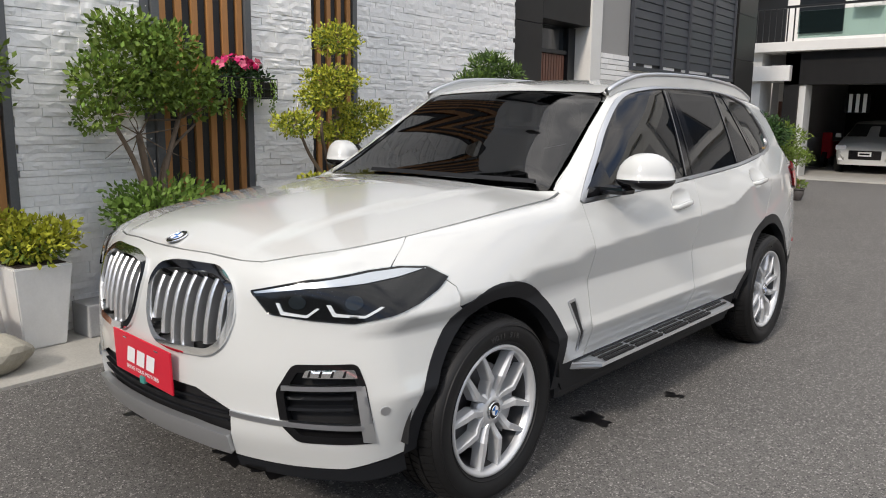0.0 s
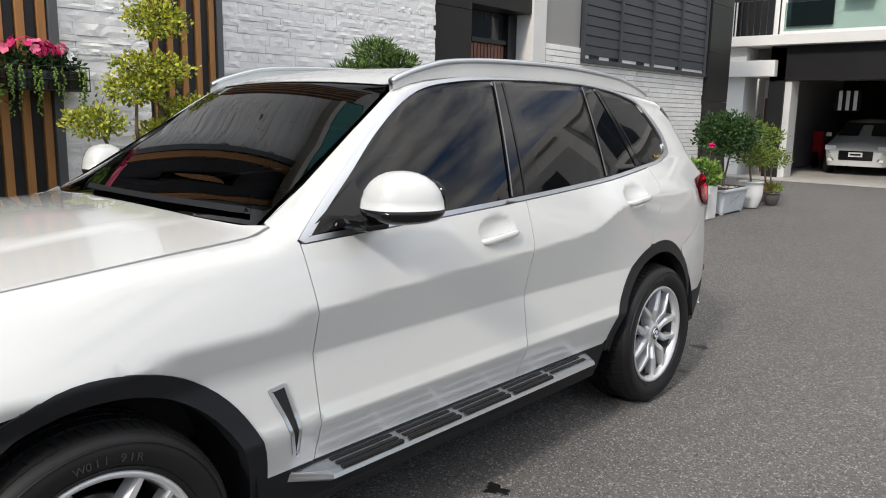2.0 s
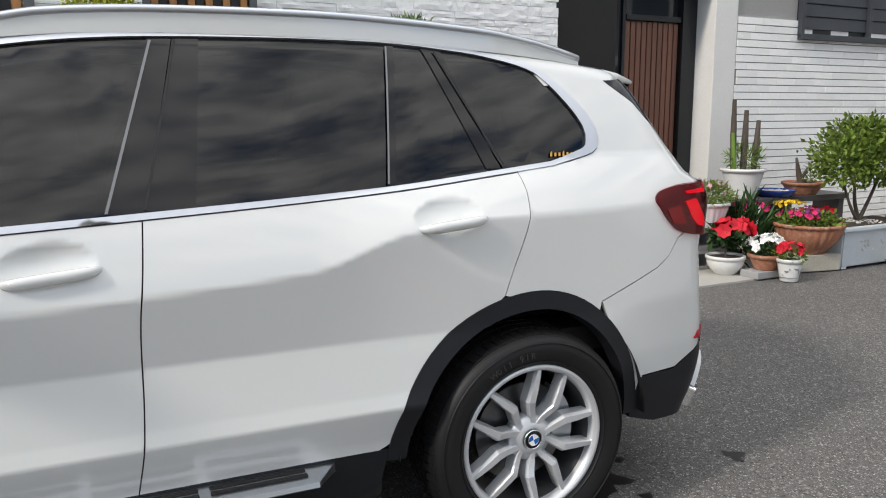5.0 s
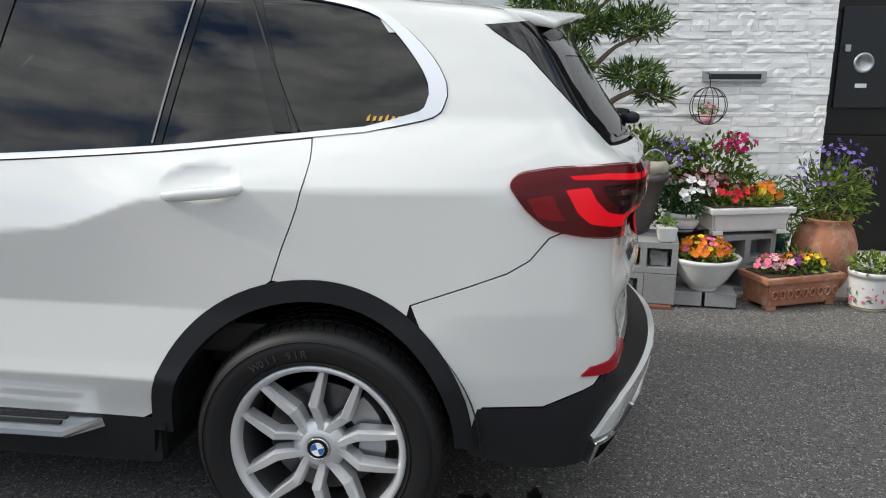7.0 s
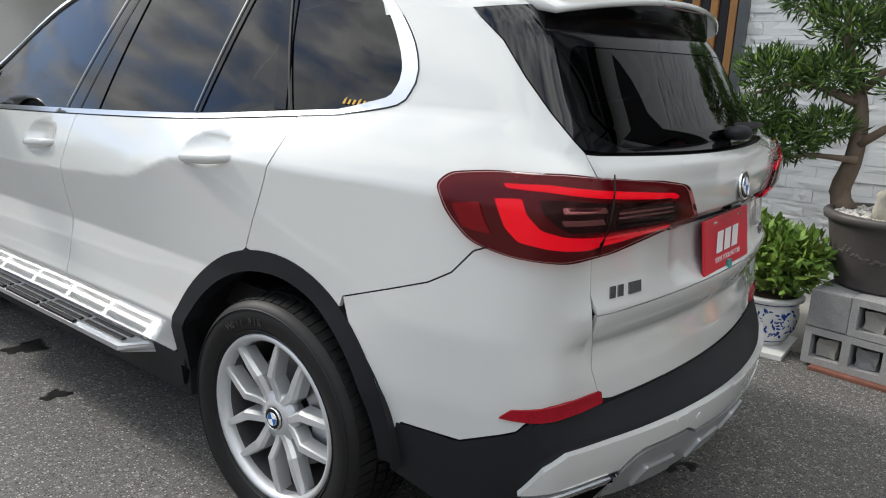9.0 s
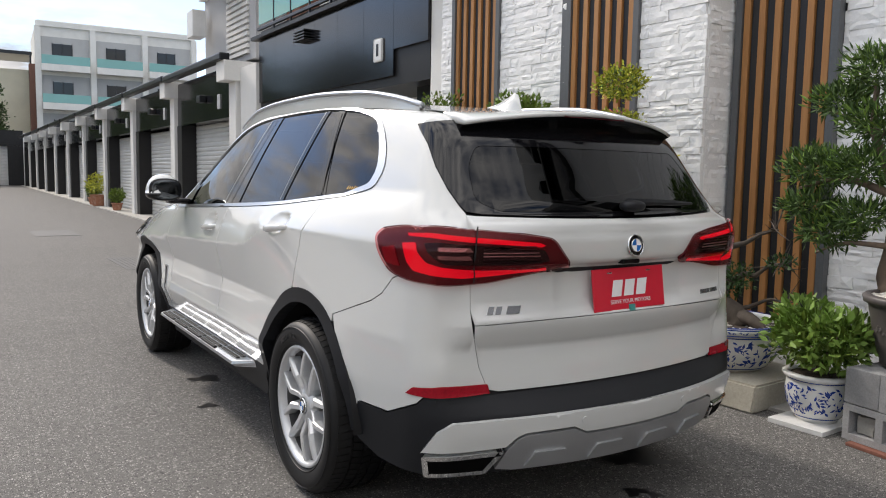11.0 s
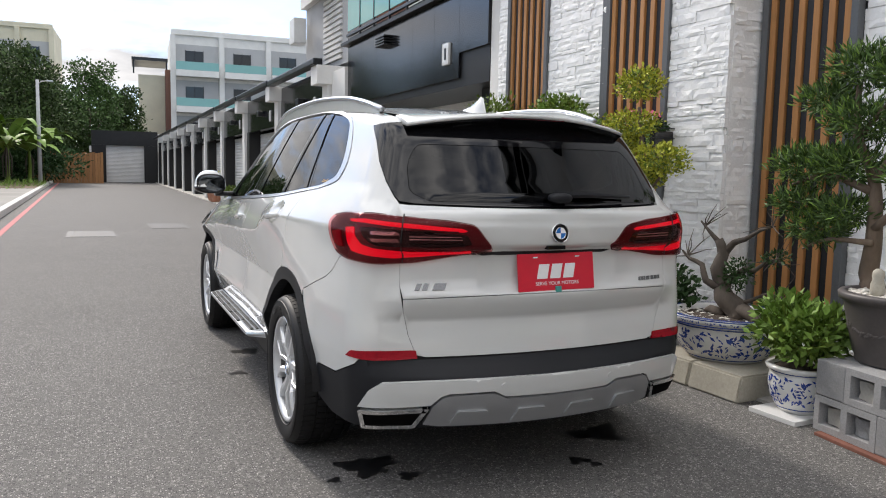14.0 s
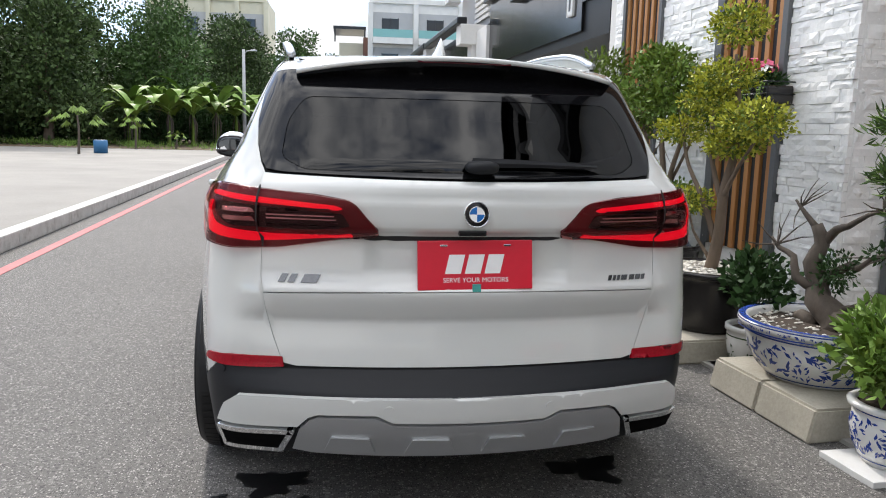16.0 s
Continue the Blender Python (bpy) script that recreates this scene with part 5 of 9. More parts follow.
# wheel arch trims, sills and running boards
for mirror in (False, True):
    for cy, a0, a1 in ((WHEEL_Y, 186, -5), (-WHEEL_Y, 179, 2)):
        ring = arc(cy, .510, a0, a1, 40) + arc(cy, .448, a1, a0, 40)
        panel_object("arch_trim", skin([ring], rays_side, h=.02, offset=.004, gap=0, lip=.05, mirror=mirror), TRIM, car, "dark grey plastic arch trim")
    rocker = [(y, SILL + .004) for y in np.linspace(.985, -.985, 50)] + [(-.96, .30), (-.9, .27)] + [(y, .27) for y in np.linspace(-.85, .85, 40)] + [(.93, .29), (.985, .36)]
    panel_object("sill", skin([rocker], rays_side, h=.04, offset=0, gap=.001, lip=.05, mirror=mirror), TRIM, car, "dark grey plastic sill")
    sx = 1 if mirror else -1
    bm = bmesh.new()
    prof = [(.86, .372), (.99, .385), (1.010, .398), (1.006, .412), (.985, .418), (.86, .424)]
    ends = [(.90, .0), (.80, 1.0), (-.74, 1.0), (-.82, .0)]
    rings = []
    for y, k in ends:
        rings.append([bm.verts.new((sx * (.90 + (x - .90) * (k if x > .9 else 1)), y, z)) for x, z in prof])
    for r0, r1 in zip(rings, rings[1:]):
        for i in range(len(prof)):
            j = (i + 1) % len(prof)
            bm.faces.new((r0[i], r0[j], r1[j], r1[i]))
    bm.faces.new(rings[0][::-1]), bm.faces.new(rings[-1])
    bmesh.ops.recalc_face_normals(bm, faces=bm.faces)
    board = part("running_board", bm, SATIN, car, "silver running board with black grip strips")
    for k in range(5):
        y0 = .755 - k * .30
        for x0 in (.925, .957, .985):
            if k == 4 and x0 > .96:
                continue
            boxed("grip_strip", RUBBER, board, min(sx * x0, sx * (x0 + .018)), max(sx * x0, sx * (x0 + .018)), y0 - .27, y0, .405, .4245, .003)

# front bumper with openings
h_front = [u_of(top_point(x, y)) for x, y in [(-.755, 1.80), (-.69, 2.02), (-.60, 2.14), (-.50, 2.235), (-.42, 2.262), (-.25, 2.285), (-.1, 2.30), (0, 2.303)]]
nose = [at_y(1.715, .83), at_y(1.72, .90), at_y(1.765, .94), at_y(1.93, .985)] + h_front
n_low = [at_x(0, .560, 1), at_x(-.33, .556, 1), at_x(-.42, .525, 1), at_x(-.478, .502, 1), at_x(-.472, .415, 1), at_x(-.455, .328, 1), at_x(-.66, .314, 1), at_x(-.80, .308, 1), at_x(-.86, .326, 1), at_y(1.925, .335)]
nose_arch = front_arch[f_top:]
left_nose = nose_arch[::-1] + nose
kidney = [(-.026, .90), (-.05, .948), (-.14, .968), (-.374, .971), (-.462, .923), (-.484, .817), (-.451, .722), (-.395, .682), (-.21, .672), (-.10, .69), (-.045, .76)]
kid = [np.array(p) for p in rounded([at_x(x, z, 1) for x, z in kidney], .04, .015)]
fog = [np.array(p) for p in rounded([at_x(-.642, .590, 1), at_x(-.687, .682, 1), at_x(-.845, .687, 1), at_x(-.866, .62, 1), at_x(-.872, .41, 1), at_x(-.70, .422, 1), at_x(-.655, .478, 1)], .018, .015)]
upper = [p for p in left_nose] + [(2 * (HINGE + math.pi / 2) - p[0], p[1]) for p in left_nose[::-1]]
lower = [(2 * (HINGE + math.pi / 2) - p[0], p[1]) for p in n_low[::-1]] + [p for p in n_low[1:]]
bumper_loop = rounded(upper + lower, 0, .03)
panel_object("front_bumper", skin([bumper_loop, kid, over(kid), fog, over(fog)], rays_side, h=.03, lip=.03), PAINT, car)
lip_l = [at_x(-.45, .322, 1), at_x(-.66, .310, 1), at_x(-.80, .304, 1), at_x(-.86, .322, 1), at_y(1.93, .332), at_y(1.90, .25), at_x(-.82, .25, 1), at_x(-.60, .265, 1), at_x(-.45, .275, 1)]
for flip in (False, True):
    turn = over if flip else (lambda q: q)
    panel_object("bumper_lip", skin([rounded(turn(lip_l), .006, .03)], rays_side, h=.02, offset=-.004, lip=.03), TRIM, car, "black lower bumper lip")
    ring_out, ring_in = turn(kid), turn(inset_loop(kid, .022))
    grille = panel_object("grille_frame", skin([inset_loop(ring_out, -.004), ring_in], rays_side, h=.012, offset=.012, gap=0, lip=.05), CHROME, car, "bright chrome grille surround")
    panel_object("grille_backing", skin([turn(kid)], rays_side, h=.04, offset=-.06, gap=-.01, lip=0), INNER, grille)
    for k in range(7):
        c = -.080 - k * .057
        zs = np.linspace(.672, .962, 14)
        zs = [z for z in zs if inside(np.array([at_x(c, z, 1)]), inset_loop(kid, .018))[0]]
        bar = []
        for z in zs:
            q = np.array([at_x(c, z, 1)])
            p, n = shoot(*rays_side(q))
            t = (z - .80) / .15
            bar.append((p[0] + n[0] * (.004 - .012 * t * t), n[0]))
        bm = bmesh.new()
        rows = []
        for p, n in bar:
            if flip:
                p, n = p * [-1, 1, 1], n * [-1, 1, 1]
            n = Vector(n)
            sd = Vector((n.y, -n.x, 0)).normalized()
            p = Vector(p)
            rows.append([bm.verts.new(p + sd * a + n * b) for a, b in ((-.010, -.045), (-.0095, -.004), (-.004, .001), (.004, .001), (.0095, -.004), (.010, -.045))])
        for r0, r1 in zip(rows, rows[1:]):
            for i in range(5):
                bm.faces.new((r0[i], r0[i + 1], r1[i + 1], r1[i]))
        bmesh.ops.recalc_face_normals(bm, faces=bm.faces)
        part("grille_bar", bm, BAR_S, grille)
    # fog lamp bay
    bay = panel_object("intake_frame", skin([turn(inset_loop(fog, -.004)), turn(inset_loop(fog, .022))], rays_side, h=.015, offset=.003, gap=0, lip=.04), GLOSSK, car, "gloss black fog lamp surround")
    panel_object("intake_backing", skin([turn(fog)], rays_side, h=.04, offset=-.05, gap=-.01, lip=0), INNER, bay)
    lampq = rounded(turn([at_x(-.712, .642, 1), at_x(-.722, .670, 1), at_x(-.842, .674, 1), at_x(-.852, .640, 1)]), .008, .02)
    panel_object("fog_lamp", skin([lampq], rays_side, h=.015, offset=.004, lip=.02), CHROME, bay, "clear fog lamp strip")
    band_q = rounded(turn([at_x(-.845, .612, 1), at_x(-.868, .620, 1), at_x(-.874, .405, 1), at_x(-.852, .415, 1)]), .004, .02)
    panel_object("intake_bar", skin([band_q], rays_side, h=.015, offset=.007, lip=.02), SILVER, bay)
    for x0, x1, z0, z1, drop in ((-.655, -.862, .596, .616, .004), (-.478, -.862, .484, .506, -.026)):
        strip_q = rounded(turn([at_x(x0, z0, 1), at_x(x0, z1, 1), at_x((x0 + x1) / 2, z1 + drop / 2, 1), at_x(x1, z1 + drop, 1), at_x(x1, z0 + drop, 1), at_x((x0 + x1) / 2, z0 + drop / 2, 1)]), .003, .02)
        panel_object("intake_bar", skin([strip_q], rays_side, h=.015, offset=.008, lip=.02), SATIN, bay)
    for z0 in (.520, .558):
        strip_q = rounded(turn([at_x(-.668, z0, 1), at_x(-.664, z0 + .014, 1), at_x(-.842, z0 + .018, 1), at_x(-.842, z0 + .004, 1)]), .004, .02)
        panel_object("intake_fin", skin([strip_q], rays_side, h=.015, offset=-.012, lip=.03), TRIM, bay)
    for k in range(4):
        q = rounded(turn([at_x(-.728 - k * .029, .646, 1), at_x(-.733 - k * .029, .668, 1), at_x(-.738 - k * .029, .668, 1), at_x(-.735 - k * .029, .646, 1)]), 0, .02)
        panel_object("fog_facet", skin([q], rays_side, h=.01, offset=.006, lip=.003, gap=0), LAMP_K, bay)
    # headlamp
    lamp = [at_x(-.520, .917, 1), at_x(-.68, .957, 1), at_y(2.014, .981), at_y(1.90, .985), at_y(1.80, .976), at_y(1.735, .934), at_y(1.80, .900), at_y(1.90, .868), at_y(2.01, .842), at_x(-.83, .820, 1), at_x(-.733, .828, 1), at_x(-.600, .842, 1)]
    lamp = turn(rounded(lamp, .012, .02))
    head = panel_object("headlamp", skin([lamp], rays_side, h=.01, offset=.005, lip=.02), LAMP_K, car, "clear adaptive headlamp")
    drl = turn(rounded([at_x(-.535, .913, 1), at_x(-.68, .948, 1), at_y(2.014, .973), at_y(1.90, .977), at_y(1.81, .968), at_y(1.93, .950), at_y(2.05, .940), at_x(-.70, .930, 1), at_x(-.545, .905, 1)], .006, .02))
    panel_object("light_strip", skin([drl], rays_side, h=.02, offset=.009, lip=.004), SATIN, head, "silver daytime light strip")
    for x0 in (-.69, -.83):
        ell = turn(rounded([at_x(x0 + .075, .885, 1), at_x(x0 + .06, .885, 1), at_x(x0 + .045, .858, 1), at_x(x0 - .02, .85, 1), at_x(x0 - .045, .875, 1), at_x(x0 - .055, .87, 1), at_x(x0 - .025, .838, 1), at_x(x0 + .052, .844, 1)], .004, .012))
        panel_object("light_guide", skin([ell], rays_side, h=.01, offset=.011, lip=.006), LAMP_W, head, "white L-shaped light guide")
        cx = x0 + .01
        eye = [np.array(at_x(cx, .888, 1)) + np.array((.030 * math.cos(t), .024 * math.sin(t))) for t in np.linspace(0, 2 * math.pi, 20, endpoint=False)]
        panel_object("projector", skin([turn(eye)], rays_side, h=.012, offset=.009, lip=.004), GLASS_D, head)
    panel_object("lens", skin([turn(inset_loop(lamp if not flip else over(lamp), .002))], rays_side, h=.009, offset=.016, lip=.008), LENS, head, "clear plastic lens")
# lower intake and skid plate
low_in = [at_x(x, z, 1) for x, z in ((-.478, .502), (-.42, .525), (-.33, .556), (.33, .556), (.42, .525), (.478, .502), (.475, .36), (-.475, .36))]
intake = panel_object("lower_intake", skin([rounded(low_in, 0, .04)], rays_side, h=.04, offset=-.03, lip=.02, gap=-.01), INNER, car, "black lower air intake")
for z0 in (.452, .480, .508):
    q = rounded([at_x(-.46, z0, 1), at_x(.46, z0, 1), at_x(.46, z0 + .008, 1), at_x(-.46, z0 + .008, 1)], 0, .04)
    panel_object("intake_bar", skin([q], rays_side, h=.03, offset=-.012, lip=.015), TRIM, intake)
skid = [at_x(x, z, 1) for x, z in ((-.472, .418), (-.30, .436), (.30, .436), (.472, .418), (.462, .340), (.28, .352), (-.28, .352), (-.462, .340))]
panel_object("skid_plate", skin([rounded(skid, .008, .03)], rays_side, h=.03, offset=.018, lip=.03), SILVER, car, "matt silver front skid trim")

# tailgate, rear glass, spoiler
left_t = [at_x(x, z) for x, z in ((-.66, 1.232), (-.665, 1.10), (-.668, 1.02), (-.671, .90), (-.658, .80), (-.633, .70), (-.603, .615))]
right_t = over(left_t)
gate_top = [at_x(x, 1.218 + .028 * x * x) for x in np.linspace(.62, -.62, 24)]
gate = left_t + [at_x(x, .605) for x in np.linspace(-.56, .56, 24)] + right_t[::-1] + gate_top
split = [at_x(x, .862 - .028 * x * x) for x in np.linspace(-.664, .664, 28)]
panel_object("tailgate", skin([left_t[:4] + split + right_t[:4][::-1] + gate_top], rays_side, h=.02), PAINT, car)
panel_object("lower_tailgate", skin([split[::-1] + left_t[4:] + [at_x(x, .605) for x in np.linspace(-.56, .56, 24)] + right_t[4:][::-1]], rays_side, h=.02), PAINT, car)
panel_object("inner_frame", skin([gate], rays_side, h=.08, offset=-.017, gap=-.012, lip=0), INNER, car)
gl_left = d_edge + [at_x(-.655, 1.240)]
gl_low = [at_x(x, 1.222 + .028 * x * x) for x in np.linspace(-.60, .60, 20)]
gl_top = [at_x(x, 1.592 - .04 * x * x) for x in np.linspace(.55, -.55, 16)]
backlight = gl_left + gl_low + over(gl_left)[::-1] + gl_top
light_in = rounded([at_x(x, z) for x, z in ((-.605, 1.28), (-.53, 1.243), (.53, 1.243), (.605, 1.28), (.585, 1.40), (.53, 1.478), (-.53, 1.478), (-.585, 1.40))], .03, .03)
panel_object("rear_glass_border", skin([rounded(backlight, 0, .03), light_in], rays_side, h=.03, offset=.0, gap=.002, lip=.01), BORDER, car, "gloss black rear window border")
panel_object("rear_screen", skin([light_in], rays_side, h=.04, offset=-.001, gap=0, lip=.004), REAR_TINT, car, "dark tinted rear window")
bm, under = bmesh.new(), bmesh.new()
rows, below = [], []
for x in np.linspace(-.56, .56, 25):
    y0, y1 = -2.02 + .12 * x * x, -2.245 + .36 * x * x
    p0, p1 = top_point(x, y0), top_point(x, y1)
    k = 1 - abs(x) / .56
    z1 = p0[2] - .010 - .09 * x * x
    rim = (x, y1 + .006, z1 - .016)
    rows.append([bm.verts.new(c) for c in ((x, y0, p0[2] + .001), (x, (y0 + y1) / 2, (p0[2] + z1) / 2 + .006), (x, y1 + .012, z1 + .001), (x, y1, z1 - .006), rim, (x, y0 + .02, p0[2] - .03))])
    below.append([under.verts.new(c) for c in ((x, y1 + .008, z1 - .0165), (x, y1 + .05, z1 - .035), (x, y0 - .07, p0[2] - .085))])
for r0, r1 in zip(rows, rows[1:]):
    for i in range(5):
        bm.faces.new((r0[i], r0[i + 1], r1[i + 1], r1[i]))
for r0, r1 in zip(below, below[1:]):
    for i in range(2):
        under.faces.new((r0[i], r0[i + 1], r1[i + 1], r1[i]))
for r in (rows[0], rows[-1]):
    bm.faces.new(r)
bmesh.ops.recalc_face_normals(bm, faces=bm.faces)
spoiler = part("roof_spoiler", bm, PAINT, car, smooth=True)
part("spoiler_underside", under, BORDER, spoiler, "gloss black spoiler underside", smooth=True)
boxed("brake_light", RED_DARK, spoiler, -.16, .16, -2.232, -2.222, 1.600, 1.609)

# tail lamps
TL = [at_y(-2.012, 1.141), at_y(-2.04, 1.171), at_y(-2.141, 1.186), at_x(-.757, 1.191), at_x(-.615, 1.179), at_x(-.50, 1.166), at_x(-.375, 1.150), at_x(-.335, 1.10), at_x(-.285, 1.052),
      at_x(-.40, 1.026), at_x(-.48, 1.014), at_x(-.615, .992), at_x(-.76, .990), at_y(-2.213, 1.002), at_y(-2.124, 1.022), at_y(-2.06, 1.077)]
TL = rounded(TL, .025, .02)
bars = {"upper": [at_y(-2.174, 1.163), at_y(-2.276, 1.169), at_x(-.706, 1.160), at_x(-.618, 1.153), at_x(-.432, 1.138), at_x(-.405, 1.126), at_x(-.428, 1.119), at_x(-.618, 1.134), at_x(-.70, 1.140), at_y(-2.28, 1.150), at_y(-2.188, 1.150)],
        "lower": [at_y(-2.164, 1.128), at_y(-2.233, 1.135), at_y(-2.249, 1.104), at_y(-2.28, 1.070), at_x(-.769, 1.056), at_x(-.627, 1.047), at_x(-.427, 1.046), at_x(-.385, 1.052), at_x(-.372, 1.038), at_x(-.48, 1.026), at_x(-.573, 1.018),
                  at_x(-.693, 1.012), at_y(-2.291, 1.024), at_y(-2.235, 1.036), at_y(-2.201, 1.066)],
        "side": [at_y(-2.062, 1.108), at_y(-2.135, 1.118), at_y(-2.150, 1.085), at_y(-2.176, 1.046), at_y(-2.139, 1.046), at_y(-2.095, 1.054)]}
core = [at_y(-2.262, 1.136), at_x(-.774, 1.140), at_x(-.664, 1.132), at_x(-.41, 1.112), at_x(-.385, 1.070), at_x(-.50, 1.062), at_x(-.651, 1.064), at_x(-.761, 1.062), at_y(-2.304, 1.078), at_y(-2.280, 1.106)]
for flip in (False, True):
    turn = over if flip else (lambda q: q)
    tail = panel_object("tail_lamp", skin([turn(TL)], rays_side, h=.01, offset=.006, lip=.02), RED_DARK, car, "red and smoked tail lamp")
    for kind, b in bars.items():
        panel_object("light_bar", skin([rounded(turn(b), .008, .02)], rays_side, h=.015, offset=.010, lip=.004), RED_DIM if kind == "side" else RED_LAMP, tail, "dull red lamp field" if kind == "side" else "bright red light bar")
    for z0 in (1.080, 1.107):
        cup = turn([at_y(-2.312, z0), at_y(-2.308, z0 + .017), at_x(-.69, z0 + .018), at_x(-.675, z0)])
        panel_object("lamp_cup", skin([rounded(cup, .004, .02)], rays_side, h=.015, offset=.012, lip=.004), STEEL_C, tail, "silvered lamp cup")
    panel_object("lamp_core", skin([rounded(turn(core), .01, .02)], rays_side, h=.02, offset=.009, lip=.004), LAMP_K, tail)
    for k in range(6):
        z0 = 1.070 + k * .011
        q = rounded(turn([at_x(-.645, z0, -1), at_x(-.42 - .006 * k, z0 - .002, -1), at_x(-.42 - .006 * k, z0 + .001, -1), at_x(-.645, z0 + .004, -1)]), 0, .03)
        panel_object("lamp_rib", skin([q], rays_side, h=.02, offset=.012, lip=.003, gap=0), SILVER if k in (2, 3) else TRIM, tail)
    panel_object("lens", skin([inset_loop(turn(TL), .001)], rays_side, h=.009, offset=.016, lip=.010, gap=0), LENS_R, tail, "glossy red lens")

# rear lower body
for flip in (False, True):
    seam_q2 = [at_x(-.663, 1.188), at_x(-.658, 1.188), at_x(-.658, .996), at_x(-.663, .996)]
    panel_object("lamp_seam", skin([rounded(over(seam_q2) if flip else seam_q2, 0, .03)], rays_side, h=.02, offset=.0178, lip=0, gap=0), INNER, car)
clad_l = [at_y(-1.925, .44), at_y(-1.945, .512), at_y(-2.13, .512), at_y(-2.27, .572), at_x(-.80, .622), at_x(-.70, .632), at_x(-.60, .598)]
clad = clad_l + [at_x(x, .600) for x in np.linspace(-.5, .5, 16)] + over(clad_l)[::-1]
c_low = [at_y(-1.915, .36), at_y(-2.05, .315)] + [at_x(-.78, .30)]
clad = clad + over(c_low) + [at_x(x, .30) for x in np.linspace(.7, -.7, 20)] + c_low[::-1]
panel_object("rear_cladding", skin([rounded(clad, 0, .03)], rays_side, h=.03, gap=.001, lip=.03), TRIM, car, "dark grey plastic rear bumper cladding")
skirt_l = [at_x(-.812, .402), at_x(-.786, .478), at_x(-.742, .516), at_x(-.60, .523), at_x(-.41, .528), at_x(-.2, .532), at_x(0, .534)]
skirt_b = [at_x(0, .447), at_x(-.248, .448), at_x(-.303, .473), at_x(-.484, .467), at_x(-.514, .455), at_x(-.549, .417), at_x(-.68, .408)]
skirt = skirt_l + over(skirt_l[:-1])[::-1] + over(skirt_b[1:])[::-1] + skirt_b
panel_object("rear_skirt", skin([rounded(skirt, 0, .03)], rays_side, h=.012, offset=.016, lip=.03), PAINT, car, "white lower bumper skirt")
diff = [at_x(0, .443), at_x(-.246, .444), at_x(-.300, .469), at_x(-.482, .463), at_x(-.511, .452), at_x(-.545, .414), at_x(-.568, .330), at_x(-.50, .320), at_x(0, .322)]
diff = diff + over(diff[1:-1])[::-1]
diffuser = panel_object("diffuser", skin([rounded(diff, .006, .03)], rays_side, h=.012, offset=.020, lip=.05), SILVER, car, "matt silver rear diffuser")
for cx in (-.38, -.125, .125, .38):
    q = [at_x(cx - .085, .336), at_x(cx - .062, .400), at_x(cx + .062, .400), at_x(cx + .085, .336)]
    panel_object("diffuser_fin", skin([rounded(q, .008, .02)], rays_side, h=.02, offset=.029, lip=.012), SILVER, diffuser)
for flip in (False, True):
    turn = over if flip else (lambda q: q)
    pipe = rounded([at_x(-.806, .396), at_x(-.68, .404), at_x(-.553, .412), at_x(-.596, .318), at_x(-.70, .314), at_x(-.785, .310)], .010, .015)
    ex = panel_object("exhaust_trim", skin([turn(pipe), turn(inset_loop(pipe, .017))], rays_side, h=.01, offset=.026, lip=.05, gap=0), CHROME, car, "polished exhaust trim")
    # flat black panel over the trim, painted in for the pipe's shaded depth
    panel_object("exhaust_bore", skin([turn(inset_loop(pipe, .0165))], rays_side, h=.03, offset=.0268, lip=0, gap=0), BORE, ex)
    refl = rounded([at_y(-2.225, .606), at_x(-.845, .634), at_x(-.77, .640), at_x(-.60, .638), at_x(-.594, .600), at_x(-.68, .596), at_x(-.80, .598)], .006, .02)
    panel_object("reflector", skin([turn(refl)], rays_side, h=.02, offset=.006, lip=.01), REFLEX, car, "red bumper reflector")
    for sx_, sz in ((-.262, .497), (-.80, .585)):
        u0 = np.array(at_x(sx_, sz))
        loop = [u0 + .013 * np.array((math.cos(t), math.sin(t))) for t in np.linspace(0, 6.283, 16, endpoint=False)]
        panel_object("parking_sensor", skin([turn(loop)], rays_side, h=.01, offset=.019 if sx_ > -.5 else .003, lip=.004, gap=0), PAINT if sx_ > -.5 else TRIM, car)
for sgn in (1, -1):
    u0 = np.array(at_y(2.045, .524))
    loop = [u0 + .016 * np.array((math.cos(t), math.sin(t))) for t in np.linspace(0, 6.283, 16, endpoint=False)]
    panel_object("parking_sensor", skin([loop], rays_side, h=.01, offset=.003, lip=.004, gap=0, mirror=sgn < 0), SILVER, car)
    vent = rounded([(.985, .715), (.915, .722), (.885, .60), (.87, .465), (.895, .48), (.94, .62)], .012, .015)
    outer = panel_object("side_vent", skin([vent, inset_loop(vent, .012)], rays_side, h=.01, offset=.004, lip=.01, gap=0, mirror=sgn < 0), SATIN, car, "silver-rimmed side vent")
    panel_object("vent_slot", skin([inset_loop(vent, .010)], rays_side, h=.02, offset=.0015, lip=0, gap=0, mirror=sgn < 0), INNER, outer)


# ---- wheels ----
def text_mesh(name, body, size, mat, parent, m, extrude=.0004):
    """Raised lettering in the built-in face, as a mesh."""
    cu = bpy.data.curves.new(name, "FONT")
    cu.body, cu.size, cu.extrude, cu.align_x, cu.align_y = body, size, extrude, "CENTER", "CENTER"
    tmp = bpy.data.objects.new(name, cu)
    scene.collection.objects.link(tmp)
    dg = bpy.context.evaluated_depsgraph_get()
    me = bpy.data.meshes.new_from_object(tmp.evaluated_get(dg))
    bpy.data.objects.remove(tmp)
    me.materials.clear()
    me.materials.append(mat)
    ob = new(name, me)
    ob.parent = parent
    ob.matrix_basis = m
    return ob


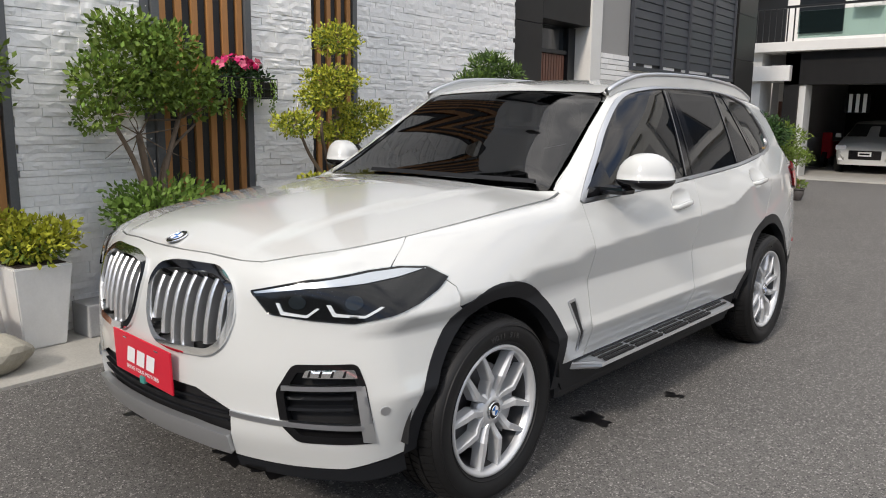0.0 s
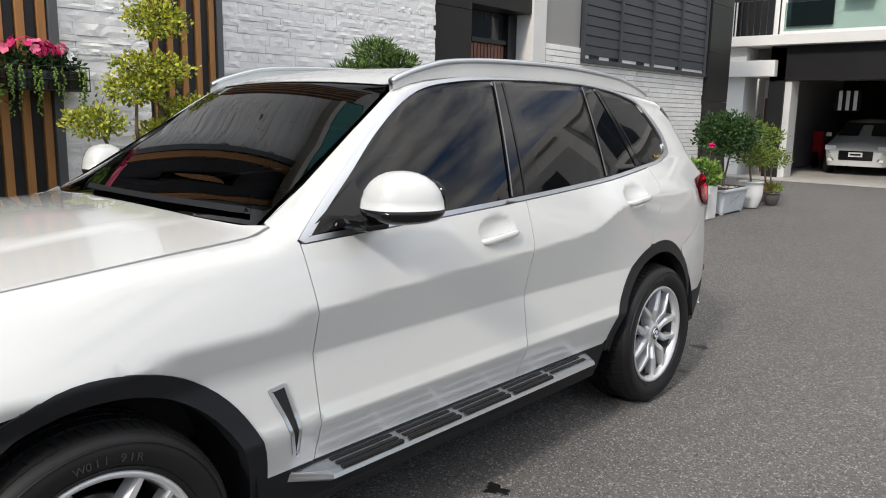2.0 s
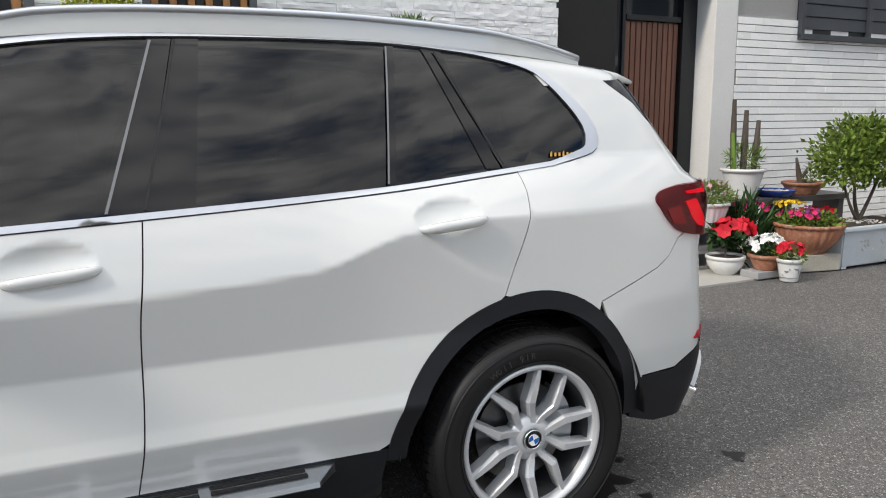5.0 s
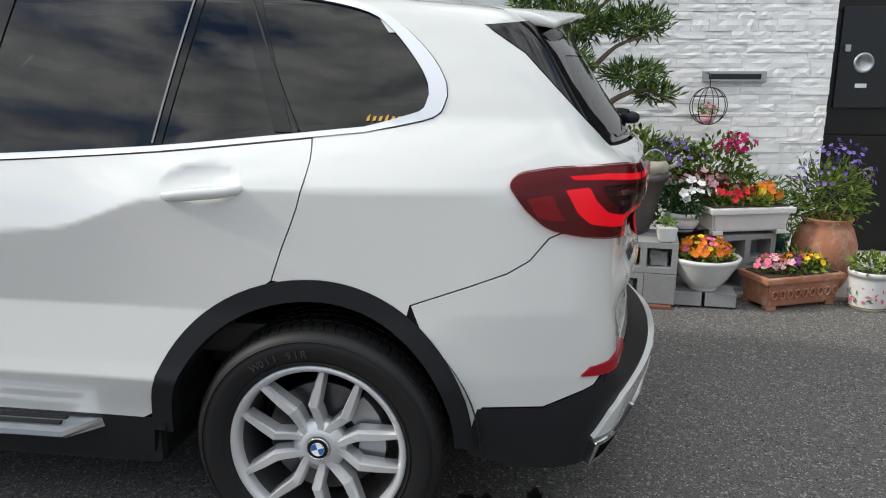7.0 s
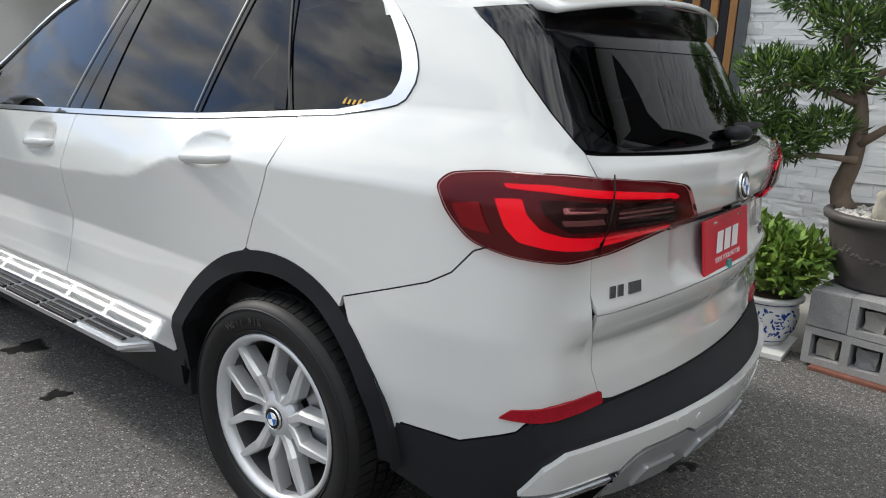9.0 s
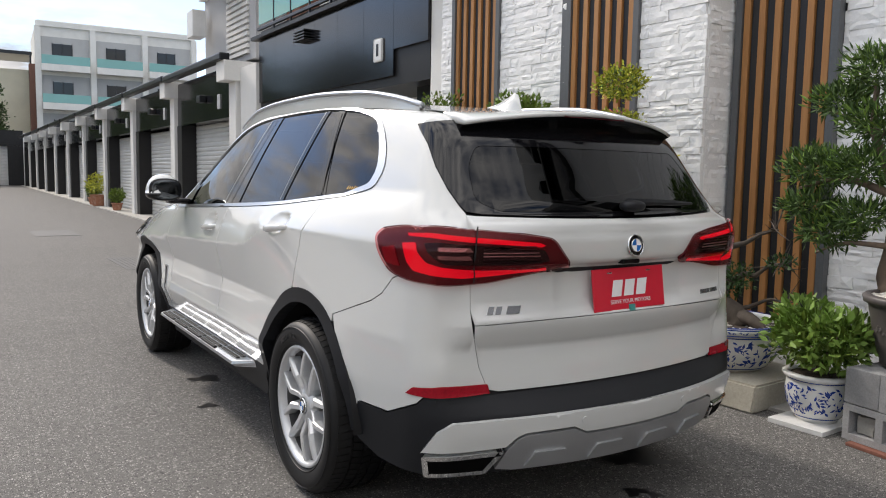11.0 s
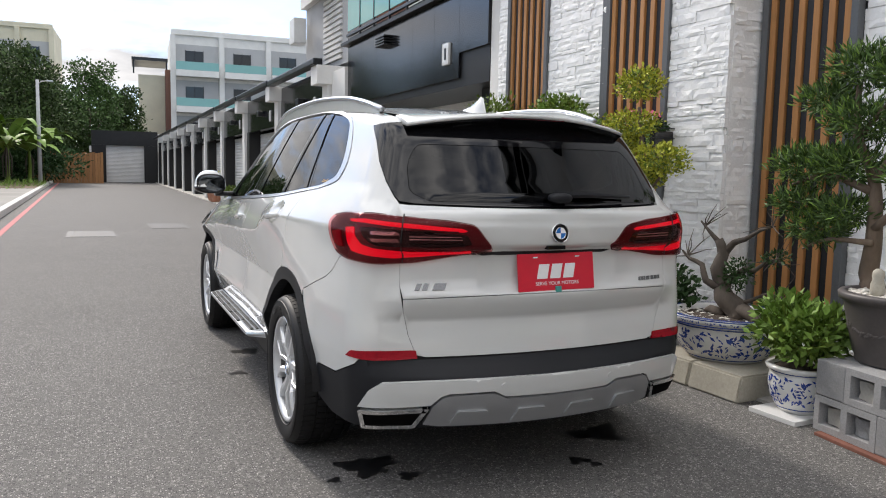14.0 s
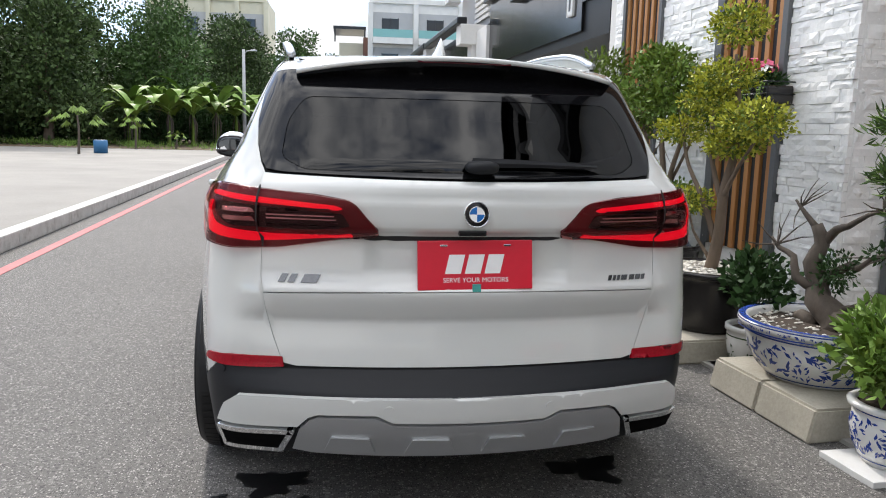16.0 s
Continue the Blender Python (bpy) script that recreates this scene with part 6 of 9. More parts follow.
def revolve(bm, profile, segments=64, axis="x", closed=False):
    """A profile of (radius, along) turned about an axis."""
    rings = []
    for i in range(segments):
        a = 2 * math.pi * i / segments
        c, s = math.cos(a), math.sin(a)
        rings.append([bm.verts.new((t, r * c, r * s) if axis == "x" else (r * c, r * s, t)) for r, t in profile])
    for i in range(segments):
        r0, r1 = rings[i], rings[(i + 1) % segments]
        for j in range(len(profile) - (0 if closed else 1)):
            k = (j + 1) % len(profile)
            bm.faces.new((r0[j], r0[k], r1[k], r1[j]))
    return rings


def prism(bm, outline, x0, x1, bevel=0.0):
    """An outline in (y, z) drawn out from x0 to x1."""
    a = [bm.verts.new((x0, y, z)) for y, z in outline]
    b = [bm.verts.new((x1, y, z)) for y, z in outline]
    fs = [bm.faces.new(a), bm.faces.new(b[::-1])]
    n = len(a)
    for i in range(n):
        fs.append(bm.faces.new((a[i], b[i], b[(i + 1) % n], a[(i + 1) % n])))
    bmesh.ops.recalc_face_normals(bm, faces=fs)
    return a, b


def make_wheel():
    """A wheel in its own frame: the outer face looks along -x, the axle through the origin."""
    bm = bmesh.new()
    revolve(bm, [(.262, -.004), (.258, -.012), (.248, -.010), (.240, .002), (.236, .016), (.234, .024)], 72)
    bmesh.ops.recalc_face_normals(bm, faces=bm.faces)
    for f in bm.faces:
        f.smooth = True
    wheel = part("wheel", bm, ALLOY, None, "silver V-spoke alloy wheel")
    bm = bmesh.new()
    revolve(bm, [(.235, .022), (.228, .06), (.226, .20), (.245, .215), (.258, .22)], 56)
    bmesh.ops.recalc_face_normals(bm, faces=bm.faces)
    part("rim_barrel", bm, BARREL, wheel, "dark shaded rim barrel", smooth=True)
    for k in range(10):
        pair, sgn = k // 2, (k % 2) * 2 - 1
        mid = radians(90 + 72 * pair)
        axis, off = Vector((0, math.cos(mid), math.sin(mid))), Vector((0, -math.sin(mid), math.cos(mid))) * sgn
        bm = bmesh.new()
        rows = []
        knots = [(.030, .018, .011, .014), (.070, .0265, .0135, .012), (.100, .029, .0150, .005), (.128, .0315, .0165, -.004), (.165, .056, .0145, -.004), (.205, .082, .0115, -.001), (.236, .103, .0075, .004)]
        for i, (along, side, w, x) in enumerate(knots):
            p0, p1 = knots[max(i - 1, 0)], knots[min(i + 1, len(knots) - 1)]
            d = (axis * (p1[0] - p0[0]) + off * (p1[1] - p0[1])).normalized()
            t = Vector((0, -d.z, d.y))
            t = t if t.dot(off) > 0 else -t
            b = Vector((x, 0, 0)) + axis * along + off * side
            rows.append([bm.verts.new(b + t * p + Vector((q, 0, 0))) for p, q in ((-w * 1.15, .050), (-w, .014), (-w * .55, .001), (w * .80, 0), (w, .006), (w * 1.1, .050))])
        for r0, r1 in zip(rows, rows[1:]):
            for i in range(5):
                bm.faces.new((r0[i], r0[i + 1], r1[i + 1], r1[i]))
        bm.faces.new(rows[0]), bm.faces.new(rows[-1])
        bmesh.ops.recalc_face_normals(bm, faces=bm.faces)
        part("spoke", bm, ALLOY, wheel)
    bm = bmesh.new()
    revolve(bm, [(.034, .010), (.040, .006), (.050, .012), (.078, .022), (.082, .06), (.0, .06)], 40)
    bmesh.ops.recalc_face_normals(bm, faces=bm.faces)
    part("hub", bm, ALLOY, wheel, smooth=True)
    badge = roundel("hub_badge", .033, wheel)
    badge.matrix_basis = pose(.007, 0, 0) @ Matrix.Rotation(radians(-90), 4, "Z")
    for k in range(5):
        a = radians(90 + 72 * k)
        bm = bmesh.new()
        revolve(bm, [(.0, .020), (.006, .018), (.011, .020), (.012, .04)], 12)
        for v in bm.verts:
            v.co += Vector((0, math.cos(a) * .058, math.sin(a) * .058))
        bmesh.ops.recalc_face_normals(bm, faces=bm.faces)
        part("wheel_bolt", bm, STEEL_D, wheel)
    bm = bmesh.new()
    revolve(bm, [(.05, .085), (.172, .085), (.174, .09), (.172, .115), (.05, .115)], 56)
    bmesh.ops.recalc_face_normals(bm, faces=bm.faces)
    part("brake_disc", bm, DISC, wheel, "steel brake disc")
    bm = bmesh.new()
    pts = [(r * math.cos(a), r * math.sin(a)) for r, rng in ((.19, np.linspace(2.6, 3.9, 8)), (.11, np.linspace(3.9, 2.6, 8))) for a in rng]
    prism(bm, pts, .06, .13)
    part("brake_caliper", bm, SILVER, wheel)
    # tyre: shoulders, sidewall rings and tread blocks
    bm = bmesh.new()
    R = TYRE_R
    revolve(bm, [(.250, .012), (.262, -.006), (.285, -.020), (.315, -.027), (.335, -.025), (.352, -.014), (.362, .004), (R - .008, .03), (R - .008, .215), (.362, .235), (.335, .262), (.29, .258), (.25, .23)], 96)
    bmesh.ops.recalc_face_normals(bm, faces=bm.faces)
    tyre = part("tyre", bm, RUBBER, wheel, "black road tyre", smooth=True)
    bm = bmesh.new()
    for row, (x0, x1) in enumerate(((.002, .055), (.066, .105), (.116, .150), (.161, .20), (.211, .245))):
        n = 70
        for i in range(n):
            a, da = 2 * math.pi * (i + .37 * row) / n, 2 * math.pi / n * .84
            skew = .02 if row % 2 else -.02
            q = []
            for aa, xx, rr in ((a, x0, R - .012), (a + da, x0, R - .012), (a + da + skew, x1, R - .012), (a + skew, x1, R - .012)):
                edge = .010 if (row == 0 and xx == x0) or (row == 4 and xx == x1) else 0
                q.append((bm.verts.new((xx, (rr - edge) * math.cos(aa), (rr - edge) * math.sin(aa))), bm.verts.new((xx, (R - edge) * math.cos(aa), (R - edge) * math.sin(aa)))))
            bm.faces.new([v[1] for v in q])
            for j in range(4):
                b0, b1 = q[j], q[(j + 1) % 4]
                bm.faces.new((b0[0], b1[0], b1[1], b0[1]))
    bmesh.ops.recalc_face_normals(bm, faces=bm.faces)
    tread = part("tread", bm, RUBBER, wheel)
    tread["kind"] = "stuff"
    bm = bmesh.new()
    for r0, r1 in ((.272, .275), (.338, .341)):      # moulded rings on the sidewall
        revolve(bm, [(r0, -.010 if r0 < .3 else -.022), (r0 + .0005, -.0165 if r0 < .3 else -.0275), (r1, -.018 if r0 < .3 else -.0262), (r1 + .001, -.012 if r0 < .3 else -.021)], 72)
    bmesh.ops.recalc_face_normals(bm, faces=bm.faces)
    part("sidewall_ring", bm, RUBBER, tyre, smooth=True)
    for k, ch in enumerate("R19 110W"):              # the size marking, letter by letter round the top
        if ch != " ":
            a = radians(90 + 14 - k * 4.1)
            turn = Matrix(((0, 0, -1, 0), (-1, 0, 0, 0), (0, 1, 0, 0), (0, 0, 0, 1)))
            text_mesh("size_letter", ch, .030, RUBBER_G, tyre, Matrix.Translation((-.0265, .302 * math.cos(a), .302 * math.sin(a))) @ Matrix.Rotation(a - math.pi / 2, 4, "X") @ turn, .0012)
    return wheel


def roundel(name, r, parent):
    """A plain round badge facing -y: black ring, quarters of blue and white, bright rim."""
    bm = bmesh.new()
    revolve(bm, [(r, 0), (r, -.004), (r * .93, -.006), (r * .60, -.0065), (0, -.0065)], 40, "z")
    for v in bm.verts:
        v.co = Vector((v.co.x, v.co.z, v.co.y))
    bmesh.ops.recalc_face_normals(bm, faces=bm.faces)
    b = part(name, bm, GLOSSK, parent, "round badge with blue and white quarters", smooth=True)
    for k in range(4):
        bm = bmesh.new()
        c = bm.verts.new((0, -.0085, 0))
        arcs = [bm.verts.new((r * .58 * math.cos(a), -.0085, r * .58 * math.sin(a))) for a in np.linspace(k * math.pi / 2, (k + 1) * math.pi / 2, 9)]
        for u, v in zip(arcs, arcs[1:]):
            bm.faces.new((c, u, v))
        part("badge_quarter", bm, BADGE_B if k % 2 else PLATE_W, b)
    bm = bmesh.new()
    revolve(bm, [(r * 1.02, -.001), (r * 1.02, -.007), (r * .94, -.0075), (r * .94, -.001)], 40, "z")
    revolve(bm, [(r * .63, -.006), (r * .62, -.0095), (r * .58, -.0095), (r * .57, -.006)], 40, "z")
    for v in bm.verts:
        v.co = Vector((v.co.x, v.co.z, v.co.y))
    bmesh.ops.recalc_face_normals(bm, faces=bm.faces)
    part("badge_rim", bm, CHROME, b, smooth=True)
    return b


first_wheel = make_wheel()
wheel_poses = [(-.937, WHEEL_Y, 0, 5), (-.937, -WHEEL_Y, 0, -18), (.937, WHEEL_Y, 180, 20), (.937, -WHEEL_Y, 180, 33)]
for i, (x, y, rz, spin) in enumerate(wheel_poses):
    m = pose(x, y, WHEEL_Z, 0, 0, rz) @ Matrix.Rotation(radians(spin), 4, "X")
    w = first_wheel if i == 0 else copy_thing(first_wheel, m)
    w.matrix_basis = m
    w.parent = car
for sx in (-1, 1):
    for cy in (WHEEL_Y, -WHEEL_Y):
        bm = bmesh.new()
        pts = [(cy + .470 * math.cos(a), WHEEL_Z + .470 * math.sin(a)) for a in np.linspace(.02, math.pi - .02, 30)]
        ra = [bm.verts.new((sx * .925, y, z)) for y, z in pts]
        rb = [bm.verts.new((sx * .60, y, z)) for y, z in pts]
        for i in range(len(pts) - 1):
            bm.faces.new((ra[i], ra[i + 1], rb[i + 1], rb[i]))
        bm.faces.new(rb)
        bmesh.ops.recalc_face_normals(bm, faces=bm.faces)
        part("wheel_housing", bm, INNER, car, smooth=False)
boxed("underbody", INNER, car, -.60, .60, -2.20, 2.15, .24, .52, .03)
boxed("underbody", INNER, car, -.88, .88, -.98, .98, .25, .60, .03)
boxed("cabin_floor", LEATHER, car, -.80, .80, -2.15, .95, .60, .70, .02)

# ---- cabin ----
boxed("dashboard", LEATHER, car, -.70, .70, .55, .92, .70, 1.13, .06)


def seat(x, y, w=.52):
    bm = bmesh.new()
    box(bm, x - w / 2, x + w / 2, y - .25, y + .28, .70, .92, .06)
    s = part("seat", bm, LEATHER, car, "black leather seat")
    bm = bmesh.new()
    vs = box(bm, x - w / 2, x + w / 2, y - .36, y - .20, .86, 1.44, .06)
    for v in bm.verts:
        v.co.y -= (v.co.z - .86) * .28
        k = (v.co.z - .86) / .58
        v.co.x = x + (v.co.x - x) * (1 - .18 * k)
    part("backrest", bm, LEATHER, s)
    for dx in ((0,) if w < .8 else (-.38, 0, .38)):
        bm = bmesh.new()
        box(bm, x + dx - .13, x + dx + .13, y - .58, y - .49, 1.43, 1.62, .035)
        part("headrest", bm, LEATHER, s)


seat(-.38, .05), seat(.38, .05), seat(0, -.90, 1.25)
bm = bmesh.new()
rows = [[bm.verts.new(Matrix.Rotation(2 * math.pi * i / 40, 3, "Z") @ Vector((.185 + .015 * math.cos(a), 0, .015 * math.sin(a)))) for a in np.linspace(0, 6.283, 8, endpoint=False)] for i in range(40)]
for i in range(40):
    for j in range(8):
        bm.faces.new((rows[i][j], rows[i][(j + 1) % 8], rows[(i + 1) % 40][(j + 1) % 8], rows[(i + 1) % 40][j]))
box(bm, -.18, .18, -.02, .02, -.01, .01), box(bm, -.02, .02, -.18, 0, -.01, .01), box(bm, -.06, .06, -.05, .05, -.03, .01)
for v in bm.verts:
    v.co = Matrix.Translation((-.38, .50, 1.08)) @ (Matrix.Rotation(radians(65), 3, "X") @ v.co)
part("steering_wheel", bm, LEATHER, car, smooth=True)

# ---- mirrors, handles, rails and other fittings ----
def lump(bm, centre, radii, power=2.6, cut=None, seg=28):
    """A rounded block; cut keeps what is above or below a height."""
    rows = []
    for i in range(seg // 2 + 1):
        la = -math.pi / 2 + math.pi * i / (seg // 2)
        row = []
        for j in range(seg):
            lo = 2 * math.pi * j / seg
            d = np.array((math.cos(la) * math.cos(lo), math.cos(la) * math.sin(lo), math.sin(la)))
            k = np.sum(np.abs(d) ** power) ** (-1 / power)
            row.append(bm.verts.new(Vector(d * k * np.array(radii)) + Vector(centre)))
        rows.append(row)
    fs = []
    for r0, r1 in zip(rows, rows[1:]):
        for j in range(seg):
            fs.append(bm.faces.new((r0[j], r0[(j + 1) % seg], r1[(j + 1) % seg], r1[j])))
    bmesh.ops.remove_doubles(bm, verts=bm.verts, dist=1e-5)
    return fs


def mirror_taper(bm, sx):
    """Draw the mirror shell in towards its top and its front, and sweep it back at the outer end."""
    for v in bm.verts:
        h = max(0, (v.co.z - 1.226) / .118)
        d = (v.co.y - .545) / .108
        v.co.x = sx * 1.04 + (v.co.x - sx * 1.04) * (1 - .16 * h * h) - sx * .025 * max(0, d)
        v.co.y = .545 + (v.co.y - .545) * (1 - .10 * h) - .035 * max(0, (abs(v.co.x) - 1.06) / .09)


for sx in (-1, 1):
    bm = bmesh.new()
    lump(bm, (sx * 1.04, .545, 1.226), (.112, .108, .118), 2.5)
    mirror_taper(bm, sx)
    bmesh.ops.bisect_plane(bm, geom=bm.verts[:] + bm.edges[:] + bm.faces[:], plane_co=(0, 0, 1.226), plane_no=(0, 0, 1), clear_inner=True)
    bmesh.ops.holes_fill(bm, edges=[e for e in bm.edges if e.is_boundary])
    bmesh.ops.recalc_face_normals(bm, faces=bm.faces)
    mirror_ob = part("door_mirror", bm, PAINT, car, "white door mirror with black base", smooth=True)
    bm = bmesh.new()
    lump(bm, (sx * 1.04, .545, 1.2235), (.112, .108, .047), 2.5)
    mirror_taper(bm, sx)
    bmesh.ops.bisect_plane(bm, geom=bm.verts[:] + bm.edges[:] + bm.faces[:], plane_co=(0, 0, 1.2235), plane_no=(0, 0, -1), clear_inner=True)
    bmesh.ops.holes_fill(bm, edges=[e for e in bm.edges if e.is_boundary])
    bmesh.ops.recalc_face_normals(bm, faces=bm.faces)
    part("mirror_base", bm, GLOSSK, mirror_ob, "gloss black lower shell", smooth=True)
    bm = bmesh.new()
    box(bm, min(sx * .86, sx * 1.0), max(sx * .86, sx * 1.0), .555, .66, 1.155, 1.19, .014)
    part("mirror_foot", bm, GLOSSK, mirror_ob)
    bm = bmesh.new()
    lump(bm, (sx * 1.043, .452, 1.248), (.098, .014, .070), 2.8)
    part("mirror_rim", bm, GLOSSK, mirror_ob, "black mirror rim", smooth=True)
    bm = bmesh.new()
    lump(bm, (sx * 1.043, .438, 1.248), (.084, .004, .058), 2.8)
    part("mirror_glass", bm, DARK_MIRROR, mirror_ob, "dark mirror glass", smooth=True)
    bm = bmesh.new()
    tri = [(.80, 1.14), (.52, 1.165), (.53, 1.30)]
    for y, z in tri:
        p, n = shoot(*rays_round(np.array([at_round(y, z)])), .003)
        bm.verts.new((p[0] * [-sx, 1, 1]))
    bm.faces.new(bm.verts[:])
    part("mirror_triangle", bm, GLOSSK, mirror_ob)
    for hy, hz in ((-.105, 1.052), (-1.195, 1.118)):
        bm = bmesh.new()
        rows = []
        for t in np.linspace(-1, 1, 15):
            y = hy - .115 * t
            z = hz + .010 * t
            p, n = shoot(*rays_side(np.array([(y, z)])))
            base_x = float(body_width(np.array([y]), np.array([z]))[0])
            lift = .026 * (1 - abs(t) ** 6) - .004
            k = .017 * (1 - .45 * abs(t) ** 4)
            rows.append([bm.verts.new((sx * (base_x + lift + dx), y, z + dz * k / .017)) for dx, dz in ((-.014, -.012), (-.002, -.017), (.006, -.008), (.008, .003), (.003, .014), (-.008, .016), (-.014, .008))])
        for r0, r1 in zip(rows, rows[1:]):
            for i in range(7):
                bm.faces.new((r0[i], r0[(i + 1) % 7], r1[(i + 1) % 7], r1[i]))
        bm.faces.new(rows[0]), bm.faces.new(rows[-1])
        bmesh.ops.recalc_face_normals(bm, faces=bm.faces)
        part("door_handle", bm, PAINT, car, smooth=True)
    # roof rail
    rail_pts = spline([(.622, .19, 1.636), (.622, .11, 1.668), (.624, -.03, 1.706), (.626, -.16, 1.727), (.628, -.45, 1.743), (.628, -.95, 1.746), (.618, -1.40, 1.724), (.606, -1.60, 1.700), (.594, -1.75, 1.672), (.584, -1.86, 1.644)], .04)
    bm = bmesh.new()
    rows = []
    for p in rail_pts:
        p = Vector((sx * p[0], p[1], p[2]))
        rows.append([bm.verts.new(p + Vector((.017 * math.cos(a), 0, .013 * math.sin(a)))) for a in np.linspace(0, 6.283, 10, endpoint=False)])
    for r0, r1 in zip(rows, rows[1:]):
        for i in range(10):
            bm.faces.new((r0[i], r0[(i + 1) % 10], r1[(i + 1) % 10], r1[i]))
    bm.faces.new(rows[0]), bm.faces.new(rows[-1])
    bmesh.ops.recalc_face_normals(bm, faces=bm.faces)
    rail = part("roof_rail", bm, SATIN, car, "satin silver roof rail", smooth=True)
    bm = bmesh.new()
    rows = []
    for p in rail_pts[::2] + rail_pts[-1:]:
        top_z = p[2] - .004
        low_z = min(top_z - .002, float(top_point(p[0], p[1])[2]) - .004)
        rows.append([bm.verts.new((sx * p[0] + d, p[1], z)) for d, z in ((-.008, top_z), (.008, top_z), (.010, low_z), (-.010, low_z))])
    for r0, r1 in zip(rows, rows[1:]):
        for i in range(4):
            bm.faces.new((r0[i], r0[(i + 1) % 4], r1[(i + 1) % 4], r1[i]))
    bmesh.ops.recalc_face_normals(bm, faces=bm.faces)
    part("rail_foot", bm, PAINT, rail)

bm = bmesh.new()
rows = []
for k, (y, w, zt) in enumerate(((-1.50, .006, .004), (-1.58, .030, .022), (-1.66, .036, .055), (-1.705, .030, .078), (-1.735, .018, .070), (-1.765, .004, .004))):
    z0 = float(top_point(0, y)[2]) - .006
    rows.append([bm.verts.new((x, y, z)) for x, z in ((-w, z0), (-w * .45, z0 + zt * .6), (0, z0 + zt + .006), (w * .45, z0 + zt * .6), (w, z0))])
for r0, r1 in zip(rows, rows[1:]):
    for i in range(4):
        bm.faces.new((r0[i], r0[i + 1], r1[i + 1], r1[i]))
bmesh.ops.recalc_face_normals(bm, faces=bm.faces)
part("antenna_fin", bm, PAINT, car, "white shark-fin antenna", smooth=True)

# rear wiper
bm = bmesh.new()
lump(bm, (.03, -2.42, 1.262), (.055, .035, .022), 2.6)
wiper = part("rear_wiper", bm, TRIM, car, "black rear wiper", smooth=True)
bm = bmesh.new()
rows = []
for x, z, w in ((.0, 1.262, .016), (.15, 1.262, .013), (.30, 1.258, .009), (.43, 1.254, .005)):
    p, n = shoot(*rays_side(np.array([at_x(x, z)])), .022)
    rows.append([bm.verts.new(Vector(p[0]) + Vector((0, dy, dz))) for dy, dz in ((-.008, -w), (-.012, 0), (-.006, w), (.008, 0))])
for r0, r1 in zip(rows, rows[1:]):
    for i in range(4):
        bm.faces.new((r0[i], r0[(i + 1) % 4], r1[(i + 1) % 4], r1[i]))
bm.faces.new(rows[0]), bm.faces.new(rows[-1])
bmesh.ops.recalc_face_normals(bm, faces=bm.faces)
part("wiper_arm", bm, TRIM, wiper)
for x0 in (-.10, .38):
    bm = bmesh.new()
    rows = []
    for t in np.linspace(0, 1, 8):
        x = x0 + (-.55 if x0 < 0 else -.62) * t
        y = .945 - .17 * x * x - .02
        p = top_point(x, y)
        rows.append([bm.verts.new((x, y + dy, p[2] + dz)) for dy, dz in ((-.01, .004), (.0, .022), (.012, .004))])
    for r0, r1 in zip(rows, rows[1:]):
        for i in range(2):
            bm.faces.new((r0[i], r0[i + 1], r1[i + 1], r1[i]))
    part("front_wiper", bm, TRIM, car)

# badges
rb = roundel("rear_badge", .041, car)
pz, nz = shoot(*rays_side(np.array([at_x(.008, 1.115)])))
rb.matrix_basis = pose(.008, float(pz[0][1]) - .002, 1.115, -8)
fb = roundel("bonnet_badge", .041, car)
pt = top_point(0, 2.262)
fb.matrix_basis = Matrix.Translation((0, 2.262, pt[2] + .002)) @ Matrix.Rotation(radians(180), 4, "Z") @ Matrix.Rotation(radians(-68), 4, "X")


def bars_badge(name, x0, z0, widths, height, slope=.3):
    """A row of slanted bright bars standing for lettering."""
    bm = bmesh.new()
    x = x0
    for w, gapw in widths:
        qs = []
        for dx, dz in ((0, 0), (w, 0), (w + slope * height, height), (slope * height, height)):
            p, n = shoot(*rays_side(np.array([at_x(x + dx, z0 + dz)])))
            qs.append((Vector(p[0]) + Vector(n[0]) * .004, Vector(p[0])))
        a = [bm.verts.new(q[0]) for q in qs]
        b = [bm.verts.new(q[1]) for q in qs]
        bm.faces.new(a)
        for i in range(4):
            bm.faces.new((a[i], b[i], b[(i + 1) % 4], a[(i + 1) % 4]))
        x += w + gapw
    bmesh.ops.recalc_face_normals(bm, faces=bm.faces)
    part(name, bm, BADGE, car, "small dark chrome badge")


bars_badge("model_badge", -.615, .884, [(.020, .010), (.020, .022), (.050, .0)], .026, .55)
bars_badge("engine_badge", .485, .886, [(.012, .006), (.010, .006), (.010, .006), (.022, .010), (.018, .006), (.018, .006), (.012, 0)], .016, .4)


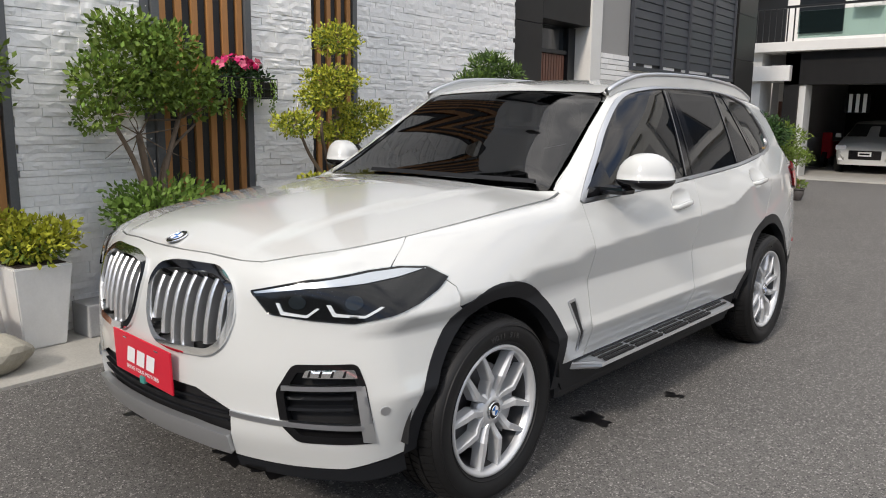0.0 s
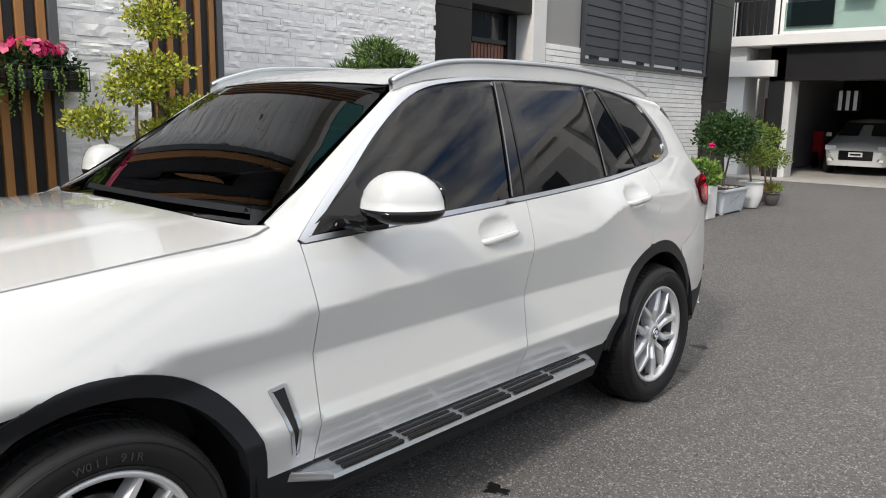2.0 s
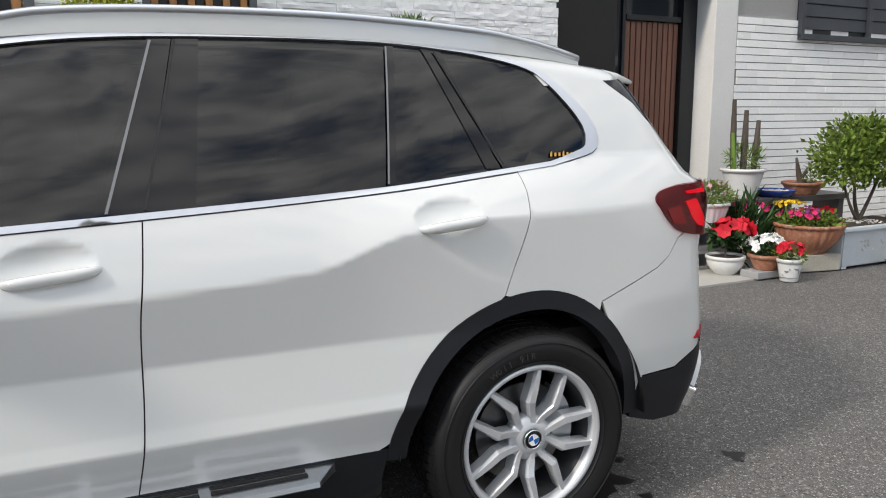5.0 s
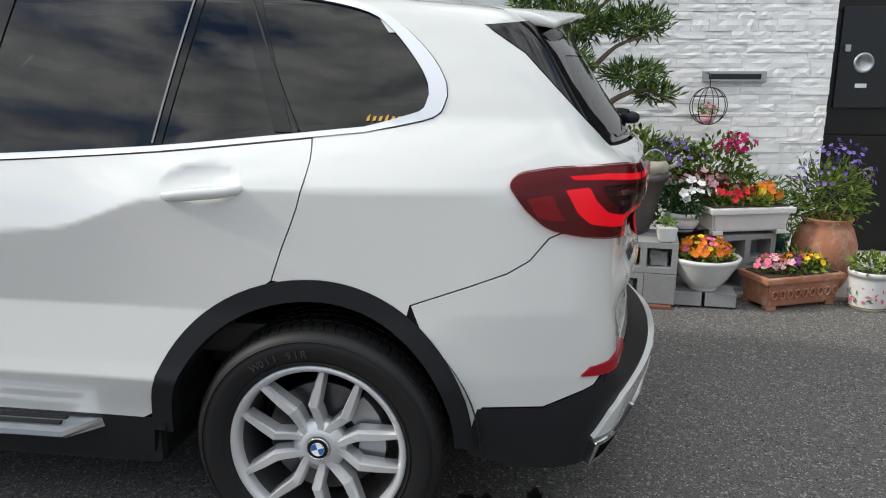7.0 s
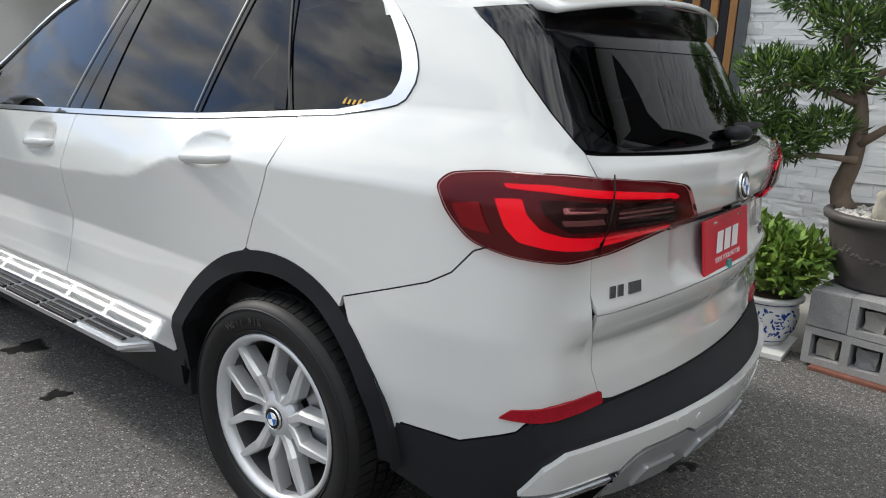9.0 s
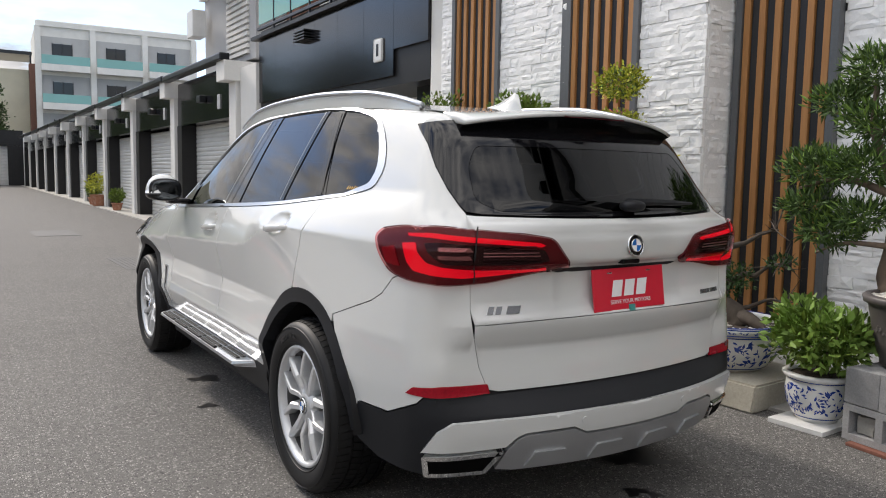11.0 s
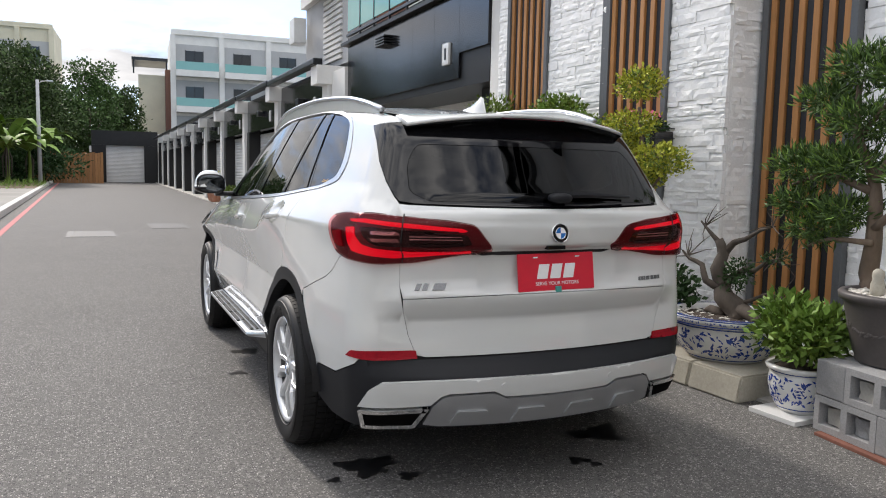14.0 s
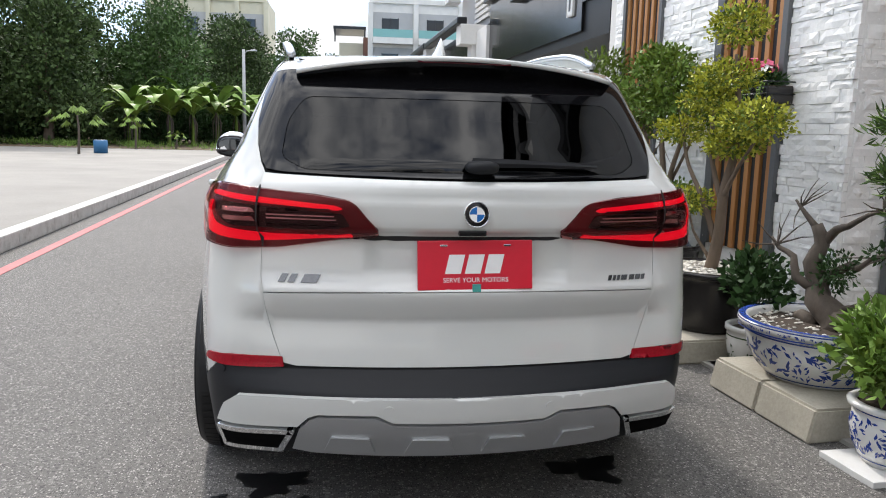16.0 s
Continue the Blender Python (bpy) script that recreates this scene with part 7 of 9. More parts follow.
def show_plate(m, label):
    """A red show plate facing -y, with a white emblem of three slanted blocks and a line of print."""
    bm = bmesh.new()
    box(bm, -.19, .19, -.004, .004, -.08, .08, .003)
    p = part("show_plate", bm, PLATE_R, car, label)
    p.matrix_basis = m
    bm = bmesh.new()
    for x0 in (-.095, -.030, .035):
        vs = [bm.verts.new((x0 + dx + .24 * dz, -.006, dz)) for dx, dz in ((0, -.028), (.052, -.028), (.052, .034), (0, .034))]
        bm.faces.new(vs)
    part("plate_emblem", bm, PLATE_W, p, "white slanted emblem blocks")
    text_mesh("plate_print", "SERVE YOUR MOTORS", .0215, PLATE_W, p, pose(0, -.0058, -.049, 90))
    for x in (-.105, .105):
        bm = bmesh.new()
        box(bm, x - .012, x + .012, -.007, -.003, .060, .066, .001)
        part("plate_slot", bm, CHROME, p)
    bm = bmesh.new()
    box(bm, -.012, .016, -.012, .004, -.088, -.062, .002)
    part("paper_clip", bm, material("green clip", (.05, .30, .27), .4, grain=.05), p, "small green binder clip")


show_plate(pose(.016, -2.432, .948, -8, -.6), "red dealer show plate on the tailgate")
show_plate(pose(-.04, 2.446, .600, 3, 2, 180) @ Matrix.Diagonal((1.1, 1, 1, 1)), "red dealer show plate on the front bumper")
boxed("camera_cover", GLOSSK, car, -.045, .045, -2.455, -2.42, 1.045, 1.062, .004)
# gold sticker in the rear quarter window
bm = bmesh.new()
for k in range(7):
    y = -1.62 - k * .017
    qs = []
    for dy, dz in ((0, 0), (-.009, .0), (-.012, .012 + .006 * (k % 3 == 0)), (-.004, .012)):
        p, n = shoot(*rays_round(np.array([at_round(y + dy, 1.303 + dz)])), .001)
        qs.append(bm.verts.new(p[0]))
    bm.faces.new(qs)
part("window_sticker", bm, material("gold print", (.55, .30, .02), .5, grain=.05), car, "small gold print strip")


# ---- plants, pots and other things ----
def leaf_cloud(clumps, count, size, seed, shape=(1.0, .45), droop=0.0, shell=0.55, up=0.35):
    """Leaves as folded blades scattered through clumps (centre, radii): vertices and faces."""
    g = np.random.default_rng(seed)
    vol = np.array([c[1][0] * c[1][1] * c[1][2] for c in clumps]) ** .7
    pick = g.choice(len(clumps), count, p=vol / vol.sum())
    cen = np.array([c[0] for c in clumps], float)[pick]
    rad = np.array([c[1] for c in clumps], float)[pick]
    d = g.normal(size=(count, 3))
    d /= np.linalg.norm(d, axis=1, keepdims=True)
    r = (shell + (1 - shell) * g.random(count)) ** .8 * np.where(g.random(count) < .25, g.uniform(.3, 1, count), 1)
    bumps = 1 + .16 * np.sin(d[:, 0] * 7 + cen[:, 1] * 11) * np.sin(d[:, 1] * 6 + cen[:, 0] * 5 + d[:, 2] * 5) + g.normal(0, .07, count)
    p = cen + d * rad * (r * bumps)[:, None]
    out = d * .8 + g.normal(0, .55, (count, 3)) + np.array([0, 0, up - droop])
    out /= np.linalg.norm(out, axis=1, keepdims=True)
    ref = g.normal(size=(count, 3))
    sidev = np.cross(out, ref)
    sidev /= np.linalg.norm(sidev, axis=1, keepdims=True)
    nrm = np.cross(sidev, out)
    s = size * g.uniform(.6, 1.3, count)[:, None]
    L, W = shape
    a = p
    b = p + out * s * L * .5 + sidev * s * W * .5 + nrm * s * .08
    c = p + out * s * L
    e = p + out * s * L * .5 - sidev * s * W * .5 + nrm * s * .08
    V = np.stack([a, b, c, e], 1).reshape(-1, 3)
    k = np.arange(count) * 4
    F = np.concatenate([np.stack([k, k + 1, k + 2], 1), np.stack([k, k + 2, k + 3], 1)])
    return V, F


def mesh_from(name, V, F, mat, parent, kind="", label=""):
    me = bpy.data.meshes.new(name)
    me.vertices.add(len(V))
    me.vertices.foreach_set("co", np.asarray(V, np.float32).ravel())
    F = np.asarray(F, np.int32)
    me.loops.add(F.size)
    me.loops.foreach_set("vertex_index", F.ravel())
    me.polygons.add(len(F))
    me.polygons.foreach_set("loop_start", np.arange(len(F), dtype=np.int32) * F.shape[1])
    me.update(calc_edges=True)
    me.validate()
    me.materials.append(mat)
    ob = new(name, me)
    ob.parent = parent
    if kind:
        ob["kind"] = kind
    if label:
        ob["label"] = label
    return ob


def crown(parent, clumps, count, size, mat, seed, name="foliage", **kw):
    V, F = leaf_cloud(clumps, count, size, seed, **kw)
    return mesh_from(name, V, F, mat, parent)


def blossoms(parent, colour, centre, radii, count, size, seed, petals=5):
    """Open flowers of a few petals, facing out and up."""
    g = np.random.default_rng(seed)
    V, F = [], []
    for _ in range(count):
        d = g.normal(size=3)
        d[2] = abs(d[2]) * .9 + .1
        d /= np.linalg.norm(d)
        p = np.array(centre) + d * np.array(radii) * g.uniform(.75, 1.08)
        f = d + g.normal(0, .3, 3)
        f /= np.linalg.norm(f)
        u = np.cross(f, (0.3, .8, .1))
        u /= np.linalg.norm(u)
        v = np.cross(f, u)
        s = size * g.uniform(.75, 1.2)
        for k in range(petals):
            a = 2 * math.pi * (k + g.uniform(-.1, .1)) / petals
            t, w = u * math.cos(a) + v * math.sin(a), -u * math.sin(a) + v * math.cos(a)
            base = len(V)
            V += [p, p + t * s * .35 + w * s * .24 + f * s * .10, p + t * s * .55 + f * s * .16, p + t * s * .35 - w * s * .24 + f * s * .10]
            F.append((base, base + 1, base + 2, base + 3))
    return mesh_from("blossom", V, F, PETALS[colour], parent)


def thing(name, label, category, x, y, z=0.0, turn=0.0, group="", on_wall=False):
    """A thing in the row of plants, or hung on the wall."""
    e = tagged(new(name), label, category, group)
    e.matrix_world = (FAR_STREET if y > 5 else STREET if on_wall else POTS) @ pose(x, y, z, 0, 0, turn)
    e.empty_display_size = .1
    return e


def round_pot(e, profile, mat, soil_r, soil_z, soil_mat=SOIL, segments=40, flutes=0, flute_depth=0.0, label=""):
    bm = bmesh.new()
    lathe(bm, profile, segments)
    if flutes:
        for v in bm.verts:
            a = math.atan2(v.co.y, v.co.x)
            k = 1 + flute_depth * abs(math.sin(a * flutes / 2))
            v.co.x, v.co.y = v.co.x * k, v.co.y * k
    p = part("pot", bm, mat, e, label, smooth=True)
    bm = bmesh.new()
    lathe(bm, [(0, soil_z + .012), (soil_r * .6, soil_z + .010), (soil_r, soil_z)], 28)
    part("soil", bm, soil_mat, e, smooth=True)
    return p


def pot_profile(r0, r1, h, lip=.02, wall=.015, belly=0.0, z0=0.0):
    """Foot radius, rim radius, height; belly swells the side."""
    n = 8
    out = [(0, z0), (r0 * .95, z0)]
    for k in range(n + 1):
        t = k / n
        out.append((r0 + (r1 - r0) * t + belly * math.sin(math.pi * t), z0 + .01 + (h - .04) * t))
    out += [(r1 + lip, z0 + h - .03), (r1 + lip, z0 + h - .004), (r1 + lip * .6, z0 + h), (r1 - wall * .4, z0 + h), (r1 - wall, z0 + h - .01), (r1 - wall - .01, z0 + h - .07)]
    return out


def painted(e, r_of_z, z0, z1, count, size, seed, mat=BLUE):
    """Blue brushwork on a round pot: curls, leaves and two bands lying on its surface."""
    g = np.random.default_rng(seed)
    V, F = [], []

    def put(a, z, lift=.0018):
        r = r_of_z(z) + lift
        return (r * math.cos(a), r * math.sin(a), z)
    for zb, h in ((z0 - .012, .007), (z1 + .006, .007)):
        for k in range(48):
            a, b = 2 * math.pi * k / 48, 2 * math.pi * (k + 1) / 48
            base = len(V)
            V += [put(a, zb), put(b, zb), put(b, zb + h), put(a, zb + h)]
            F.append((base, base + 1, base + 2, base + 3))
    rm = r_of_z((z0 + z1) / 2)
    for _ in range(count):
        a, z, t, s = g.uniform(0, 6.283), g.uniform(z0 + (z1 - z0) * .1, z1 - (z1 - z0) * .1), g.uniform(0, 6.283), size * g.uniform(.5, 1.3)
        base = len(V)
        for u, v in ((-1, 0), (0, .38), (1, 0), (0, -.38)):
            du, dv = (u * math.cos(t) - v * math.sin(t)) * s, (u * math.sin(t) + v * math.cos(t)) * s
            V.append(put(a + du / rm, min(max(z + dv, z0), z1)))
        F.append((base, base + 1, base + 2, base + 3))
    return mesh_from("painting", V, F, mat, e, "", "blue brushwork")


def limbs(e, paths, mat, name="trunk"):
    for pts, r0, r1 in paths:
        bm = bmesh.new()
        sm = spline(pts, .05)
        n = len(sm)
        tube(bm, sm, [r0 + (r1 - r0) * (i / max(n - 1, 1)) ** .8 for i in range(n)], 9)
        part(name, bm, mat, e, smooth=True)
        name = "branch"


def twigs(e, starts, mat, seed, count=26, length=.25, spread=.6):
    g = np.random.default_rng(seed)
    bm = bmesh.new()
    for _ in range(count):
        s = np.array(starts[g.integers(len(starts))], float)
        d = g.normal(0, spread, 3) + (0, 0, .5)
        d = d / np.linalg.norm(d) * length * g.uniform(.5, 1.2)
        tube(bm, [s, s + d * .5 + g.normal(0, .01, 3), s + d], [.005, .0035, .0015], 4)
    tagged(part("twig", bm, mat, e), kind="stuff")


def pebbles(e, r, z, count, seed, size=.02):
    g = np.random.default_rng(seed)
    V, F = [], []
    oct_v = np.array([(1, 0, 0), (0, 1, 0), (-1, 0, 0), (0, -1, 0), (0, 0, .8), (0, 0, -.8), (.72, .72, .3), (-.72, .72, .3), (-.72, -.72, .3), (.72, -.72, .3)])
    oct_f = [(0, 6, 4), (6, 1, 4), (1, 7, 4), (7, 2, 4), (2, 8, 4), (8, 3, 4), (3, 9, 4), (9, 0, 4), (0, 5, 1), (1, 5, 2), (2, 5, 3), (3, 5, 0), (0, 1, 6), (1, 2, 7), (2, 3, 8), (3, 0, 9)]
    for _ in range(count):
        a, q = g.uniform(0, 6.283), r * math.sqrt(g.random())
        base = len(V)
        c = np.array((q * math.cos(a), q * math.sin(a), z + g.uniform(0, .012)))
        V += [tuple(c + v * size * g.uniform(.7, 1.3) * (1, .85, .7)) for v in oct_v]
        F += [tuple(base + i for i in f) for f in oct_f]
    return mesh_from("pebble", V, F, PEBBLE, e, "stuff")


# tall white tapered planter with a yellow-green shrub
e = thing("potted_shrub", "yellow-green shrub in a tall white square planter", "potted plant", -.17, 2.02, on_wall=True)
bm = bmesh.new()
vs = box(bm, -.13, .13, -.13, .13, .02, .55, 0)
for v in bm.verts:
    if v.co.z > .3:
        v.co.x, v.co.y = v.co.x * 1.38, v.co.y * 1.38
bmesh.ops.bevel(bm, geom=bm.edges[:], offset=.008, segments=2, affect="EDGES")
part("planter", bm, PLASTIC_W, e, "white plastic planter")
boxed("soil", SOIL, e, -.15, .15, -.15, .15, .545, .556)
crown(e, [((0, 0, .70), (.26, .26, .14)), ((.05, .1, .78), (.20, .18, .10)), ((-.1, -.12, .74), (.16, .16, .10))], 1500, .045, LEAF_Y, 11, shape=(1, .6))
crown(e, [((0, 0, .66), (.22, .22, .12))], 500, .05, LEAF, 12)
limbs(e, [([(0, 0, .54), (.02, .02, .64), (.05, .06, .76)], .008, .004), ([(0, 0, .54), (-.03, -.05, .66), (-.08, -.1, .76)], .008, .003)], BARK)
rock = thing("garden_stone", "rough brown garden stone by the wall", "stone", -.55, 2.45, on_wall=True)
bm = bmesh.new()
bmesh.ops.create_icosphere(bm, subdivisions=3, radius=.2)
for v in bm.verts:
    k = 1 + .25 * noise.noise(v.co * 6)
    v.co = Vector((v.co.x * k, v.co.y * k * 1.2, max(.0, .12 + v.co.z * .62 * k)))
part("stone_body", bm, SLABSTONE, rock)
kb = thing("edge_block", "grey concrete edging block by the wall", "block", -.20, 1.55, on_wall=True)
boxed("block_body", BLOCK, kb, -.12, .12, -.2, .2, .02, .24, .012)

# green multi-stemmed tree in front of the slats
e = thing("potted_tree", "dense green multi-stemmed tree in a dark tub", "potted tree", -.30, 1.22, on_wall=True)
round_pot(e, pot_profile(.24, .32, .50, .025, z0=.02), POT_K, .30, .47)
limbs(e, [([(0, 0, .48), (.01, .03, .95), (.0, .10, 1.35)], .038, .022), ([(.02, -.03, .48), (.0, -.06, 1.0), (.03, -.22, 1.45)], .032, .016), ([(-.02, .05, .5), (-.04, .12, 1.05), (-.06, .34, 1.5)], .028, .013),
          ([(0, 0, .9), (.06, -.14, 1.2), (.04, -.36, 1.42)], .018, .008)], BARK)
tree1 = [((0, .12, 1.84), (.30, .28, .22)), ((.0, -.20, 1.74), (.28, .28, .20)), ((-.05, .34, 1.68), (.24, .22, .18)), ((.05, -.38, 1.60), (.20, .18, .15)), ((0, .02, 1.62), (.28, .26, .13)), ((-.08, .42, 1.46), (.16, .15, .10)),
         ((0, .16, 2.02), (.22, .22, .13)), ((-.1, -.05, 1.95), (.22, .22, .14))]
crown(e, tree1, 3600, .050, LEAF, 21, shape=(1, .55))
crown(e, tree1, 1800, .047, LEAF_L, 22, shape=(1, .55), shell=.85)
crown(e, [((-.05, -.05, .90), (.30, .42, .15)), ((-.1, .15, .82), (.26, .26, .14))], 1700, .05, LEAF_L, 23, shape=(1, .55))
twigs(e, [(0, .1, 1.35), (.03, -.22, 1.45), (-.06, .34, 1.5)], BARK, 24, 30, .35)
# branch tips that lean in from beside it
e = thing("potted_tree", "leafy green tree beside the tall planter", "potted tree", -.25, 2.75, on_wall=True)
round_pot(e, pot_profile(.20, .26, .42, .02, z0=.02), TERRACOTTA, .24, .40)
limbs(e, [([(0, 0, .40), (.02, -.05, 1.0), (0, -.10, 1.6)], .034, .014), ([(0, 0, .9), (-.05, -.25, 1.3), (-.05, -.45, 1.65)], .016, .006)], BARK)
crown(e, [((0, 0, 1.9), (.35, .40, .35)), ((-.05, -.42, 1.72), (.25, .24, .22)), ((0, -.1, 1.5), (.30, .34, .2))], 3000, .055, LEAF, 26, shape=(1, .5))

# flower box on the slats
e = thing("flower_box", "black wire flower box with pink petunias and trailing string plants", "flower box", -.10, .33, 1.62, on_wall=True)
for z in (0, .07, .15):
    bm = bmesh.new()
    loop = [(-.11, -.26, z), (.11, -.26, z), (.11, .26, z), (-.11, .26, z), (-.11, -.26, z)]
    tube(bm, loop, .005, 6)
    part("wire_rim", bm, STEEL_D, e)
for k in range(9):
    bm = bmesh.new()
    tube(bm, [(-.11, -.26 + k * .065, 0), (-.11, -.26 + k * .065, .15)], .003, 5)
    part("wire_upright", bm, STEEL_D, e)
boxed("liner", POT_K, e, -.10, .10, -.25, .25, .005, .12, .01)
boxed("soil", SOIL, e, -.095, .095, -.245, .245, .115, .125)
crown(e, [((0, .1, .18), (.12, .22, .08)), ((0, -.1, .17), (.11, .14, .06))], 700, .045, LEAF_D, 31)
blossoms(e, "magenta", (-.02, .10, .22), (.12, .20, .10), 34, .062, 32)
blossoms(e, "pink", (-.02, .05, .22), (.12, .22, .10), 22, .060, 33)
blossoms(e, "white", (-.04, -.12, .20), (.08, .08, .06), 4, .05, 34)
g = np.random.default_rng(35)
V, F = [], []
for k in range(15):
    x, y, L = -.11, g.uniform(-.25, .25), g.uniform(.12, .34)
    for j in range(int(L / .012)):
        a = g.uniform(0, 6.28)
        c = np.array((x - .01 + .012 * math.cos(a) - .02 * math.sin(j * .2), y + .012 * math.sin(a), .14 - j * .012))
        base = len(V)
        V += [tuple(c + q * .009) for q in np.array([(1, 0, 0), (0, 1, 0), (-1, 0, 0), (0, -1, 0), (0, 0, 1), (0, 0, -1)])]
        F += [(base, base + 1, base + 4), (base + 1, base + 2, base + 4), (base + 2, base + 3, base + 4), (base + 3, base, base + 4), (base + 1, base, base + 5), (base + 2, base + 1, base + 5), (base + 3, base + 2, base + 5), (base, base + 3, base + 5)]
mesh_from("trailing_string", V, F, LEAF_L, e, "stuff")

# yellow-green cloud tree in a black tub on a stone slab
def stone_slab(x0, x1, y0, y1, h, label):
    s = thing("stone_slab", label, "slab", (x0 + x1) / 2, (y0 + y1) / 2)
    for a, b in ((y0, (y0 + y1) / 2 - .003), ((y0 + y1) / 2 + .003, y1)):
        bm = bmesh.new()
        box(bm, x0 - (x0 + x1) / 2, x1 - (x0 + x1) / 2, a - (y0 + y1) / 2, b - (y0 + y1) / 2, 0, h)
        for v in bm.verts:
            if v.co.z > h / 2 and v.co.x < 0:
                v.co.x += .035
        bmesh.ops.bevel(bm, geom=bm.edges[:], offset=.012, segments=2, affect="EDGES")
        part("slab_stone", bm, SLABSTONE, s)


stone_slab(-.72, .02, -.66, .12, .15, "weathered stone slab under a black tub")
e = thing("potted_tree", "yellow-green cloud-pruned tree in a black tub of white pebbles", "potted tree", -.31, -.31, .15)
round_pot(e, pot_profile(.25, .33, .40, .03), POT_K, .31, .36)
pebbles(e, .30, .375, 420, 41, .022)
limbs(e, [([(0, 0, .36), (.03, -.02, .60), (.02, -.06, .90), (.06, -.10, 1.25), (.02, -.08, 1.75)], .045, .014), ([(.02, 0, .58), (-.03, .12, .85), (-.05, .28, 1.05), (-.05, .36, 1.20)], .024, .010),
          ([(.02, -.05, .85), (0, -.22, 1.05), (0, -.38, 1.22)], .020, .008), ([(.02, -.05, .80), (.0, .10, 1.15), (0, .10, 1.42)], .022, .009), ([(0, .02, .45), (-.06, .14, .62), (-.06, .20, .74)], .014, .006)], BARK)
tree2 = [((.02, -.08, 1.93), (.19, .21, .13)), ((.0, -.02, 1.62), (.20, .26, .11)), ((.0, -.34, 1.34), (.21, .27, .13)), ((-.02, .12, 1.48), (.18, .22, .10)), ((-.05, .40, 1.28), (.18, .19, .10)), ((.02, -.12, 1.20), (.19, .22, .10)), ((-.06, .22, .82), (.16, .19, .09))]
crown(e, tree2, 6200, .030, LEAF_Y, 42, shape=(1, .62))
crown(e, [(c, (r[0] * .9, r[1] * .9, r[2] * .8)) for c, r in tree2], 2600, .030, LEAF, 43, shape=(1, .6), up=-.1)
twigs(e, [c for c, r in tree2], BARK, 44, 40, .16)

# rose bush in a pale painted pot
e = thing("potted_rose", "dark green rose bush in a pale painted ceramic pot", "potted plant", -.30, -.85, .02)
prof = pot_profile(.12, .165, .27, .015, belly=.02)
round_pot(e, prof, GLAZE_W, .15, .24)
painted(e, lambda z: .12 + .045 * (z - .01) / .23 + .02 * math.sin(math.pi * (z - .01) / .23), .05, .20, 60, .016, 46, LEAF_D)
limbs(e, [([(0, 0, .24), (.02, .03, .40), (.03, .08, .58)], .008, .003), ([(0, 0, .24), (-.03, -.02, .42), (-.05, -.10, .56)], .008, .003)], BARK)
crown(e, [((0, .02, .52), (.22, .24, .15)), ((.02, .10, .60), (.16, .16, .10)), ((-.08, -.12, .44), (.14, .14, .10))], 900, .055, LEAF_D, 47, shape=(1, .6))
bd = thing("wood_board", "thin grey board under a pot", "board", -.32, -.85)
boxed("board_body", SLABSTONE, bd, -.18, .18, -.18, .18, .0, .02, .003)

# blue and white basin with a deadwood bonsai on its own slab
stone_slab(-.71, .0, -1.88, -1.04, .165, "weathered two-part stone slab under a basin")
e = thing("bonsai", "deadwood bonsai in a wide blue and white porcelain basin", "bonsai", -.33, -1.42, .165)
round_pot(e, [(0, 0), (.24, 0), (.25, .01), (.30, .06), (.345, .14), (.365, .22), (.36, .25), (.395, .262), (.405, .285), (.395, .30), (.355, .30), (.345, .285), (.34, .24)], GLAZE_W, .345, .262, segments=56)
br = lambda z: float(np.interp(z, [0, .01, .06, .14, .22, .25], [.25, .255, .30, .345, .365, .36]))
painted(e, br, .03, .225, 420, .022, 51)
painted(e, lambda z: .402, .266, .284, 150, .012, 52)
V, F = [], []
for k in range(60):
    a, b = 2 * math.pi * k / 60, 2 * math.pi * (k + 1) / 60
    base = len(V)
    V += [(.365 * math.cos(a), .365 * math.sin(a), .302), (.365 * math.cos(b), .365 * math.sin(b), .302), (.398 * math.cos(b), .398 * math.sin(b), .302), (.398 * math.cos(a), .398 * math.sin(a), .302)]
    F.append((base, base + 1, base + 2, base + 3))
mesh_from("rim_band", V, F, BLUE, e)
pebbles(e, .32, .265, 260, 53, .012)
low = lambda pts: [(x, y, .26 + (z - .26) * .84) for x, y, z in pts]
limbs(e, [(low(p), a, b) for p, a, b in (
    ([(.04, -.10, .26), (.03, -.05, .34), (.0, .04, .42), (.03, .08, .52), (.0, .11, .64), (.04, .10, .76), (.02, .13, .88)], .095, .030),
    ([(.03, -.06, .32), (.0, -.16, .335), (-.02, -.25, .30), (-.02, -.30, .268)], .065, .020),
    ([(0, .04, .26), (-.03, .12, .31), (-.02, .18, .27)], .05, .015),
    ([(.02, .06, .48), (-.05, .16, .54), (-.03, .22, .66), (-.05, .32, .70), (-.06, .38, .76)], .032, .008),
    ([(.04, .11, .74), (.07, .04, .86), (.04, -.08, .90), (.06, -.18, .98), (.05, -.30, 1.02)], .030, .006),
    ([(.05, .05, .56), (.09, -.06, .66), (.05, -.16, .66), (.06, -.24, .74), (.04, -.36, .78)], .028, .006),
    ([(.03, .12, .84), (.0, .20, .94), (-.02, .26, 1.02)], .022, .006),
    ([(.02, 0, .36), (.05, -.14, .42), (.05, -.28, .50), (.02, -.42, .48)], .022, .005))], BARK_P)
twigs(e, low([(-.05, .34, .72), (.05, -.28, 1.02), (.04, -.34, .76), (0, .24, .98), (.02, -.4, .48)]), BARK_P, 54, 46, .19, .7)
crown(e, [((.02, -.06, .58), (.10, .12, .09)), ((.04, .02, .50), (.09, .09, .08)), ((.03, -.34, .70), (.08, .10, .05))], 620, .032, LEAF_D, 55)

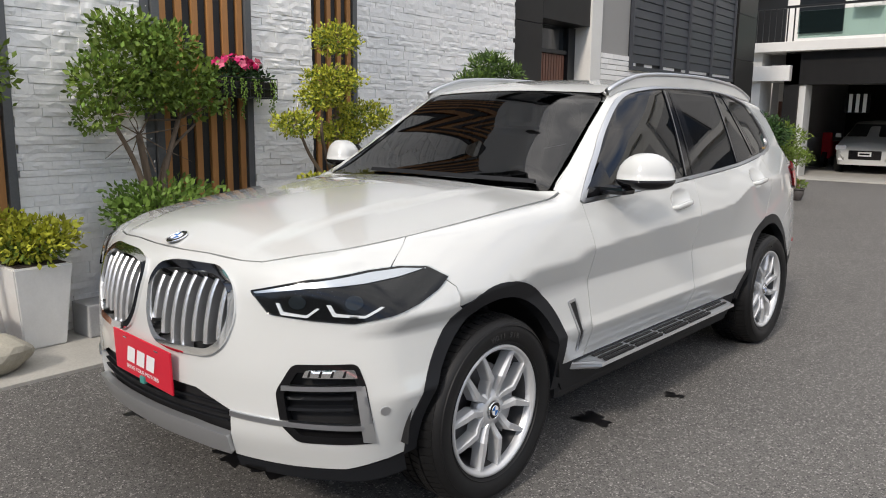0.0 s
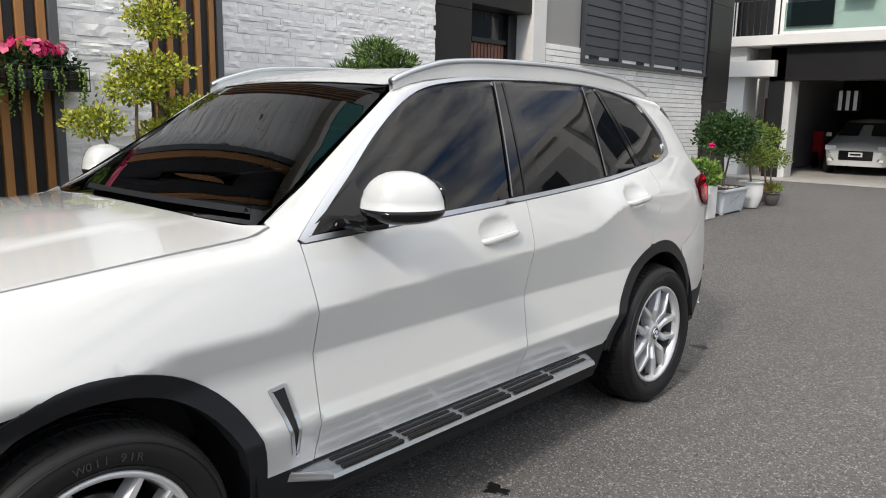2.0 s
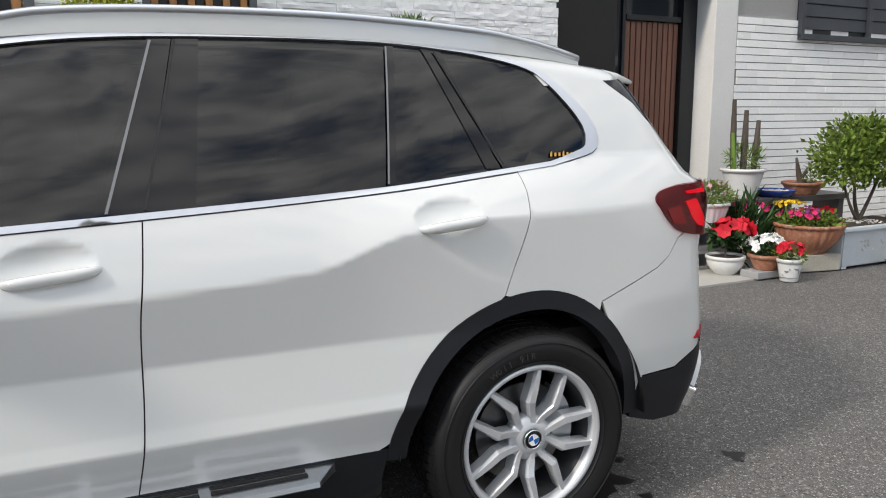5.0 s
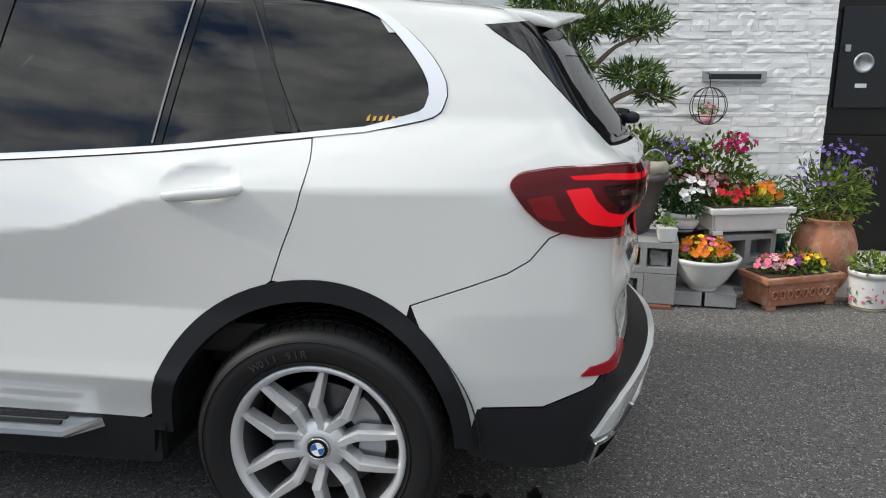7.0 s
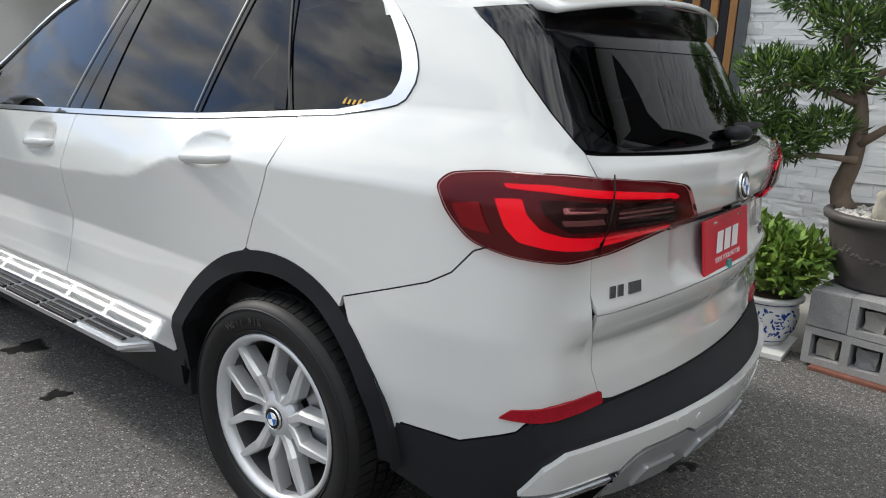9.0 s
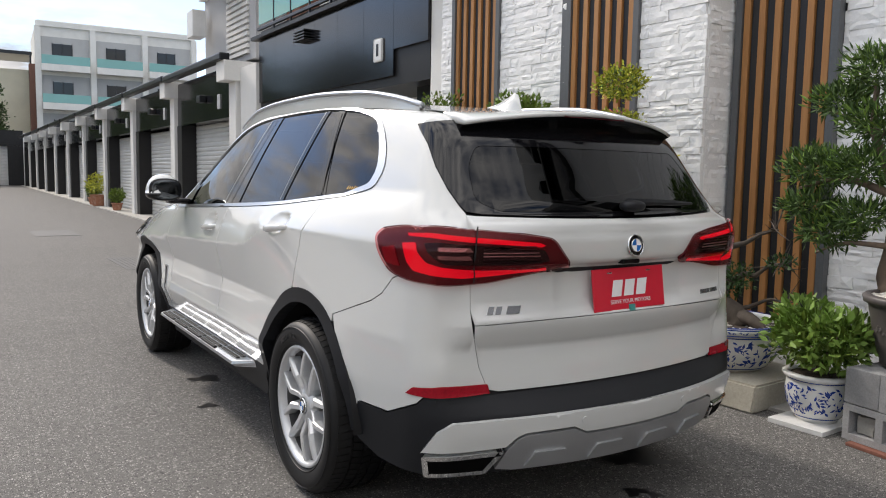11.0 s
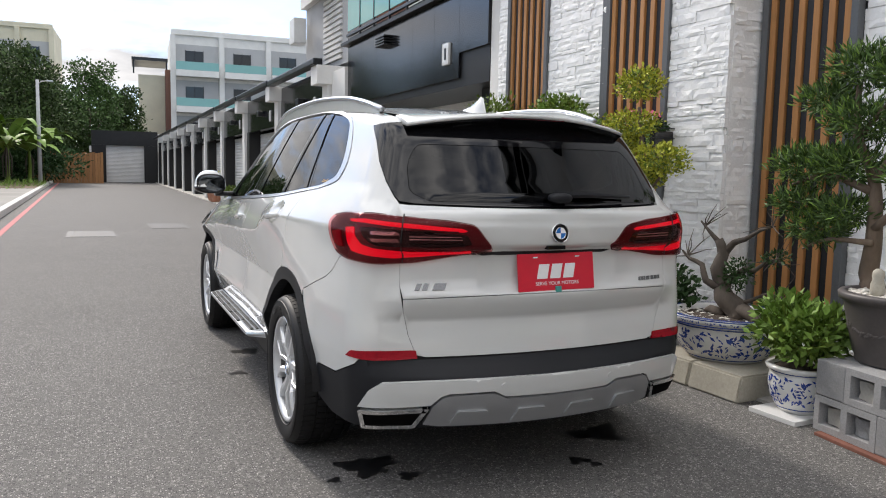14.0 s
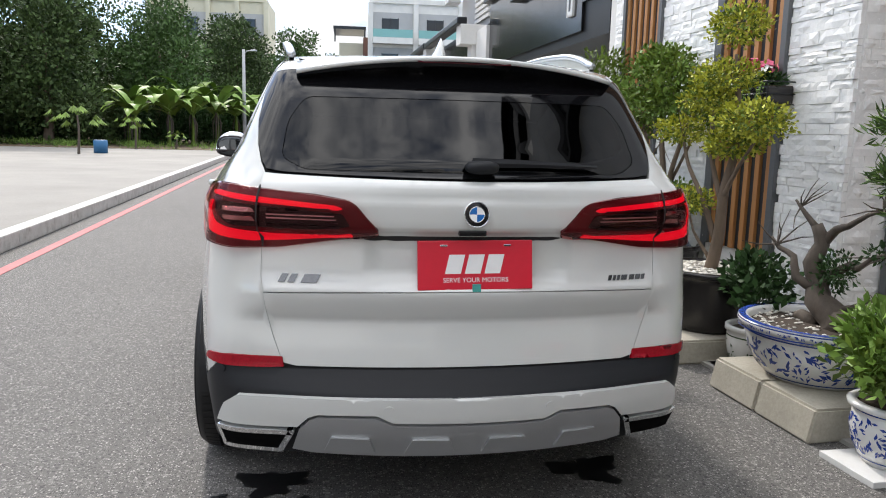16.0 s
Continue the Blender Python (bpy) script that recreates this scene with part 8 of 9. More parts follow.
# round blue and white pot with a leafy bush
bd = thing("tile_board", "white tile under a pot", "board", -.55, -2.16)
boxed("board_body", GLAZE_W, bd, -.19, .19, -.16, .16, .0, .028, .003)
e = thing("potted_bush", "bright green bush in a blue and white porcelain pot", "potted plant", -.52, -2.16, .028)
prof = [(0, 0), (.11, 0), (.115, .012), (.13, .03), (.16, .09), (.172, .16), (.165, .22), (.16, .235), (.185, .245), (.19, .262), (.18, .27), (.155, .27), (.15, .25)]
round_pot(e, prof, GLAZE_W, .155, .25)
painted(e, lambda z: float(np.interp(z, [.012, .03, .09, .16, .22, .235], [.115, .13, .16, .172, .165, .16])), .035, .225, 330, .017, 61)
limbs(e, [([(0, 0, .25), (.02, .05, .40), (.02, .10, .55)], .009, .004), ([(0, 0, .25), (-.03, -.05, .38), (-.05, -.12, .5)], .009, .004)], BARK)
crown(e, [((0, 0, .46), (.26, .28, .16)), ((0, .1, .55), (.18, .18, .12)), ((0, -.12, .50), (.18, .16, .12))], 1500, .062, LEAF_L, 62, shape=(1, .5))
crown(e, [((0, 0, .44), (.24, .26, .14))], 600, .06, LEAF, 63, shape=(1, .5))


# hollow concrete blocks
def hollow_block(x, y, z, turn=0, filled=False, label="grey hollow concrete block stacked by the wall"):
    """A 0.39 x 0.19 x 0.19 block with square cores open to the road."""
    e = thing("concrete_block", label, "concrete block", x, y, z, turn, "concrete blocks")
    L, H, D = .40, .19, .19
    bm = bmesh.new()
    cell = [(-L / 2 + .035, -.02), (.02, L / 2 - .035)]
    ys = [-L / 2, cell[0][0], cell[0][1], cell[1][0], cell[1][1], L / 2]
    zs = [0, .035, H - .035, H]
    for i in range(5):
        for j in range(3):
            hollow = i in (1, 3) and j == 1
            if not hollow:
                vs = box(bm, -D / 2, D / 2, ys[i], ys[i + 1], zs[j], zs[j + 1])
            else:
                box(bm, D / 2 - .05, D / 2, ys[i], ys[i + 1], zs[j], zs[j + 1])
    bmesh.ops.remove_doubles(bm, verts=bm.verts, dist=1e-4)
    seen = {}
    for f in bm.faces[:]:
        key = tuple(sorted((round(v.co.x, 4), round(v.co.y, 4), round(v.co.z, 4)) for v in f.verts))
        seen.setdefault(key, []).append(f)
    bmesh.ops.delete(bm, geom=[f for fs in seen.values() if len(fs) > 1 for f in fs], context="FACES")
    bmesh.ops.recalc_face_normals(bm, faces=bm.faces)
    part("block_body", bm, BLOCK, e)
    for k, (a, b) in enumerate(cell if filled else ()):
        bm = bmesh.new()
        box(bm, -.055, .04, a + .028, b - .022, .037, .132)
        bmesh.ops.subdivide_edges(bm, edges=bm.edges[:], cuts=2, use_grid_fill=True)
        g = random.Random(k + int(1000 * z))
        for v in bm.verts:
            v.co += Vector([g.uniform(-.006, .006) for _ in range(3)])
            v.co.z = max(v.co.z, .0355)
        part("core_stone", bm, CONCRETE if k else BLOCK, e, "pale rough stone stuffed in the hollow")
    return e


tile_red = thing("red_tile", "thin red clay tile under the block stack", "tile", -.62, -2.72, 0, -9)
boxed("tile_body", CLAY, tile_red, -.17, .17, -.27, .25, 0, .018, .003)
STACK = pose(-.70, -2.40, 0, 0, 0, -9)          # front corner of the stack, its blocks run along -y


def stacked(v, u, z, half=False):
    p = STACK @ Vector((v, -u, 0))
    if not half:
        return hollow_block(p.x, p.y, z, -9, filled=v < .2)
    e = thing("concrete_block", "grey solid concrete half block in the stack", "concrete block", p.x, p.y, z, -9, "concrete blocks")
    boxed("block_body", BLOCK, e, -.095, .095, -.095, .095, 0, .19, .006)
    return e


for v in (.095, .289):
    stacked(v, .20, .020), stacked(v, .497, .020, True), stacked(v, .095, .214, True), stacked(v, .392, .214)

# big brown-grey planter with a needle-leaved cloud bonsai
e = thing("bonsai", "needle-leaved cloud bonsai in a large brown-grey planter", "bonsai", -.40, -2.66, .408)
round_pot(e, [(0, 0), (.205, 0), (.215, .012), (.215, .03), (.225, .045), (.262, .20), (.285, .315), (.292, .33), (.31, .335), (.315, .365), (.305, .375), (.275, .375), (.27, .34)], POT_B, .272, .345, segments=56)
g = np.random.default_rng(71)
V, F = [], []
for k in range(150):                                # raised swags on the planter's side
    a = 6.283 * k / 150
    zc = .20 - .035 * abs(math.sin(a * 2.5)) + g.normal(0, .008)
    rr = float(np.interp(zc, [.045, .2, .315], [.225, .262, .285]))
    base = len(V)
    s = .012 * g.uniform(.6, 1.3)
    c, sn = math.cos(a), math.sin(a)
    V += [((rr + .006) * c, (rr + .006) * sn, zc), (rr * c - s * sn, rr * sn + s * c, zc), (rr * c, rr * sn, zc + s), (rr * c + s * sn, rr * sn - s * c, zc), (rr * c, rr * sn, zc - s)]
    F += [(base, base + 1, base + 2), (base, base + 2, base + 3), (base, base + 3, base + 4), (base, base + 4, base + 1)]
mesh_from("swag_relief", V, F, POT_B, e)
pebbles(e, .265, .352, 360, 72, .020)
limbs(e, [([(.06, .22, .34), (.09, .27, .44), (.05, .23, .60), (.03, .22, .80), (.05, .26, .98), (.0, .34, 1.22), (.02, .36, 1.48)], .060, .014), ([(.02, .21, .70), (-.02, .02, .84), (-.03, -.14, .88), (-.02, -.30, .80)], .026, .007),
          ([(.03, .25, .90), (0, .50, .98), (-.02, .74, .92)], .026, .008), ([(.02, .24, .96), (-.02, .06, 1.14), (0, -.12, 1.20)], .022, .007), ([(.0, .20, .62), (-.03, .45, .62), (-.02, .62, .55)], .020, .006), ([(.02, .33, 1.2), (0, .16, 1.38), (0, .02, 1.46)], .016, .006),
          ([(.02, .33, 1.2), (0, .5, 1.32), (0, .6, 1.36)], .014, .006)], BARK)
pads = [((.0, .34, 1.56), (.20, .24, .10)), ((0, .02, 1.50), (.20, .22, .08)), ((0, .62, 1.40), (.18, .20, .08)), ((0, -.14, 1.26), (.22, .24, .085)), ((0, .30, 1.26), (.24, .26, .10)), ((-.02, .74, 1.02), (.22, .24, .10)), ((-.02, .40, 1.02), (.22, .22, .09)),
        ((-.03, -.14, .96), (.18, .22, .06)), ((-.02, -.32, .84), (.14, .16, .05)), ((-.02, .62, .66), (.20, .20, .08)), ((-.04, .38, .76), (.18, .18, .07)), ((-.02, .78, .80), (.18, .18, .08))]
pads = [((c[0] + .04, .06 + c[1] * .80, c[2] + .02), (r[0] * .95, r[1] * .86, r[2] * 1.12)) for c, r in pads]
crown(e, pads, 7600, .064, LEAF_N, 73, shape=(1, .19), shell=.40, up=.40)
crown(e, pads, 2600, .060, LEAF_L, 74, shape=(1, .18), shell=.75, up=.7)
owl = thing("owl_figurine", "small brown owl garden figurine on pebbles", "figurine", -.57, -2.62, .765)
bm = bmesh.new()
lathe(bm, [(0, 0), (.030, 0), (.036, .03), (.034, .07), (.026, .092), (.030, .11), (.027, .135), (.012, .148), (0, .15)], 20)
part("owl_body", bm, SLABSTONE, owl, smooth=True)
e = thing("teapot_planter", "tan teapot-shaped planter with a small succulent", "planter", -.50, -2.86, .77)
bm = bmesh.new()
lathe(bm, [(0, 0), (.05, 0), (.085, .03), (.092, .06), (.075, .09), (.06, .095), (.055, .08)], 28)
part("teapot_body", bm, SLABSTONE, e, smooth=True)
bm = bmesh.new()
tube(bm, [(0, .05 * math.cos(a) * 1.3, .085 + .075 * math.sin(a)) for a in np.linspace(0, math.pi, 12)], .006, 6)
part("teapot_handle", bm, STEEL, e, smooth=True)
bm = bmesh.new()
tube(bm, [(0, -.08, .05), (0, -.12, .06), (0, -.14, .09)], [.018, .012, .010], 8)
part("spout", bm, SLABSTONE, e, smooth=True)
crown(e, [((0, 0, .10), (.06, .07, .03))], 120, .03, LEAF_L, 76)

# flower pots by the entrance
e = thing("flower_bowl", "white ribbed bowl of orange chrysanthemums on a block", "potted flowers", -.67, -3.17, .098)
prof = [(0, 0), (.085, 0), (.09, .015)]
for k in range(9):
    t = k / 8
    r = .09 + .105 * t ** .7
    prof += [(r, .02 + .15 * t), (r + .008, .028 + .15 * t)]
prof += [(.212, .195), (.215, .21), (.195, .212), (.185, .19)]
round_pot(e, prof, GLAZE_W, .188, .19)
crown(e, [((0, 0, .22), (.17, .17, .06))], 520, .045, LEAF, 81)
blossoms(e, "orange", (0, 0, .235), (.16, .16, .085), 70, .042, 82, 8)
blossoms(e, "yellow", (0, .03, .24), (.15, .14, .09), 26, .040, 83, 8)
blossoms(e, "pink", (0, 0, .235), (.15, .15, .09), 24, .036, 84, 8)
bk = thing("concrete_block", "grey concrete half block under a bowl", "concrete block", -.67, -3.17, 0, -6, "concrete blocks")
boxed("block_body", BLOCK, bk, -.10, .10, -.19, -.01, .012, .098, .004), boxed("block_body", BLOCK, bk, -.10, .10, .01, .18, .012, .098, .004)
e = thing("small_pot", "small white square pot with a succulent", "potted plant", -.73, -2.92, .408)
bm = bmesh.new()
box(bm, -.045, .045, -.045, .045, 0, .09)
for v in bm.verts:
    if v.co.z > .05:
        v.co.x, v.co.y = v.co.x * 1.25, v.co.y * 1.25
bmesh.ops.bevel(bm, geom=bm.edges[:], offset=.006, segments=2, affect="EDGES")
part("pot", bm, GLAZE_W, e)
crown(e, [((0, 0, .11), (.04, .04, .025))], 90, .03, LEAF_L, 85)
e = thing("potted_petunia", "white petunias in a small blue and white pot", "potted flowers", -.42, -3.08, .408)
round_pot(e, pot_profile(.07, .10, .12, .01, belly=.012), GLAZE_W, .09, .105)
painted(e, lambda z: .086, .03, .085, 60, .013, 86)
crown(e, [((0, 0, .20), (.14, .16, .10))], 420, .045, LEAF_D, 87)
blossoms(e, "white", (0, 0, .21), (.16, .20, .14), 20, .062, 88)

hollow_block(-.36, -3.46, .012, 18), hollow_block(-.36, -3.46, .205, 18)
e = thing("flower_trough", "white rectangular trough of red and yellow begonias on blocks", "potted flowers", -.36, -3.46, .398, 14)


def trough(e, L, W, H, mat, taper=.82, rim=.015):
    bm = bmesh.new()
    box(bm, -W / 2, W / 2, -L / 2, L / 2, .02, H)
    for v in bm.verts:
        if v.co.z < H / 2:
            v.co.x, v.co.y = v.co.x * taper, v.co.y * (1 - (1 - taper) * .5)
    bmesh.ops.bevel(bm, geom=bm.edges[:], offset=.012, segments=2, affect="EDGES")
    p = part("planter", bm, mat, e)
    bm = bmesh.new()
    box(bm, -W / 2 - rim, W / 2 + rim, -L / 2 - rim, L / 2 + rim, H - .035, H + .005, .010)
    part("planter_rim", bm, mat, e)
    for sx in (-1, 1):
        for sy in (-1, 1):
            boxed("planter_foot", mat, e, sx * W * .34 - .025, sx * W * .34 + .025, sy * L * .40 - .035, sy * L * .40 + .035, 0, .03, .006)
    boxed("soil", SOIL, e, -W / 2 + .015, W / 2 - .015, -L / 2 + .015, L / 2 - .015, H, H + .012, .004)
    return p


trough(e, .54, .26, .17, GLAZE_W)
crown(e, [((0, 0, .20), (.13, .26, .06))], 700, .045, LEAF, 91)
blossoms(e, "red", (0, .08, .22), (.11, .17, .08), 40, .048, 92)
blossoms(e, "yellow", (0, -.14, .22), (.10, .12, .09), 26, .050, 93)
blossoms(e, "orange", (0, -.16, .23), (.10, .12, .09), 16, .048, 94)
e = thing("flowering_shrub", "mixed violet, pink and magenta flowers in pots by the wall", "flowering plant", -.02, -3.20, .02)
round_pot(e, pot_profile(.12, .17, .34, .02), POT_B, .15, .31)
crown(e, [((0, .18, .72), (.18, .30, .22)), ((0, -.15, .70), (.18, .26, .24)), ((.05, .35, .80), (.16, .2, .2)), ((0, 0, .5), (.2, .4, .2))], 2600, .055, LEAF, 95)
blossoms(e, "violet", (-.05, .12, .76), (.18, .22, .18), 46, .045, 96)
blossoms(e, "rose", (-.10, .0, .58), (.16, .26, .16), 46, .058, 97)
blossoms(e, "pink", (-.10, -.12, .60), (.16, .22, .12), 26, .055, 98)
blossoms(e, "magenta", (0, -.28, .86), (.13, .14, .13), 70, .034, 99)
limbs(e, [([(0, 0, .3), (0, .1, .5), (0, .2, .75)], .008, .003), ([(0, 0, .3), (0, -.15, .55), (0, -.28, .85)], .008, .003)], BARK)
e = thing("hanging_globe", "black wire globe hanger holding a small pink pot plant", "hanging basket", .20, -3.22, 1.14, on_wall=True)
for k in range(4):
    bm = bmesh.new()
    a = math.pi * k / 4
    tube(bm, [(.135 * math.cos(t) * math.cos(a), .135 * math.cos(t) * math.sin(a), .135 * math.sin(t)) for t in np.linspace(0, 6.283, 33)], .0035, 5)
    part("globe_wire", bm, STEEL_D, e)
for z in (.07, -.07):
    bm = bmesh.new()
    tube(bm, [(.115 * math.cos(t), .115 * math.sin(t), z) for t in np.linspace(0, 6.283, 33)], .0035, 5)
    part("globe_wire", bm, STEEL_D, e)
bm = bmesh.new()
tube(bm, [(.22, 0, .235), (.05, 0, .235), (0, 0, .21), (0, 0, .135)], .004, 5)
part("hook", bm, STEEL_D, e)
bm = bmesh.new()
lathe(bm, [(0, -.125), (.04, -.125), (.055, -.06), (.05, -.06), (0, -.065)], 20)
part("small_pot", bm, PETALS["rose"], e, smooth=True)
crown(e, [((0, 0, -.03), (.06, .06, .035))], 120, .03, LEAF, 101)
blossoms(e, "rose", (0, 0, -.02), (.06, .06, .04), 14, .03, 102)
e = thing("fern_pot", "yellow-green fern in a teal pot by the granite jamb", "potted plant", -.06, -3.72, .02)
round_pot(e, pot_profile(.10, .14, .30, .015), material("teal glaze", (.03, .16, .17), .25, grain=.05), .12, .27)
crown(e, [((-.05, 0, .48), (.26, .26, .16)), ((0, .12, .60), (.18, .2, .12))], 1500, .055, LEAF_L, 103, shape=(1, .22), droop=.5)
e = thing("flower_trough", "terracotta relief trough of pansies on the ground", "potted flowers", -.60, -3.72, .0, 22)
trough(e, .54, .25, .20, TERRACOTTA, .9)
g = np.random.default_rng(104)
bm = bmesh.new()
for k in range(9):
    t = -.22 + k * .055
    tube(bm, [(-.128, t + .02 * math.cos(a), .10 + .025 * math.sin(a)) for a in np.linspace(0, 6.283, 10)], .006, 5)
part("relief", bm, TERRACOTTA, e)
crown(e, [((0, 0, .23), (.12, .25, .06))], 700, .04, LEAF, 105)
for c, cnt, s in (("yellow", 14, 1), ("orange", 16, 2), ("purple", 12, 3), ("rose", 22, 4), ("pink", 10, 5)):
    blossoms(e, c, (0, -.18 + .09 * s * .8, .25), (.10, .12, .06), cnt, .046, 106 + s)
e = thing("terracotta_vase", "textured terracotta jar of lavender", "potted plant", -.28, -4.02, .02)
bm = bmesh.new()
lathe(bm, [(0, 0), (.12, 0), (.15, .05), (.20, .20), (.20, .30), (.16, .40), (.14, .43), (.165, .46), (.155, .47), (.13, .45), (.12, .40)], 40)
for v in bm.verts:
    k = 1 + .02 * math.sin(v.co.z * 160) + .02 * noise.noise(v.co * 30)
    v.co.x, v.co.y = v.co.x * k, v.co.y * k
part("jar", bm, TERRACOTTA, e, smooth=True)
crown(e, [((0, 0, .62), (.22, .24, .20))], 900, .06, LEAF, 112, shape=(1, .25))
blossoms(e, "violet", (0, 0, .68), (.22, .25, .28), 110, .028, 113)
e = thing("tin_pot", "painted tin flower pot with coloured dabs", "pot", -.66, -4.16, .0)
round_pot(e, pot_profile(.10, .12, .24, .006), GLAZE_W, .11, .21)
painted(e, lambda z: .112, .03, .20, 50, .018, 114, PETALS["pink"])
painted(e, lambda z: .113, .03, .20, 30, .016, 115, LEAF)
crown(e, [((0, 0, .27), (.12, .12, .06))], 200, .045, LEAF, 116)
e = thing("low_pot", "small green plant in a low blue pot", "potted plant", -.38, -3.84, .02)
round_pot(e, pot_profile(.08, .11, .14, .01), BLUE, .1, .12)
crown(e, [((0, 0, .20), (.13, .13, .07))], 320, .05, LEAF, 117)

# beside the pier: pots on the ground, on blocks and on a dark stand
hollow_block(-.12, -5.45, .012), hollow_block(-.12, -5.45, .206)
e = thing("flower_pot", "pink and white flowers in a fluted white pot on blocks", "potted flowers", -.12, -5.45, .40)
round_pot(e, pot_profile(.14, .20, .24, .01), GLAZE_W, .18, .21, flutes=22, flute_depth=.05, segments=88)
crown(e, [((0, 0, .30), (.24, .26, .12))], 1100, .05, LEAF, 121, shape=(1, .25))
blossoms(e, "rose", (0, 0, .32), (.22, .24, .13), 24, .045, 122)
e = thing("poinsettia", "red poinsettia in a round white pot", "potted plant", -.42, -5.42, .016)
round_pot(e, pot_profile(.10, .165, .17, .012, belly=.02), GLAZE_W, .15, .15)
limbs(e, [([(0, 0, .14), (.01, 0, .25), (0, .02, .38)], .008, .005)], BARK)
crown(e, [((0, 0, .34), (.15, .16, .08))], 150, .09, LEAF_D, 123, shape=(1, .5))
blossoms(e, "red", (0, 0, .40), (.18, .20, .05), 16, .16, 124, 7)
e = thing("flower_pot", "white flowers in a terracotta pot on a brick", "potted flowers", -.66, -5.66, .016)
boxed("brick", BLOCK, e, -.10, .10, -.2, .2, 0, .06, .005)
round_pot(e, pot_profile(.10, .145, .14, .015, z0=.06), TERRACOTTA, .13, .18)
crown(e, [((0, 0, .24), (.12, .14, .06))], 220, .05, LEAF_D, 125)
blossoms(e, "white", (0, 0, .26), (.15, .17, .11), 34, .075, 126)
e = thing("cyclamen", "red cyclamen in a white patterned pot", "potted flowers", -.88, -5.70, .006)
round_pot(e, pot_profile(.075, .105, .20, .008), GLAZE_W, .095, .18)
painted(e, lambda z: .095, .05, .13, 24, .018, 127, STEEL)
crown(e, [((0, 0, .22), (.13, .13, .05))], 160, .05, LEAF, 128)
blossoms(e, "red", (0, 0, .26), (.12, .13, .08), 34, .06, 129)
bk = thing("concrete_block", "tan concrete block under a terracotta bowl", "concrete block", -.62, -6.30, 0, -12)
boxed("block_body", SLABSTONE, bk, -.13, .13, -.22, .22, .012, .165, .008)
e = thing("flower_bowl", "mixed red flowers in a fluted terracotta bowl on a block", "potted flowers", -.58, -6.28, .165)
round_pot(e, pot_profile(.15, .29, .28, .012, belly=.03), TERRACOTTA, .27, .25, flutes=26, flute_depth=.05, segments=104)
crown(e, [((0, 0, .30), (.26, .28, .08))], 1100, .05, LEAF, 131)
blossoms(e, "red", (0, -.10, .34), (.2, .2, .08), 26, .05, 132)
blossoms(e, "magenta", (0, .1, .34), (.2, .18, .09), 26, .045, 133)
blossoms(e, "purple", (0, 0, .34), (.2, .2, .08), 26, .04, 134)
blossoms(e, "yellow", (.22, .0, .42), (.12, .16, .05), 50, .035, 135)
e = thing("lily_plant", "dark strap-leaved plant behind the pots", "plant", -.18, -5.90, .02)
crown(e, [((0, 0, .28), (.22, .28, .24))], 420, .22, LEAF_D, 136, shape=(1, .12), up=.9)
blossoms(e, "magenta", (.05, -.12, .52), (.2, .2, .08), 30, .05, 137)
stand = thing("plant_stand", "low dark plank stand along the tiled wall", "plant stand", .15, -6.75, .012)
boxed("stand_top", POT_B, stand, -.18, .18, -.85, .85, .54, .60, .006)
for y in (-.8, 0, .74):
    boxed("stand_leg", POT_B, stand, -.16, .16, y, y + .08, 0, .54, .006)
e = thing("cactus", "tall columnar cactus in a carved white pot", "potted cactus", .13, -6.18, .612)
round_pot(e, pot_profile(.13, .20, .30, .02), GLAZE_W, .17, .27)
for dx, dy, h, r in ((0, 0, .62, .03), (.05, .08, .72, .028), (-.04, -.09, .52, .028), (.02, -.16, .34, .024), (.0, .12, .4, .022)):
    bm = bmesh.new()
    tube(bm, [(dx, dy, .25), (dx * 1.2, dy * 1.2, .25 + h * .5), (dx * 1.1, dy * 1.4, .25 + h)], [r, r * 1.1, r * .7], 8)
    part("cactus_stem", bm, LEAF_L if h < .5 else BARK_P, e)
crown(e, [((0, 0, .40), (.14, .18, .10))], 200, .10, LEAF_L, 141, shape=(1, .12))
e = thing("blue_tray", "blue oval tray of small stones", "tray", .10, -6.62, .612)
bm = bmesh.new()
lathe(bm, [(0, 0), (.16, 0), (.19, .05), (.2, .07), (.18, .07), (.165, .03), (0, .025)], 32)
part("tray_body", bm, BLUE, e, smooth=True)
pebbles(e, .14, .04, 60, 142, .03)
e = thing("bonsai", "stump bonsai in a wide terracotta bowl", "bonsai", .12, -7.05, .612)
round_pot(e, pot_profile(.14, .20, .13, .01), TERRACOTTA, .18, .11)
limbs(e, [([(0, 0, .1), (.02, .04, .2), (0, .12, .38)], .05, .012), ([(0, .02, .16), (0, -.06, .28)], .02, .01)], BARK_P)
crown(e, [((0, -.08, .18), (.1, .1, .05))], 160, .035, LEAF, 143)


